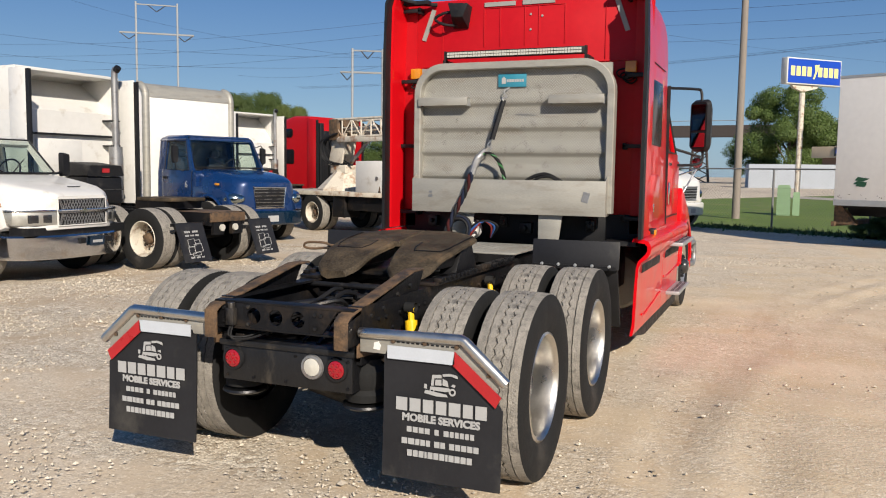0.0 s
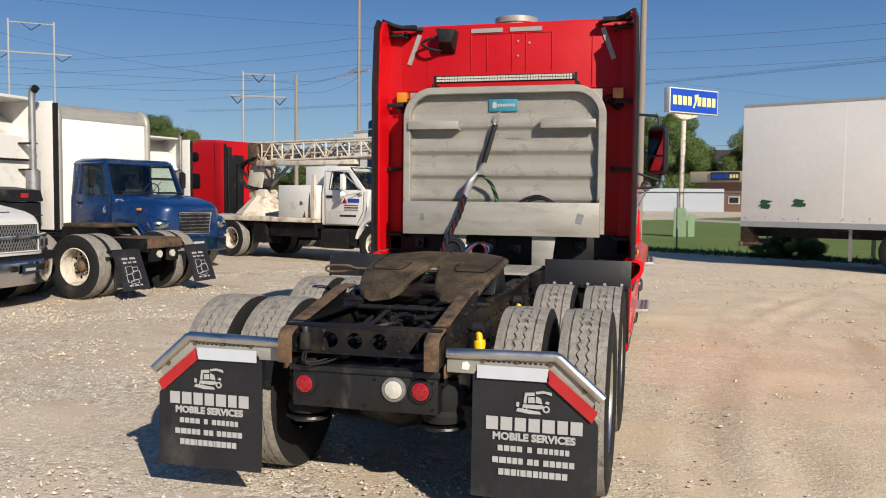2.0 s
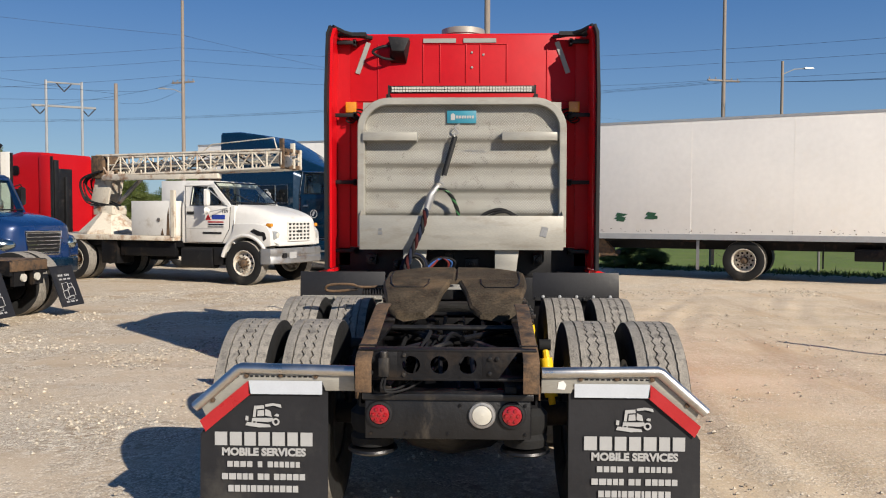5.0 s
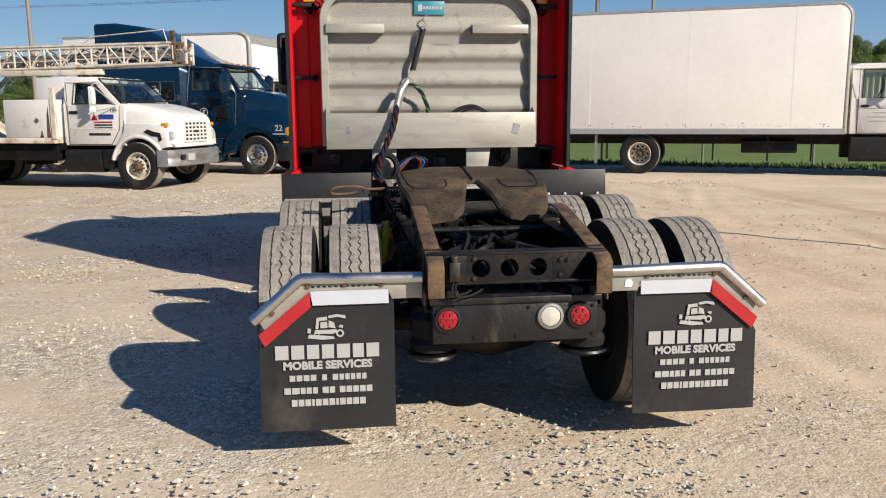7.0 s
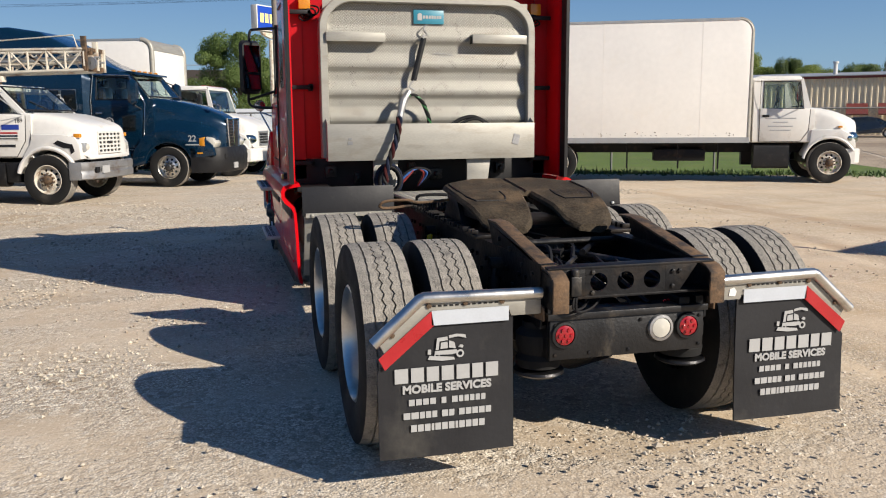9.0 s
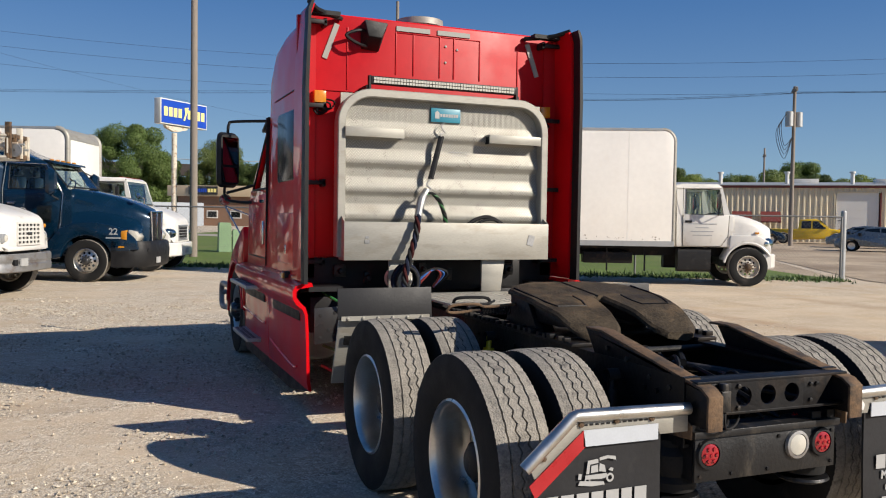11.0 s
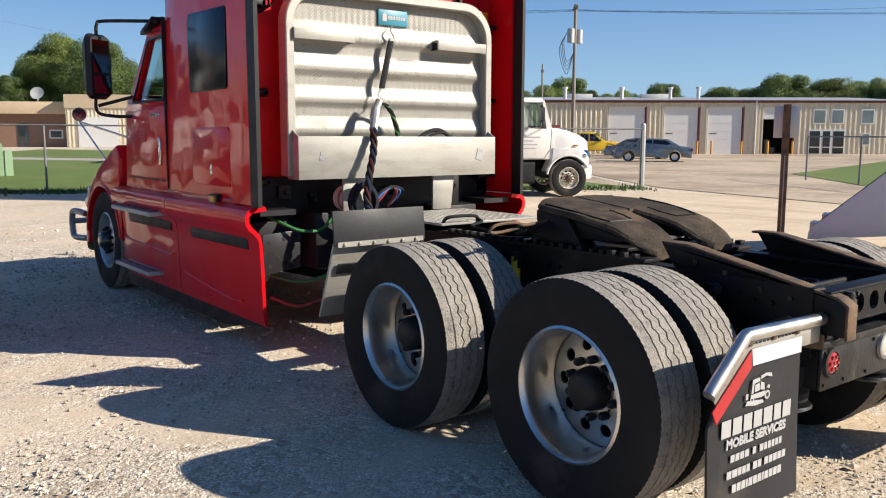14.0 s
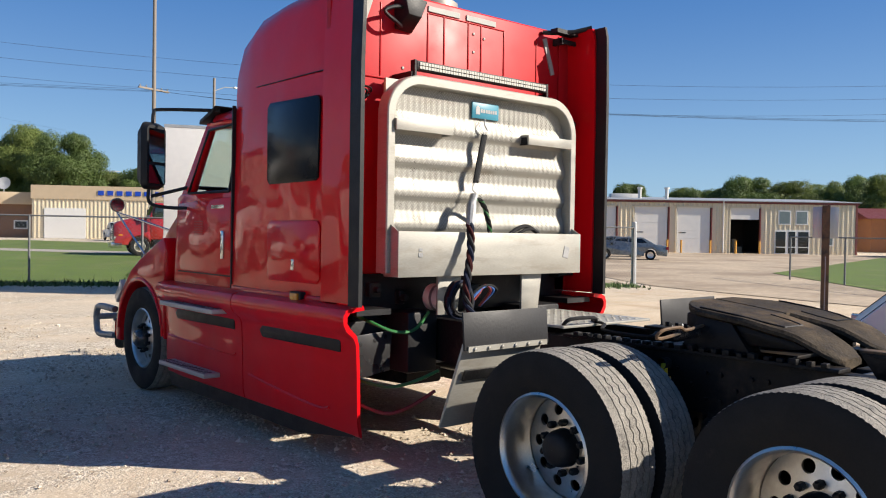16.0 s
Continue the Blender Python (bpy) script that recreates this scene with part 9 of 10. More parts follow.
def car(x, y, h, paint, label, kind="sedan", category="car"):
    """A car from a side profile; +y is its front."""
    t = thing({"sedan": "car", "suv": "suv", "pickup": "pickup_truck", "van": "van"}[kind], heading(x, y, h, height_at(x, y)), label, category)
    L, H, belt, hw, r = {"sedan": (4.8, 1.45, 0.92, 0.88, 0.32), "suv": (5.6, 1.95, 1.18, 0.98, 0.40), "pickup": (5.6, 1.85, 1.12, 0.97, 0.39), "van": (5.6, 2.1, 1.25, 1.0, 0.38)}[kind]
    f, b = L / 2, -L / 2
    wf, wb = f - 0.95, b + 1.05
    z0 = r * 0.75
    if kind == "sedan":
        roofline = [(b + 0.1, belt - 0.02), (b + 0.75, belt + 0.05), (b + 1.5, H - 0.05), (0.1, H), (0.75, H - 0.08), (1.55, belt + 0.03)]
    elif kind == "suv":
        roofline = [(b + 0.08, belt), (b + 0.25, H - 0.08), (b + 0.6, H), (0.3, H), (0.75, H - 0.06), (1.45, belt + 0.05)]
    elif kind == "pickup":
        roofline = [(b + 0.05, belt - 0.02), (-0.75, belt - 0.02), (-0.65, H - 0.05), (0.35, H), (0.7, H - 0.06), (1.4, belt + 0.03)]
    else:
        roofline = [(b + 0.05, belt), (b + 0.12, H), (0.9, H), (1.6, belt + 0.1)]
    hood = [(f - 0.35, belt - 0.10), (f - 0.05, belt - 0.28), (f, z0 + 0.2), (f - 0.05, z0)]
    lower = [(wf + r + 0.05, z0)] + arch(wf, r, r + 0.06, 10, 0, 180) + [(wb + r + 0.06, z0)] + arch(wb, r, r + 0.06, 10, 0, 180) + [(b + 0.05, z0), (b, belt - 0.3)]
    def tuck(shape):
        shape.v = [(x_ * (1 - 0.20 * max(0.0, (z_ - belt) / (H - belt)) - 0.05 * max(0.0, (abs(y_) - f + 0.7) / 0.7) ** 2), y_, z_) for x_, y_, z_ in shape.v]
        return shape

    part("body", tuck(Shape().prism(roofline + hood + lower, "x", -hw, hw)), paint, t, bevel=0.09)
    top = roofline[1:-1] if kind != "pickup" else roofline[2:-1]
    if kind == "sedan":
        panes = [[(b + 1.05, belt + 0.03), (-0.05, belt + 0.02), (-0.05, H - 0.10), (b + 1.6, H - 0.13)], [(0.02, belt + 0.02), (1.25, belt), (0.66, H - 0.14), (0.02, H - 0.10)]]
    elif kind == "suv":
        panes = [[(b + 0.4, belt + 0.05), (-1.0, belt + 0.05), (-1.0, H - 0.14), (b + 0.45, H - 0.16)], [(-0.9, belt + 0.04), (0.05, belt + 0.03), (0.05, H - 0.14), (-0.9, H - 0.14)], [(0.12, belt + 0.03), (1.15, belt), (0.65, H - 0.17), (0.12, H - 0.14)]]
    elif kind == "pickup":
        panes = [[(-0.55, belt + 0.03), (0.15, belt + 0.02), (0.15, H - 0.14), (-0.5, H - 0.15)], [(0.22, belt + 0.02), (1.12, belt), (0.6, H - 0.16), (0.22, H - 0.14)]]
    else:
        panes = [[(0.4, belt + 0.05), (1.35, belt + 0.05), (0.85, H - 0.15), (0.4, H - 0.15)]]
    for pane in panes:
        for sx in (-1, 1):
            part("side_window", tuck(Shape().prism(pane, "x", *sorted((sx * (hw - 0.03), sx * (hw + 0.006))))), GLASS, t)
    (ya, za), (yb, zb) = roofline[-2], roofline[-1]
    part("windshield", Shape().prism([(ya + 0.04, za - 0.03), (yb - 0.04, zb + 0.03), (yb - 0.03, zb + 0.05), (ya + 0.05, za)], "x", -hw + 0.12, hw - 0.12), GLASS, t)
    for sx in (-1, 1):
        for yy in (wf, wb):
            small_wheel(t, sx * (hw - 0.09), yy, r)
        part("tail_lamp", Shape().box(*sorted((sx * (hw - 0.25), sx * (hw + 0.004))), b - 0.01, b + 0.12, belt - 0.25, belt - 0.08), LAMP_RED, t)
        part("headlight", Shape().box(*sorted((sx * (hw - 0.30), sx * (hw - 0.03))), f - 0.14, f - 0.02, belt - 0.32, belt - 0.20), LAMP_CLEAR, t)
        part("door_mirror", Shape().box(*sorted((sx * hw, sx * (hw + 0.18))), 0.95, 1.10, belt, belt + 0.16), BLACK, t, bevel=0.03)
    return t


def cam_point(eye, bearing, far):
    """A place at a bearing, in degrees to the right of +y, and a distance from a standpoint."""
    return eye[0] + far * math.sin(radians(bearing)), eye[1] + far * math.cos(radians(bearing))


# ---- fence, grass, road ----
def strip(name, pts, mat, label, category, lift=0.004, kind="structure", cell=2.0):
    """A level sheet over a four-cornered stretch of ground, following its rise."""
    a, b, c, d = [Vector(p) for p in pts]
    nu = max(2, int(max((b - a).length, (c - d).length) / cell))
    nv = max(2, int(max((d - a).length, (c - b).length) / cell))
    vs = []
    for j in range(nv + 1):
        for i in range(nu + 1):
            p = a.lerp(b, i / nu).lerp(d.lerp(c, i / nu), j / nv)
            vs.append((p.x, p.y, height_at(p.x, p.y) + lift))
    fs = [(j * (nu + 1) + i, j * (nu + 1) + i + 1, (j + 1) * (nu + 1) + i + 1, (j + 1) * (nu + 1) + i) for j in range(nv) for i in range(nu)]
    me = bpy.data.meshes.new(name)
    me.from_pydata(vs, [], fs)
    me.materials.append(mat)
    return tagged(new(name, me), label, category, kind=kind)


LAWN = material("mown_lawn", (0.098, 0.150, 0.020), 0.95, 0, 0.35, 0.6, 0.8, 30, dirt=(0.160, 0.172, 0.046), dirt_amount=0.35, dirt_scale=0.35)
CONCRETE = material("worn_concrete_drive", (0.43, 0.34, 0.24), 0.9, 0, 0.30, 0.45, 0.3, 40, dirt=(0.25, 0.185, 0.125), dirt_amount=0.55, dirt_scale=0.16)
ROAD = material("pale_road", (0.36, 0.32, 0.28), 0.9, 0, 0.1, 1, 0.2, 40)
F0, F1 = Vector((-14.0, 33.6)), Vector((18.0, 15.75))
FD = (F1 - F0).normalized()
FN = Vector((-FD.y, FD.x))
strip("lawn", [F0 - FN * 1.2, F1 - FN * 0.8, F1 + FN * 18.5 - FD * 4, F0 + FN * 32], LAWN, "green mown lawn strip behind the chain-link fence", "lawn", 0.010)
strip("road", [F0 + FN * 32, F1 + FN * 18.5 - FD * 4, F1 + FN * 21.8 - FD * 4, F0 + FN * 36], ROAD, "pale road beyond the lawn", "road", 0.014)
strip("lawn", [F0 + FN * 36, F1 + FN * 21.8 - FD * 4, F1 + FN * 42 - FD * 8, F0 + FN * 60], LAWN, "green lawn beyond the road", "lawn", 0.010)
strip("driveway", [(18.4, 15.2), (15.0, 2.0), (75, 18), (48, 62)], CONCRETE, "worn concrete driveway leading to the metal shed", "driveway", 0.012)
strip("driveway", [(18.4, 16.2), (49, 62), (26, 80), (8, 44)], CONCRETE, "worn concrete yard beside the metal shed", "driveway", 0.008)
strip("lawn", [(30.5, 17.6), (19.5, 6.5), (75, 6), (62, 25.6)], LAWN, "small lawn beside the driveway", "lawn", 0.03)


def chain_link(p0, p1, spacing=2.9, height=1.9, barrier_posts=True, label="galvanised chain-link fence between yard and lawn", end_post=True):
    p0, p1 = Vector(p0), Vector(p1)
    d = p1 - p0
    length = d.length
    ang = math.degrees(math.atan2(d.y, d.x))
    base = height_at(*p0)
    t = thing("chain_link_fence", pose(p0.x, p0.y, base, 0, 0, ang), label, "fence")
    rise = height_at(*p1) - base
    n = int(length / spacing)
    post = Shape().tube([(0, 0, -0.1), (0, 0, height)], 0.034, 8).mesh("post", FENCE)
    for k in range(n + 1):
        u = k / n
        part("post", post, None, t, at=pose(length * u, 0, rise * u))
    part("top_rail", Shape().tube([(0, 0, height), (length, 0, height + rise)], 0.024, 8), FENCE, t)
    s = Shape()
    pitch = 0.085
    k = 0
    x = -height
    while x < length:
        for sgn in (1, -1):
            x0, x1 = x, x + height
            z0, z1 = (0.03, height - 0.03) if sgn > 0 else (height - 0.03, 0.03)
            a, b = max(0, -x0) / height, min(1.0, (length - x0) / height)
            if b > a:
                xa, xb, za, zb = x0 + a * height, x0 + b * height, z0 + (z1 - z0) * a, z0 + (z1 - z0) * b
                w = 0.0023
                s.add([(xa - w, 0.002 * sgn, za), (xa + w, 0.002 * sgn, za), (xb + w, 0.002 * sgn, zb), (xb - w, 0.002 * sgn, zb)], [(0, 1, 2, 3)])
        x += pitch * 1.41
    wire = part("wire_mesh", s, FENCE, t, "woven galvanised wire", smooth=0)
    tagged(wire, kind="stuff")
    return t


chain_link(F0, F1)
gp = solid("gate_post", Shape().tube([(0, 0, -0.1), (0, 0, 2.05)], 0.085, 14).lathe([(2.05, 0.085), (2.09, 0.06), (2.10, 0.001)], 14, "z"), GALV, "thick galvanised gate post", "fence post", at=pose(18.3, 15.95, 0))
chain_link((26.4, 14.7), (20.6, 3.9), label="chain-link fence round a small lawn", height=1.65)


def stripe_of_weeds():
    """Uneven grass and weeds along the fence foot."""
    rng = np.random.default_rng(5)
    s = Shape()
    for k in range(6500):
        u = rng.uniform(0, (F1 - F0).length)
        p = F0 + FD * u + FN * rng.normal(-0.5, 0.45)
        h, a = rng.uniform(0.04, 0.15) * (1.8 if rng.random() > 0.96 else 1), rng.uniform(0, 6.3)
        z = height_at(p.x, p.y)
        lx, ly = math.cos(a) * 0.03, math.sin(a) * 0.03
        s.add([(p.x - lx, p.y - ly, z), (p.x + lx, p.y + ly, z), (p.x + rng.normal(0, 0.06), p.y + rng.normal(0, 0.06), z + h)], [(0, 1, 2)])
    tagged(solid("weeds", s, GRASS, "uneven grass and weeds along the fence foot", "grass", kind="stuff", smooth=0))


stripe_of_weeds()


# ---- trees ----
def crown_mesh(name, r, h, seed, leaf=0.22, count=2600, mat=None, clumps=16):
    """Leaves gathered in uneven clumps, with gaps between."""
    rng = np.random.default_rng(seed)
    centres = []
    for k in range(clumps):
        a, u = rng.uniform(0, 6.3), rng.uniform(0, 1)
        zz = h * (0.12 + 0.88 * u)
        reach = r * math.sqrt(max(0.05, 1 - ((u - 0.40) / 0.68) ** 2)) * rng.uniform(0.40, 0.95)
        centres.append((reach * math.cos(a), reach * math.sin(a), zz, r * rng.uniform(0.17, 0.36)))
    per = count // clumps
    c = np.repeat(np.array(centres), per, axis=0)
    n = len(c)
    q = rng.standard_normal((n, 3))
    q /= np.linalg.norm(q, axis=1)[:, None]
    q *= (c[:, 3] * (rng.uniform(0.5, 1.0, n) ** 0.6 + np.abs(rng.normal(0, 0.13, n))))[:, None]
    q[:, 2] *= 0.75
    up = q + np.stack([np.zeros(n), np.zeros(n), 0.3 * c[:, 3]], -1)
    up = up / np.linalg.norm(up, axis=1)[:, None] + rng.normal(0, 0.4, (n, 3))
    up /= np.linalg.norm(up, axis=1)[:, None]
    a = np.cross(up, rng.standard_normal((n, 3)))
    a /= np.linalg.norm(a, axis=1)[:, None]
    b = np.cross(up, a)
    l = (leaf * rng.uniform(0.6, 1.4, n))[:, None]
    p = c[:, :3] + q
    verts = np.stack([p - a * l, p - b * l * 0.6, p + a * l, p + b * l * 0.6], 1).reshape(-1, 3)
    me = bpy.data.meshes.new(name)
    me.from_pydata(verts.tolist(), [], np.arange(4 * n).reshape(-1, 4).tolist())
    me.materials.append(mat or LEAF)
    return me


CROWNS = [crown_mesh("crown", 1.0, 1.7, 20 + k, leaf=0.019, count=80000, clumps=46 + 6 * k, mat=LEAF if k % 2 else LEAF_LIGHT) for k in range(4)]


def trunk_mesh(seed):
    rng = random.Random(seed)
    s = Shape().tube([(0, 0, -0.1), (0.02, 0, 0.3), (-0.01, 0.02, 0.7), (0.02, 0, 1.1)], [0.08, 0.065, 0.05, 0.03], 8)
    for k in range(6):
        a, z = rng.uniform(0, 6.3), rng.uniform(0.35, 0.85)
        s.tube([(0, 0, z), (0.28 * math.cos(a), 0.28 * math.sin(a), z + 0.25), (0.6 * math.cos(a), 0.6 * math.sin(a), z + 0.55)], [0.035, 0.025, 0.01], 6)
    return s.mesh("trunk", BARK)


TRUNK = trunk_mesh(3)


def tree(x, y, height, width, k, label="leafy green deciduous tree", group="", sink=0.0):
    t = thing("tree", pose(x, y, height_at(x, y) - sink), label, "tree", group)
    part("trunk", TRUNK, None, t, at=Matrix.Diagonal((height * 0.35, height * 0.35, height * 0.5, 1)))
    part("crown", CROWNS[k % 4], None, t, at=pose(0, 0, height * 0.14, 0, 0, 53 * k) @ Matrix.Diagonal((width / 2, width / 2, height * 0.52, 1)))
    return t


def tree_row(eye, b0, b1, far, n, hgt, wid, seed, group):
    rng = random.Random(seed)
    for i in range(n):
        b = b0 + (b1 - b0) * (i + rng.uniform(0.2, 0.8)) / n
        x, y = cam_point(eye, b, far * rng.uniform(0.93, 1.1))
        tree(x, y, hgt * rng.uniform(0.70, 1.25), wid * rng.uniform(0.65, 1.25), rng.randrange(4), group=group)


EYE_A, EYE_B, EYE_C = (2.4, -3.7), (-2.7, -2.8), (-3.9, -1.5)
# ahead: the tall tree behind the tyre sign and its neighbours
tree(2.6, 158, 16.0, 15.0, 1)
tree(8.5, 165, 11.0, 9.0, 1)
tree(-4.0, 175, 9.0, 10, 3)
tree_row((-3.28, -2.32), 7.2, 10.8, 150, 3, 11.8, 9.5, 5, "trees behind the brown building")
tree_row((-4.27, -0.83), 11.0, 26.0, 150, 8, 12.8, 11, 6, "trees behind the brown building")
# behind the metal shed
tree_row(EYE_C, 24.0, 48.0, 125, 25, 7.7, 8.0, 7, "trees behind the shed")
tree_row(EYE_C, 46.0, 60.0, 118, 18, 6.2, 7.0, 8, "trees behind the shed")
tree_row(EYE_C, 58.0, 72.0, 112, 17, 6.3, 7.0, 9, "trees behind the shed")
# behind the parked row
tree_row(EYE_A, -37.0, -32.5, 75, 4, 7.0, 6, 10, "trees behind the parked trucks")
tree_row(EYE_A, -32.0, -8.0, 95, 11, 4.2, 9, 12, "trees behind the parked trucks")


# ---- poles, wires, towers ----
def utility_pole(x, y, height, arms=(), radius=0.15, lamp=0.0, label="weathered wooden utility pole", gear=False, lamp_z=0.0, name="utility_pole"):
    t = thing(name, pose(x, y, height_at(x, y)), label, "pole")
    part("shaft", Shape().tube([(0, 0, -0.2), (0, 0, height)], [radius, radius * 0.7], 12), POLE_WOOD, t)
    for z, half, ang in arms:
        a = part("crossarm", Shape().box(-half, half, -0.06, 0.06, z - 0.06, z + 0.06), POLE_WOOD, t, at=pose(0, 0, 0, 0, 0, ang))
        for u in (-0.9, -0.5, 0.5, 0.9):
            part("insulator", Shape().lathe([(z + 0.06, 0.02), (z + 0.12, 0.05), (z + 0.2, 0.05), (z + 0.24, 0.001)], 8, "z"), STEEL, a, at=pose(u * half, 0, 0))
    if gear:
        for sx in (-1, 1):
            part("transformer", Shape().lathe([(height - 2.7, 0.001), (height - 2.7, 0.26), (height - 1.75, 0.26), (height - 1.7, 0.2), (height - 1.68, 0.001)], 14, "z"), GALV, t, "grey transformer can", at=pose(sx * 0.42, 0, 0))
        for k in range(4):
            part("cable", Shape().tube(curve_points([(-0.5, 0, height - 1.7), (-1.1 - 0.15 * k, 0, height - 2.6 - 0.2 * k), (-0.8, 0, height - 4.0 - 0.3 * k), (-0.1, 0, height - 3.4)], 6), 0.02, 5), CABLE, t)
    if lamp:
        top, height = height, lamp_z or height
        part("lamp_arm", Shape().tube([(0, 0, height - 0.9), (lamp * 0.5, 0, height - 0.55), (lamp, 0, height - 0.5)], 0.035, 6), GALV, t)
        part("lamp_head", Shape().loft([ring(-0.1, 0.12, 0.10, -0.05, 0.08, 0.03), ring(0.5, 0.07, 0.05, -0.03, 0.06, 0.02)]), GALV, t, "street lamp head", at=pose(lamp, 0, height - 0.5, 0, 0, -90 if lamp > 0 else 90))
    return t


utility_pole(0.6, 30.6, 14.5, radius=0.155)
utility_pole(18.2, 57.6, 18.0, arms=((11.3, 1.35, 20),), radius=0.17)
utility_pole(40.7, 40.3, 10.8, arms=((10.5, 0.6, 60),), radius=0.15, gear=True)
utility_pole(*cam_point((-0.08, -3.9), 20.1, 62), 12.1, lamp=1.6, radius=0.13, label="wooden street light pole")
utility_pole(*cam_point((-0.08, -3.9), -19.4, 70), 18.5, arms=((12.0, 1.1, -20),), radius=0.17, lamp=-1.5, lamp_z=12.0)
utility_pole(*cam_point((-0.08, -3.9), -23.5, 62), 10.5, radius=0.17)
utility_pole(*cam_point((-3.28, -2.32), 44.0, 88), 8.8, radius=0.12, label="thin wooden pole with coiled cable", arms=((8.0, 0.5, 60),))


def transmission_tower(x, y, height, ang, masts=(-1, 1)):
    t = thing("transmission_tower", pose(x, y, 0, 0, 0, ang), "pale steel H-frame transmission tower", "tower")
    half = height * 0.112
    for sx in masts:
        part("mast", Shape().tube([(sx * half, 0, -0.3), (sx * half, 0, height)], 0.17, 8), GALV, t)
    part("crossarm", Shape().tube([(-half * 1.8, 0, height * 0.825), (half * 1.8, 0, height * 0.825)], 0.15, 6), GALV, t)
    part("crossarm", Shape().tube([(-half, 0, height * 0.985), (half, 0, height * 0.985)], 0.11, 6), GALV, t)
    for u in (-1.35, 0.0, 1.35):
        z = height * (0.985 if u == 0 else 0.825)
        for q in (-1, 1):
            part("insulator", Shape().tube([(half * (u + 0.45 * q), 0, z), (half * u, 0, z - 1.1)], 0.08, 5), CHARCOAL, t)


transmission_tower(*cam_point(EYE_A, -41.3, 150), 29.4, 38)
transmission_tower(*cam_point(EYE_A, -27.7, 120), 19.0, 30)


def wire(a, b, sag, group):
    pts = []
    for k in range(25):
        u = k / 24
        p = Vector(a).lerp(Vector(b), u)
        p.z -= sag * 4 * u * (1 - u)
        pts.append(p)
    solid("power_line", Shape().tube(pts, 0.010, 4), CABLE, "thin dark overhead power line", "cable", group)


for dz, off in ((0.0, 0), (-1.0, 0.6), (-2.2, 1.2)):
    wire((-75, 48 + off, 13.0 + dz), (*cam_point((-0.08, -3.9), -19.6, 70), 15.0 + dz), 1.2, "power lines over the yard")
    wire((*cam_point((-0.08, -3.9), -19.6, 70), 15.0 + dz), (18.2, 57.6, 13.8 + dz), 0.8, "power lines over the yard")
    wire((18.2, 57.6, 13.8 + dz), (75, 18, 14.5 + dz), 1.2, "power lines over the yard")
for u in (-1, 0.2, 1):
    wire((-60, 95 + u, 13.0), (18.2 + u, 57.6, 11.45), 0.8, "power lines on the crossarm")
    wire((18.2 + u, 57.6, 11.45), (40.7 + u * 0.5, 40.3, 10.6), 0.6, "power lines on the crossarm")
    wire((40.7 + u * 0.5, 40.3, 10.6), (95, -10 + u, 12.0), 1.0, "power lines on the crossarm")


POLE_A, POLE_B = cam_point((-0.08, -3.9), -23.5, 62), cam_point((-0.08, -3.9), -19.4, 70)
for a, b, sag in (((-78, 22, 19.0), (*POLE_B, 16.0), 1.4), ((-80, 40, 16.5), (*POLE_A, 10.2), 1.6), ((-76, 30, 14.0), (*POLE_A, 9.6), 2.0), ((*POLE_A, 10.2), (*POLE_B, 12.6), 0.4),
                  ((*POLE_A, 9.4), (*POLE_B, 11.8), 0.5), ((-70, 60, 20.0), (*POLE_A, 10.0), 1.0), ((*POLE_B, 12.2), (-70, 95, 15.0), 1.2), ((*POLE_B, 16.0), (30, 120, 15.0), 1.0)):
    wire(a, b, sag, "power lines behind the parked trucks")


# ---- signs and street things ----
def tyre_shop_sign():
    x, y = 3.9, 74.8
    t = thing("pole_sign", pose(x, y, height_at(x, y), 0, 0, 44), "blue and yellow illuminated shop sign on a steel pole", "sign")
    cab_ = part("sign_box", Shape().box(-3.0, 3.0, -0.35, 0.35, 9.25, 11.45), WHITE, t, "pale sign cabinet", 0.03)
    part("sign_face", Shape().box(-2.9, 2.9, -0.375, -0.352, 9.35, 11.35), SIGN_BLUE, cab_, "blue sign face")
    s = []
    for k in range(8):
        xk = -2.4 + k * 0.60 + (0.6 if k > 3 else 0)
        part("sign_bar", Shape().box(xk - 0.22, xk + 0.22, -0.392, -0.377, 9.95, 10.75), SIGN_YELLOW, cab_)
    part("sign_emblem", Shape().prism([(-0.20, 9.75), (0.0, 9.75), (0.30, 10.5), (0.5, 11.0), (-0.05, 10.9), (0.05, 10.4)], "y", -0.402, -0.394), SIGN_YELLOW, cab_)
    part("sign_pole", Shape().tube([(-0.9, 0, -0.2), (-0.9, 0, 8.6)], 0.24, 10), CREAM, t, "rust-streaked pale steel pole")
    part("sign_support", Shape().prism([(-2.2, 9.2), (-2.0, 8.95), (-1.1, 8.7), (-0.7, 8.7), (0.6, 9.0), (0.7, 9.2)], "y", -0.15, 0.15), CREAM, t)


tyre_shop_sign()
gb = thing("utility_pedestal", pose(2.3, 34.5, height_at(2.3, 34.5)), "pale green utility pedestal with ribbed sides", "utility box")
part("cabinet", Shape().loft([ring(-0.25, 0.27, 0.25, 0, 1.3, 0.08), ring(0.25, 0.27, 0.25, 0, 1.3, 0.08)]), GREEN_BOX, gb)
for k in range(12):
    part("rib", Shape().box(-0.28, 0.28, -0.27, 0.27, 0.06 + k * 0.10, 0.09 + k * 0.10), GREEN_BOX, gb)
gb2 = solid("utility_pedestal", Shape().loft([ring(-0.15, 0.14, 0.13, 0, 1.0, 0.05), ring(0.15, 0.14, 0.13, 0, 1.0, 0.05)]), GREEN_BOX, "small pale green utility pedestal", "utility box", at=pose(2.80, 34.6, height_at(3, 34.6)))
sp = thing("road_sign", pose(6.5, 4.15, 0), "blank back of a sign on a perforated steel post", "sign")
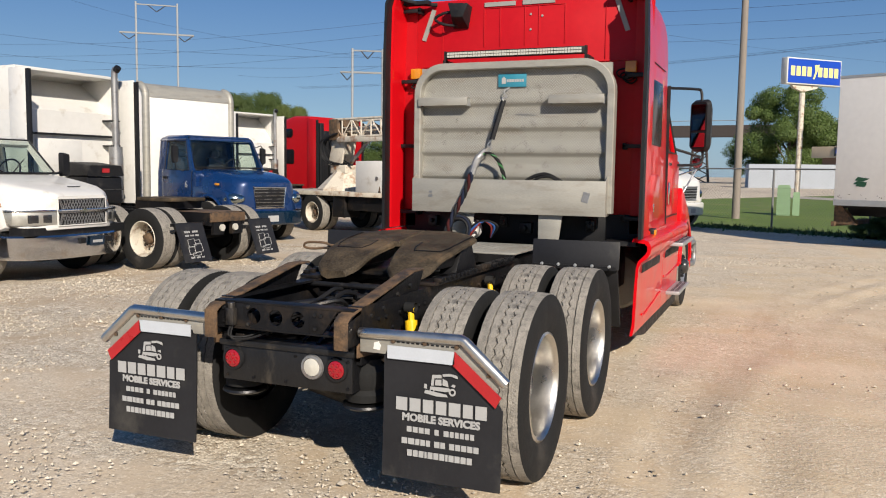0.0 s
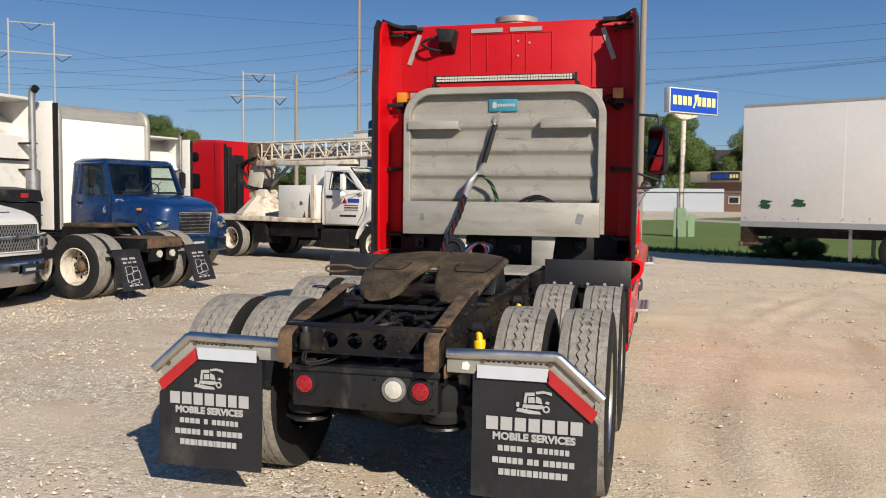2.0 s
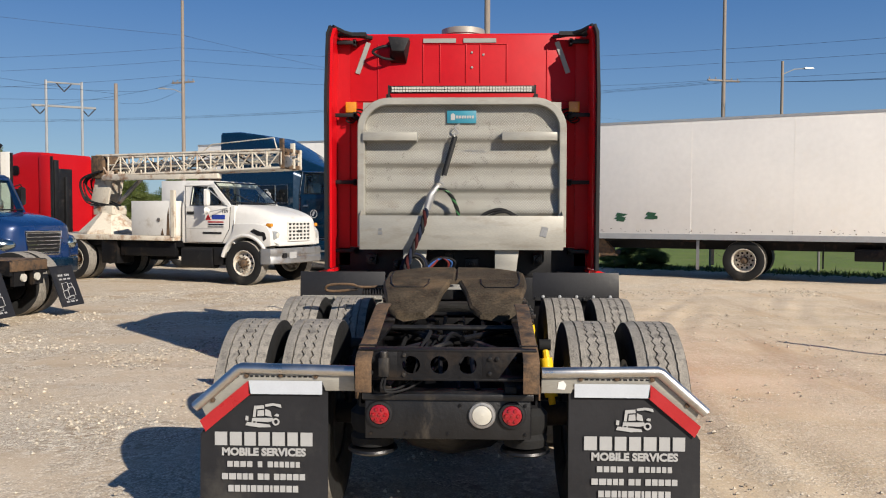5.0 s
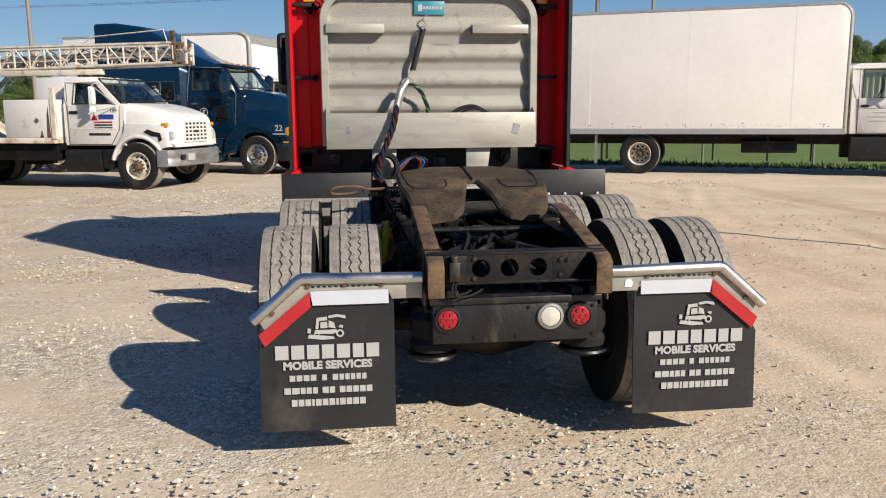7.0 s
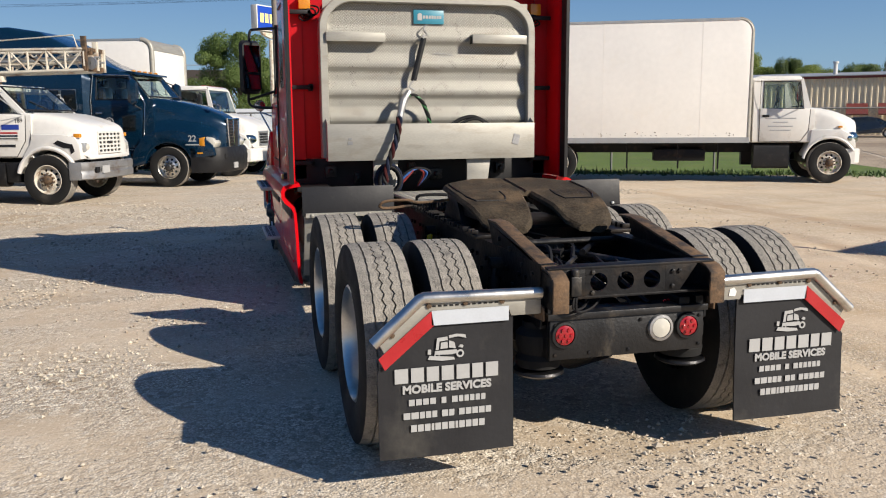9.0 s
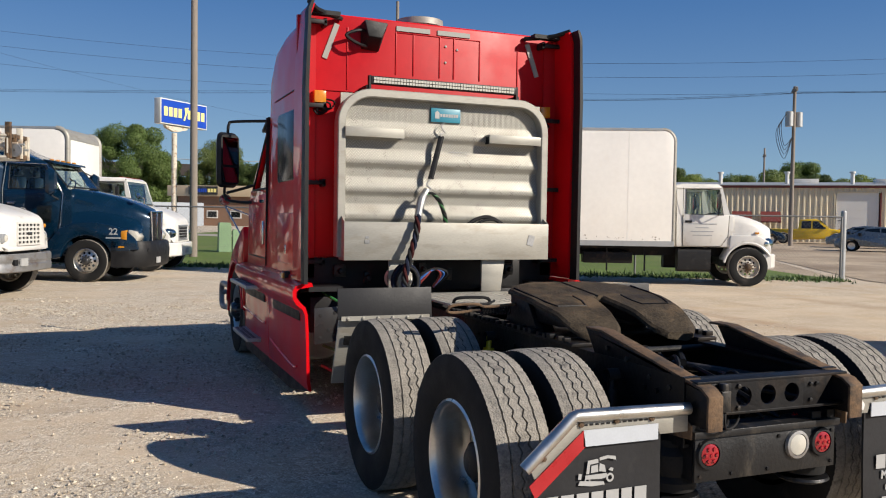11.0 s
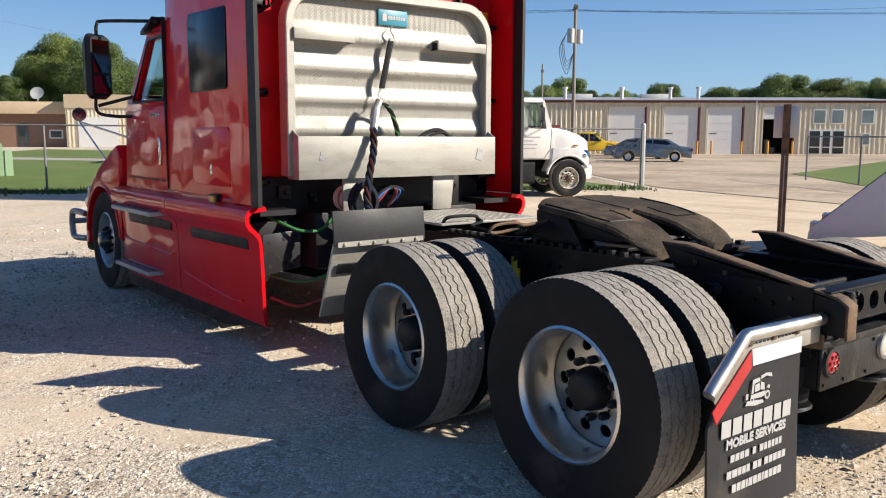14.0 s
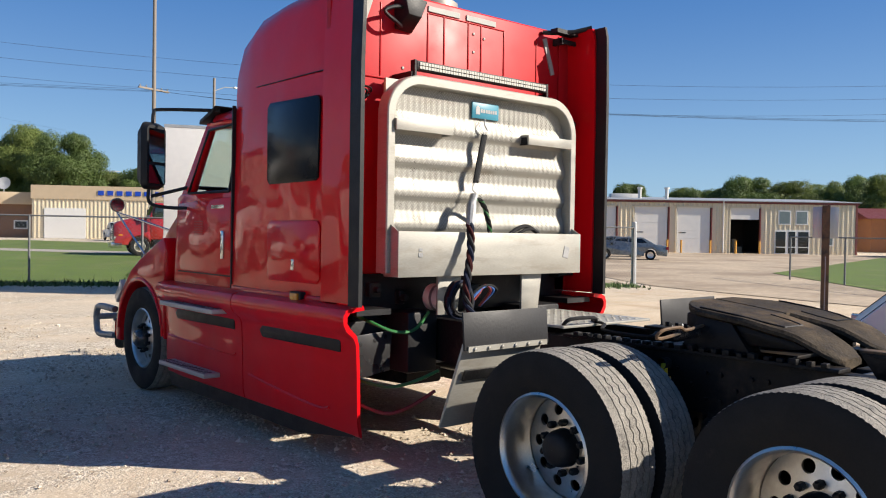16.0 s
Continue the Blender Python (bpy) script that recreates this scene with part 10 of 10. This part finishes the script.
part("post", Shape().box(-0.045, 0.045, -0.025, 0.025, -0.1, 2.05), RUST, sp, "dark perforated steel post")
hs = Shape()
for k in range(52):
    hs.lathe([(-0.0262, 0.008), (-0.0262, 0.001)], 6, "y", Matrix.Translation((0, 0, 0.05 + k * 0.026)))
tagged(part("post_hole", hs, REFLECT_WHITE, sp), kind="stuff")
part("sign_plate", Shape().box(-0.155, 0.155, 0.028, 0.034, 1.62, 2.03), GALV, sp, "bare metal back of the plate", 0.001)
sp.rotation_euler = (0, 0, radians(-58))


def bush(x, y, r, h, seed, label="dark scrubby bush at the fence foot"):
    t = thing("bush", pose(x, y, height_at(x, y)), label, "bush")
    part("stem", Shape().tube([(0, 0, -0.1), (0.05, 0, h * 0.5)], [0.03, 0.015], 6), BARK, t)
    part("foliage", CROWNS[seed % 4], None, t, at=pose(0, 0, -0.1 * h, 0, 0, 40 * seed) @ Matrix.Diagonal((r, r, h * 0.55, 1)))


bush(5.4, 22.2, 0.8, 0.9, 1)
bush(4.6, 22.5, 0.5, 0.6, 3)


# ---- buildings ----
def metal_shed():
    """Long ribbed metal shed with white overhead doors; its own x runs along the front."""
    ang = -39.9
    x, y = 42.3, 53.7
    z = height_at(x, y) - 0.02
    t = thing("metal_shed", pose(x, y, z, 0, 0, ang), "long beige ribbed metal shed with white overhead doors and maroon trim", "building")
    x0, x1, eave, deep = -14.0, 35.8, 4.55, 20.0
    # front openings along the wall: three closed doors and one open bay
    holes = [(11.6, 14.9, 0.0, 3.98, "door"), (16.3, 19.4, 0.0, 3.98, "door"), (20.0, 23.1, 0.0, 3.98, "door"), (24.7, 27.35, 0.0, 3.98, "bay")]
    wall = Shape()
    cur = x0
    for a, b, h0, h1, kind in holes:
        wall.box(cur, a, 0, 0.15, 0, eave)
        wall.box(a, b, 0, 0.15, h1, eave)
        cur = b
    wall.box(cur, x1, 0, 0.15, 0, eave)
    w = part("front_wall", wall, BEIGE, t)
    ribs = Shape()
    xx = x0 + 0.15
    while xx < x1 - 0.1:
        inside = [h for h in holes if h[0] - 0.25 < xx < h[1] + 0.1]
        z0 = 4.12 if inside else 0.0
        ribs.prism([(xx, 0.0), (xx + 0.04, -0.05), (xx + 0.14, -0.05), (xx + 0.18, 0.0)], "z", z0, eave - 0.02)
        xx += 0.42
    tagged(part("siding_rib", ribs, BEIGE, t), kind="stuff")
    for a, b, h0, h1, kind in holes:
        if kind == "door":
            d = part("overhead_door", Shape().box(a + 0.12, b - 0.12, 0.06, 0.12, 0, h1), DOOR_WHITE, t, "white overhead door")
            for k in range(1, 6):
                part("door_joint", Shape().box(a + 0.12, b - 0.12, 0.052, 0.062, h1 * k / 6 - 0.012, h1 * k / 6 + 0.012), DOOR_WHITE, d)
            part("door_handle", Shape().box(a + 0.3, a + 0.9, 0.045, 0.06, 1.75, 1.82), CHARCOAL, d)
        else:
            part("overhead_door", Shape().box(a + 0.1, b - 0.1, 0.05, 0.10, 3.0, 3.98), DOOR_WHITE, t, "half-raised white overhead door")
            part("bay_interior", Shape().box(a - 2, b + 2, 9.0, 9.1, 0, 4).box(a - 2, a - 1.9, 0.2, 9, 0, 4).box(b + 1.9, b + 2, 0.2, 9, 0, 4).box(a - 2, b + 2, 0.2, 9, 3.95, 4.05), DARK_ROOM, t)
            for u, wd, ht in ((0.5, 0.5, 0.9), (1.3, 0.35, 1.3), (1.75, 0.45, 0.6)):
                part("crate", Shape().box(a + u, a + u + wd, 3.0, 3.5, 0, ht), TAN, t, "stacked cartons inside the open bay", 0.02)
            part("shelf", Shape().box(a + 0.5, b - 0.6, 6.5, 7.0, 0, 1.1).box(a + 2.2, b - 0.4, 6.8, 7.2, 1.1, 2.0), GREY_PAINT, t)
        for e in (a, b):
            part("door_trim", Shape().box(e - 0.05, e + 0.05, -0.07, 0.16, 0, h1 + 0.1), MAROON if e == b else BEIGE, t)
            part("bollard", Shape().tube([(0, 0, -0.1), (0, 0, 1.15)], 0.09, 10), ORANGE, t, "faded orange-yellow bollard", at=pose(e + (0.3 if e == a else -0.3), -0.7, 0))
        part("door_head", Shape().box(a - 0.09, b + 0.09, -0.07, 0.0, h1, h1 + 0.10), BEIGE, t)
    part("eave_trim", Shape().box(x0 - 0.1, x1 + 0.1, -0.14, 0.0, eave - 0.18, eave + 0.02), MAROON, t, "maroon eave trim")
    part("corner_trim", Shape().box(x1 - 0.14, x1 + 0.02, -0.06, 0.2, 0, eave), MAROON, t)
    part("roof", Shape().prism([(-0.25, eave), (-0.25, eave + 0.06), (deep / 2, eave + 0.74), (deep + 0.25, eave + 0.06), (deep + 0.25, eave), (deep / 2, eave + 0.66)], "x", x0 - 0.3, x1 + 0.3), GREY_PAINT, t, "grey low-pitched metal roof")
    part("side_wall", Shape().prism([(0.15, 0), (deep, 0), (deep, eave), (deep / 2, eave + 0.66), (0.15, eave)], "x", x1 - 0.15, x1), BEIGE, t)
    part("side_wall", Shape().prism([(0.15, 0), (deep, 0), (deep, eave), (deep / 2, eave + 0.66), (0.15, eave)], "x", x0, x0 + 0.15), BEIGE, t)
    part("back_wall", Shape().box(x0, x1, deep - 0.15, deep, 0, eave), BEIGE, t)
    for (a, b, z0, z1) in ((28.9, 30.0, 2.60, 3.85), (30.4, 31.5, 2.60, 3.85), (32.9, 34.0, 2.60, 3.85), (33.0, 33.75, 0.8, 1.85)):
        win = part("window", Shape().box(a, b, -0.07, 0.02, z0, z1), DOOR_WHITE, t, "white framed window")
        part("pane", Shape().box(a + 0.1, b - 0.1, -0.08, -0.06, z0 + 0.1, z1 - 0.1), SHOP_GLASS, win)
    ent = part("entrance", Shape().box(28.6, 31.65, -0.07, 0.02, 0, 2.15), DOOR_WHITE, t, "white framed glass entrance")
    for a, b in ((28.7, 29.55), (29.8, 30.4), (30.65, 31.55)):
        part("pane", Shape().box(a, b, -0.085, -0.065, 0.12, 2.0), GLASS, ent)
        part("glazing_bar", Shape().box(a, b, -0.09, -0.07, 0.62, 0.69), DOOR_WHITE, ent)
    for xx, k in ((-7.0, 0), (3.0, 1), (8.3, 0), (13.3, 0), (17.6, 1), (20.0, 0)):
        part("roof_vent", Shape().lathe([(eave + 0.2, 0.16), (eave + 1.15, 0.16), (eave + 1.15, 0.24), (eave + 1.3, 0.24), (eave + 1.32, 0.001)], 12, "z"), WHITE, t, "white roof vent", at=pose(xx, 3.2, 0) if k else pose(xx, 3.0, 0))
    for a, b in ((8.5, 11.0), (15.4, 17.9)):
        part("roof_unit", Shape().box(a, b, 5.0, 6.2, eave + 0.25, eave + 0.80), WHITE, t, "white rooftop duct", 0.03)
    for xx in (3.9, 6.1):
        part("awning", Shape().prism([(-1.1, 1.55), (-0.1, 2.35), (-0.1, 2.45), (-1.15, 1.65)], "x", xx, xx + 1.5), MAROON, t, "maroon awning")
    part("downpipe", Shape().tube([(24.1, -0.1, 0), (24.1, -0.1, eave)], 0.07, 8), WHITE, t)
    return t


metal_shed()


def brown_building():
    a, b = Vector((4.9, 108.5)), Vector((20.9, 99.2))
    d = b - a
    ang = math.degrees(math.atan2(d.y, d.x))
    z = height_at(*a)
    t = thing("office_building", pose(a.x, a.y, z, 0, 0, ang), "low brown building with a tan fascia and small windows", "building")
    L = d.length
    part("wall", Shape().box(1.6, L, 0, 14, 0, 3.7), BROWN, t)
    part("fascia", Shape().box(0.5, L + 0.1, -0.6, 14.2, 3.7, 5.05), TAN, t, "tan fascia band", 0.02)
    for k in range(5):
        x = 2.4 + k * 3.1 + (1.5 if k > 2 else 0)
        if k == 3:
            dd = part("door", Shape().box(x - 0.3, x + 0.9, -0.05, 0.05, 0, 2.6), CHARCOAL, t, "dark entrance door")
            part("pane", Shape().box(x - 0.1, x + 0.5, -0.07, -0.05, 1.2, 2.4), GLASS, dd)
            continue
        w = part("window", Shape().box(x, x + 1.5, -0.06, 0.05, 0.95, 1.95), WHITE, t, "white framed window")
        part("pane", Shape().box(x + 0.16, x + 1.34, -0.08, -0.05, 1.10, 1.80), GLASS, w)
    sg = part("wall_sign", Shape().box(3.4, 7.2, -0.78, -0.62, 3.9, 4.95), CHARCOAL, t, "dark blue shop sign")
    part("sign_bars", bars([0.22] * 8, 0.45, 0.06, -0.785, 4.7, 4.2), SIGN_BLUE, sg)
    part("sign_bars", bars([0.32] * 3, 0.45, 0.08, -0.785, 6.5, 4.2), SIGN_YELLOW, sg)
    part("dish", Shape().lathe([(0.0, 0.001), (0.05, 0.35), (0.18, 0.75)], 18, "y"), GREY_PAINT, t, "satellite dish", at=pose(14.3, 3, 6.1, 20, 0, 180))
    part("dish_mast", Shape().tube([(14.3, 3, 4.9), (14.3, 3, 6.0)], 0.06, 6), GALV, t)
    # beige service bay building joined to it
    g = thing("service_building", pose(b.x, b.y, z, 0, 0, ang), "beige metal service building with an overhead door", "building")
    part("wall", Shape().box(0.1, 40, -1.5, 16, 0, 4.35), BEIGE, g)
    rib = Shape()
    for k in range(95):
        rib.box(0.3 + k * 0.42, 0.42 + k * 0.42, -1.55, -1.5, 0, 4.35)
    tagged(part("siding_rib", rib, BEIGE, g), kind="stuff")
    part("fascia", Shape().box(0, 40.2, -1.65, 16.2, 4.35, 5.85), TAN, g, "tan fascia band")
    part("overhead_door", Shape().box(1.4, 5.7, -1.62, -1.52, 0, 3.35), DOOR_WHITE, g, "pale overhead door")
    part("overhead_door", Shape().box(22.0, 27.0, -1.62, -1.52, 0, 3.35), DOOR_WHITE, g, "pale overhead door")
    for k in range(8):
        part("sign_bar", Shape().box(7.0 + k * 0.98, 7.62 + k * 0.98, -1.72, -1.66, 4.85, 5.35), SIGN_BLUE, g)


brown_building()


def far_things():
    # low pale wall behind the lawn, rail bridge, far shed
    x, y = cam_point(EYE_A, 0.0, 105)
    solid("low_building", Shape().box(-4.2, 6.5, 0, 6, 0, 2.8), BLUE_WALL, "long low pale building", "building", at=pose(x, y, height_at(x, y), 0, 0, 6))
    x, y = cam_point(EYE_A, -4.5, 190)
    t = thing("rail_bridge", pose(x, y, 0, 0, 0, -6), "dark steel rail bridge on lattice piers", "bridge")
    part("girder", Shape().box(-90, 70, -2, 2, 10.2, 12.6), BRIDGE, t, "dark brown steel girder")
    part("walkway_rail", Shape().tube([(-90, -2, 13.6), (70, -2, 13.6)], 0.08, 5), GALV, t)
    for px in (-60, -30, -3, 26, 55):
        for sx in (-1, 1):
            part("pier_leg", Shape().tube([(px + sx * 2.2, 0, -1), (px + sx * 1.2, 0, 10.3)], 0.3, 6), BRIDGE, t)
        for k in range(5):
            a, b = 0.0 + 2.05 * k, 2.05 * (k + 1)
            wa, wb = 2.2 - a / 10.3, 2.2 - b / 10.3
            part("pier_brace", Shape().tube([(px - wa, 0, a), (px + wb, 0, b)], 0.14, 5), BRIDGE, t)
            part("pier_brace", Shape().tube([(px + wa, 0, a), (px - wb, 0, b)], 0.14, 5), BRIDGE, t)
    x, y = cam_point(EYE_C, 69.5, 95)
    s = thing("low_shed", pose(x, y, height_at(x, y), 0, 0, -50), "orange brick low building", "building")
    part("wall", Shape().box(-4, 16, 0, 10, 0, 3.4), material("orange_brick", (0.30, 0.13, 0.06), 0.9, 0, 0.15, 3), s)
    part("roof", Shape().prism([(-0.4, 3.4), (5, 4.6), (10.4, 3.4)], "x", -4.4, 16.4), MAROON, s)


far_things()

# vehicles round the shed
car(*cam_point(EYE_C, 52.2, 54), 126, SILVER_BLUE, "grey-blue sedan parked outside the shed", "sedan")
car(*cam_point((-3.28, -2.32), 50.3, 60), 126, SILVER_BLUE, "grey car beside the shed", "sedan")
car(*cam_point((-3.28, -2.32), 46.9, 68), -46, YELLOW, "yellow pickup truck behind the fence", "pickup", "truck")
car(*cam_point((-3.28, -2.32), 47.2, 76), -46, WHITE, "white pickup truck near the shed", "pickup", "truck")
car(*cam_point((-3.28, -2.32), 43.5, 66), -46, NAVY, "dark car near the shed", "sedan")
car(*cam_point(EYE_C, 69.0, 76), 20, WHITE, "white pickup truck by the brick building", "pickup", "truck")
car(*cam_point((-4.27, -0.83), 18.9, 90), -98, WHITE, "white pickup parked nose out before the service building", "pickup", "truck")
x, y = 12.6, 45.2
rt = thing("dump_truck", heading(x, y, 165, height_at(x, y)), "red heavy truck standing on the lawn beyond the fence", "truck")
nose(rt, RED_CAR, (-0.5, 2.1), (1.3, 1.8), (-1.6, -0.8, 2.9), -1.8, 0.9, hw=1.1, hood_hw=0.9, fender_hw=1.2)
part("body", Shape().box(-1.2, 1.2, -7.0, -2.1, 1.1, 2.9), RED_CAR, rt, bevel=0.05)
frame_rails(rt, -7.0)
rear_axle(rt, -5.2)


# white van whose sloping nose shows beside the frame
def parked_van():
    h = 112.0
    t = thing("van", heading(8.15, 4.55, h), "white van with a sloping hood, standing in its own shade", "van")
    prof = [(0.0, 0.22), (-0.01, 0.34), (-0.06, 0.40), (-0.95, 1.20), (-1.05, 1.28), (-1.9, 2.05), (-5.2, 2.15), (-5.3, 0.4)] + [(-4.75, 0.38)] + arch(-4.3, 0.36, 0.42, 10, 180, 0) + arch(-1.75, 0.36, 0.42, 10, 180, 0)
    part("body", Shape().prism(prof, "x", -0.95, 0.95), WHITE, t, bevel=0.06)
    part("windshield", Shape().prism([(-1.10, 1.31), (-1.88, 2.0), (-1.87, 2.03), (-1.08, 1.34)], "x", -0.82, 0.82), GLASS, t)
    for sx in (-1, 1):
        part("side_window", Shape().prism([(-1.35, 1.35), (-2.6, 1.35), (-2.6, 1.95), (-1.95, 1.95)], "x", *sorted((sx * 0.92, sx * 0.956))), GLASS, t)
        for yy in (-1.75, -4.3):
            small_wheel(t, sx * 0.85, yy, 0.36)
        part("hood_seam", Shape().tube([(sx * 0.78, -0.12, 0.46), (sx * 0.72, -0.95, 1.21)], 0.006, 5), BLACK, t)
        part("headlight", Shape().box(*sorted((sx * 0.60, sx * 0.93)), -0.20, -0.02, 0.36, 0.46), LAMP_CLEAR, t, bevel=0.01)
    part("wiper", Shape().tube([(0.5, -1.0, 1.27), (-0.1, -1.3, 1.53)], 0.012, 5).tube([(-0.2, -1.0, 1.27), (-0.75, -1.3, 1.53)], 0.012, 5), BLACK, t)


parked_van()
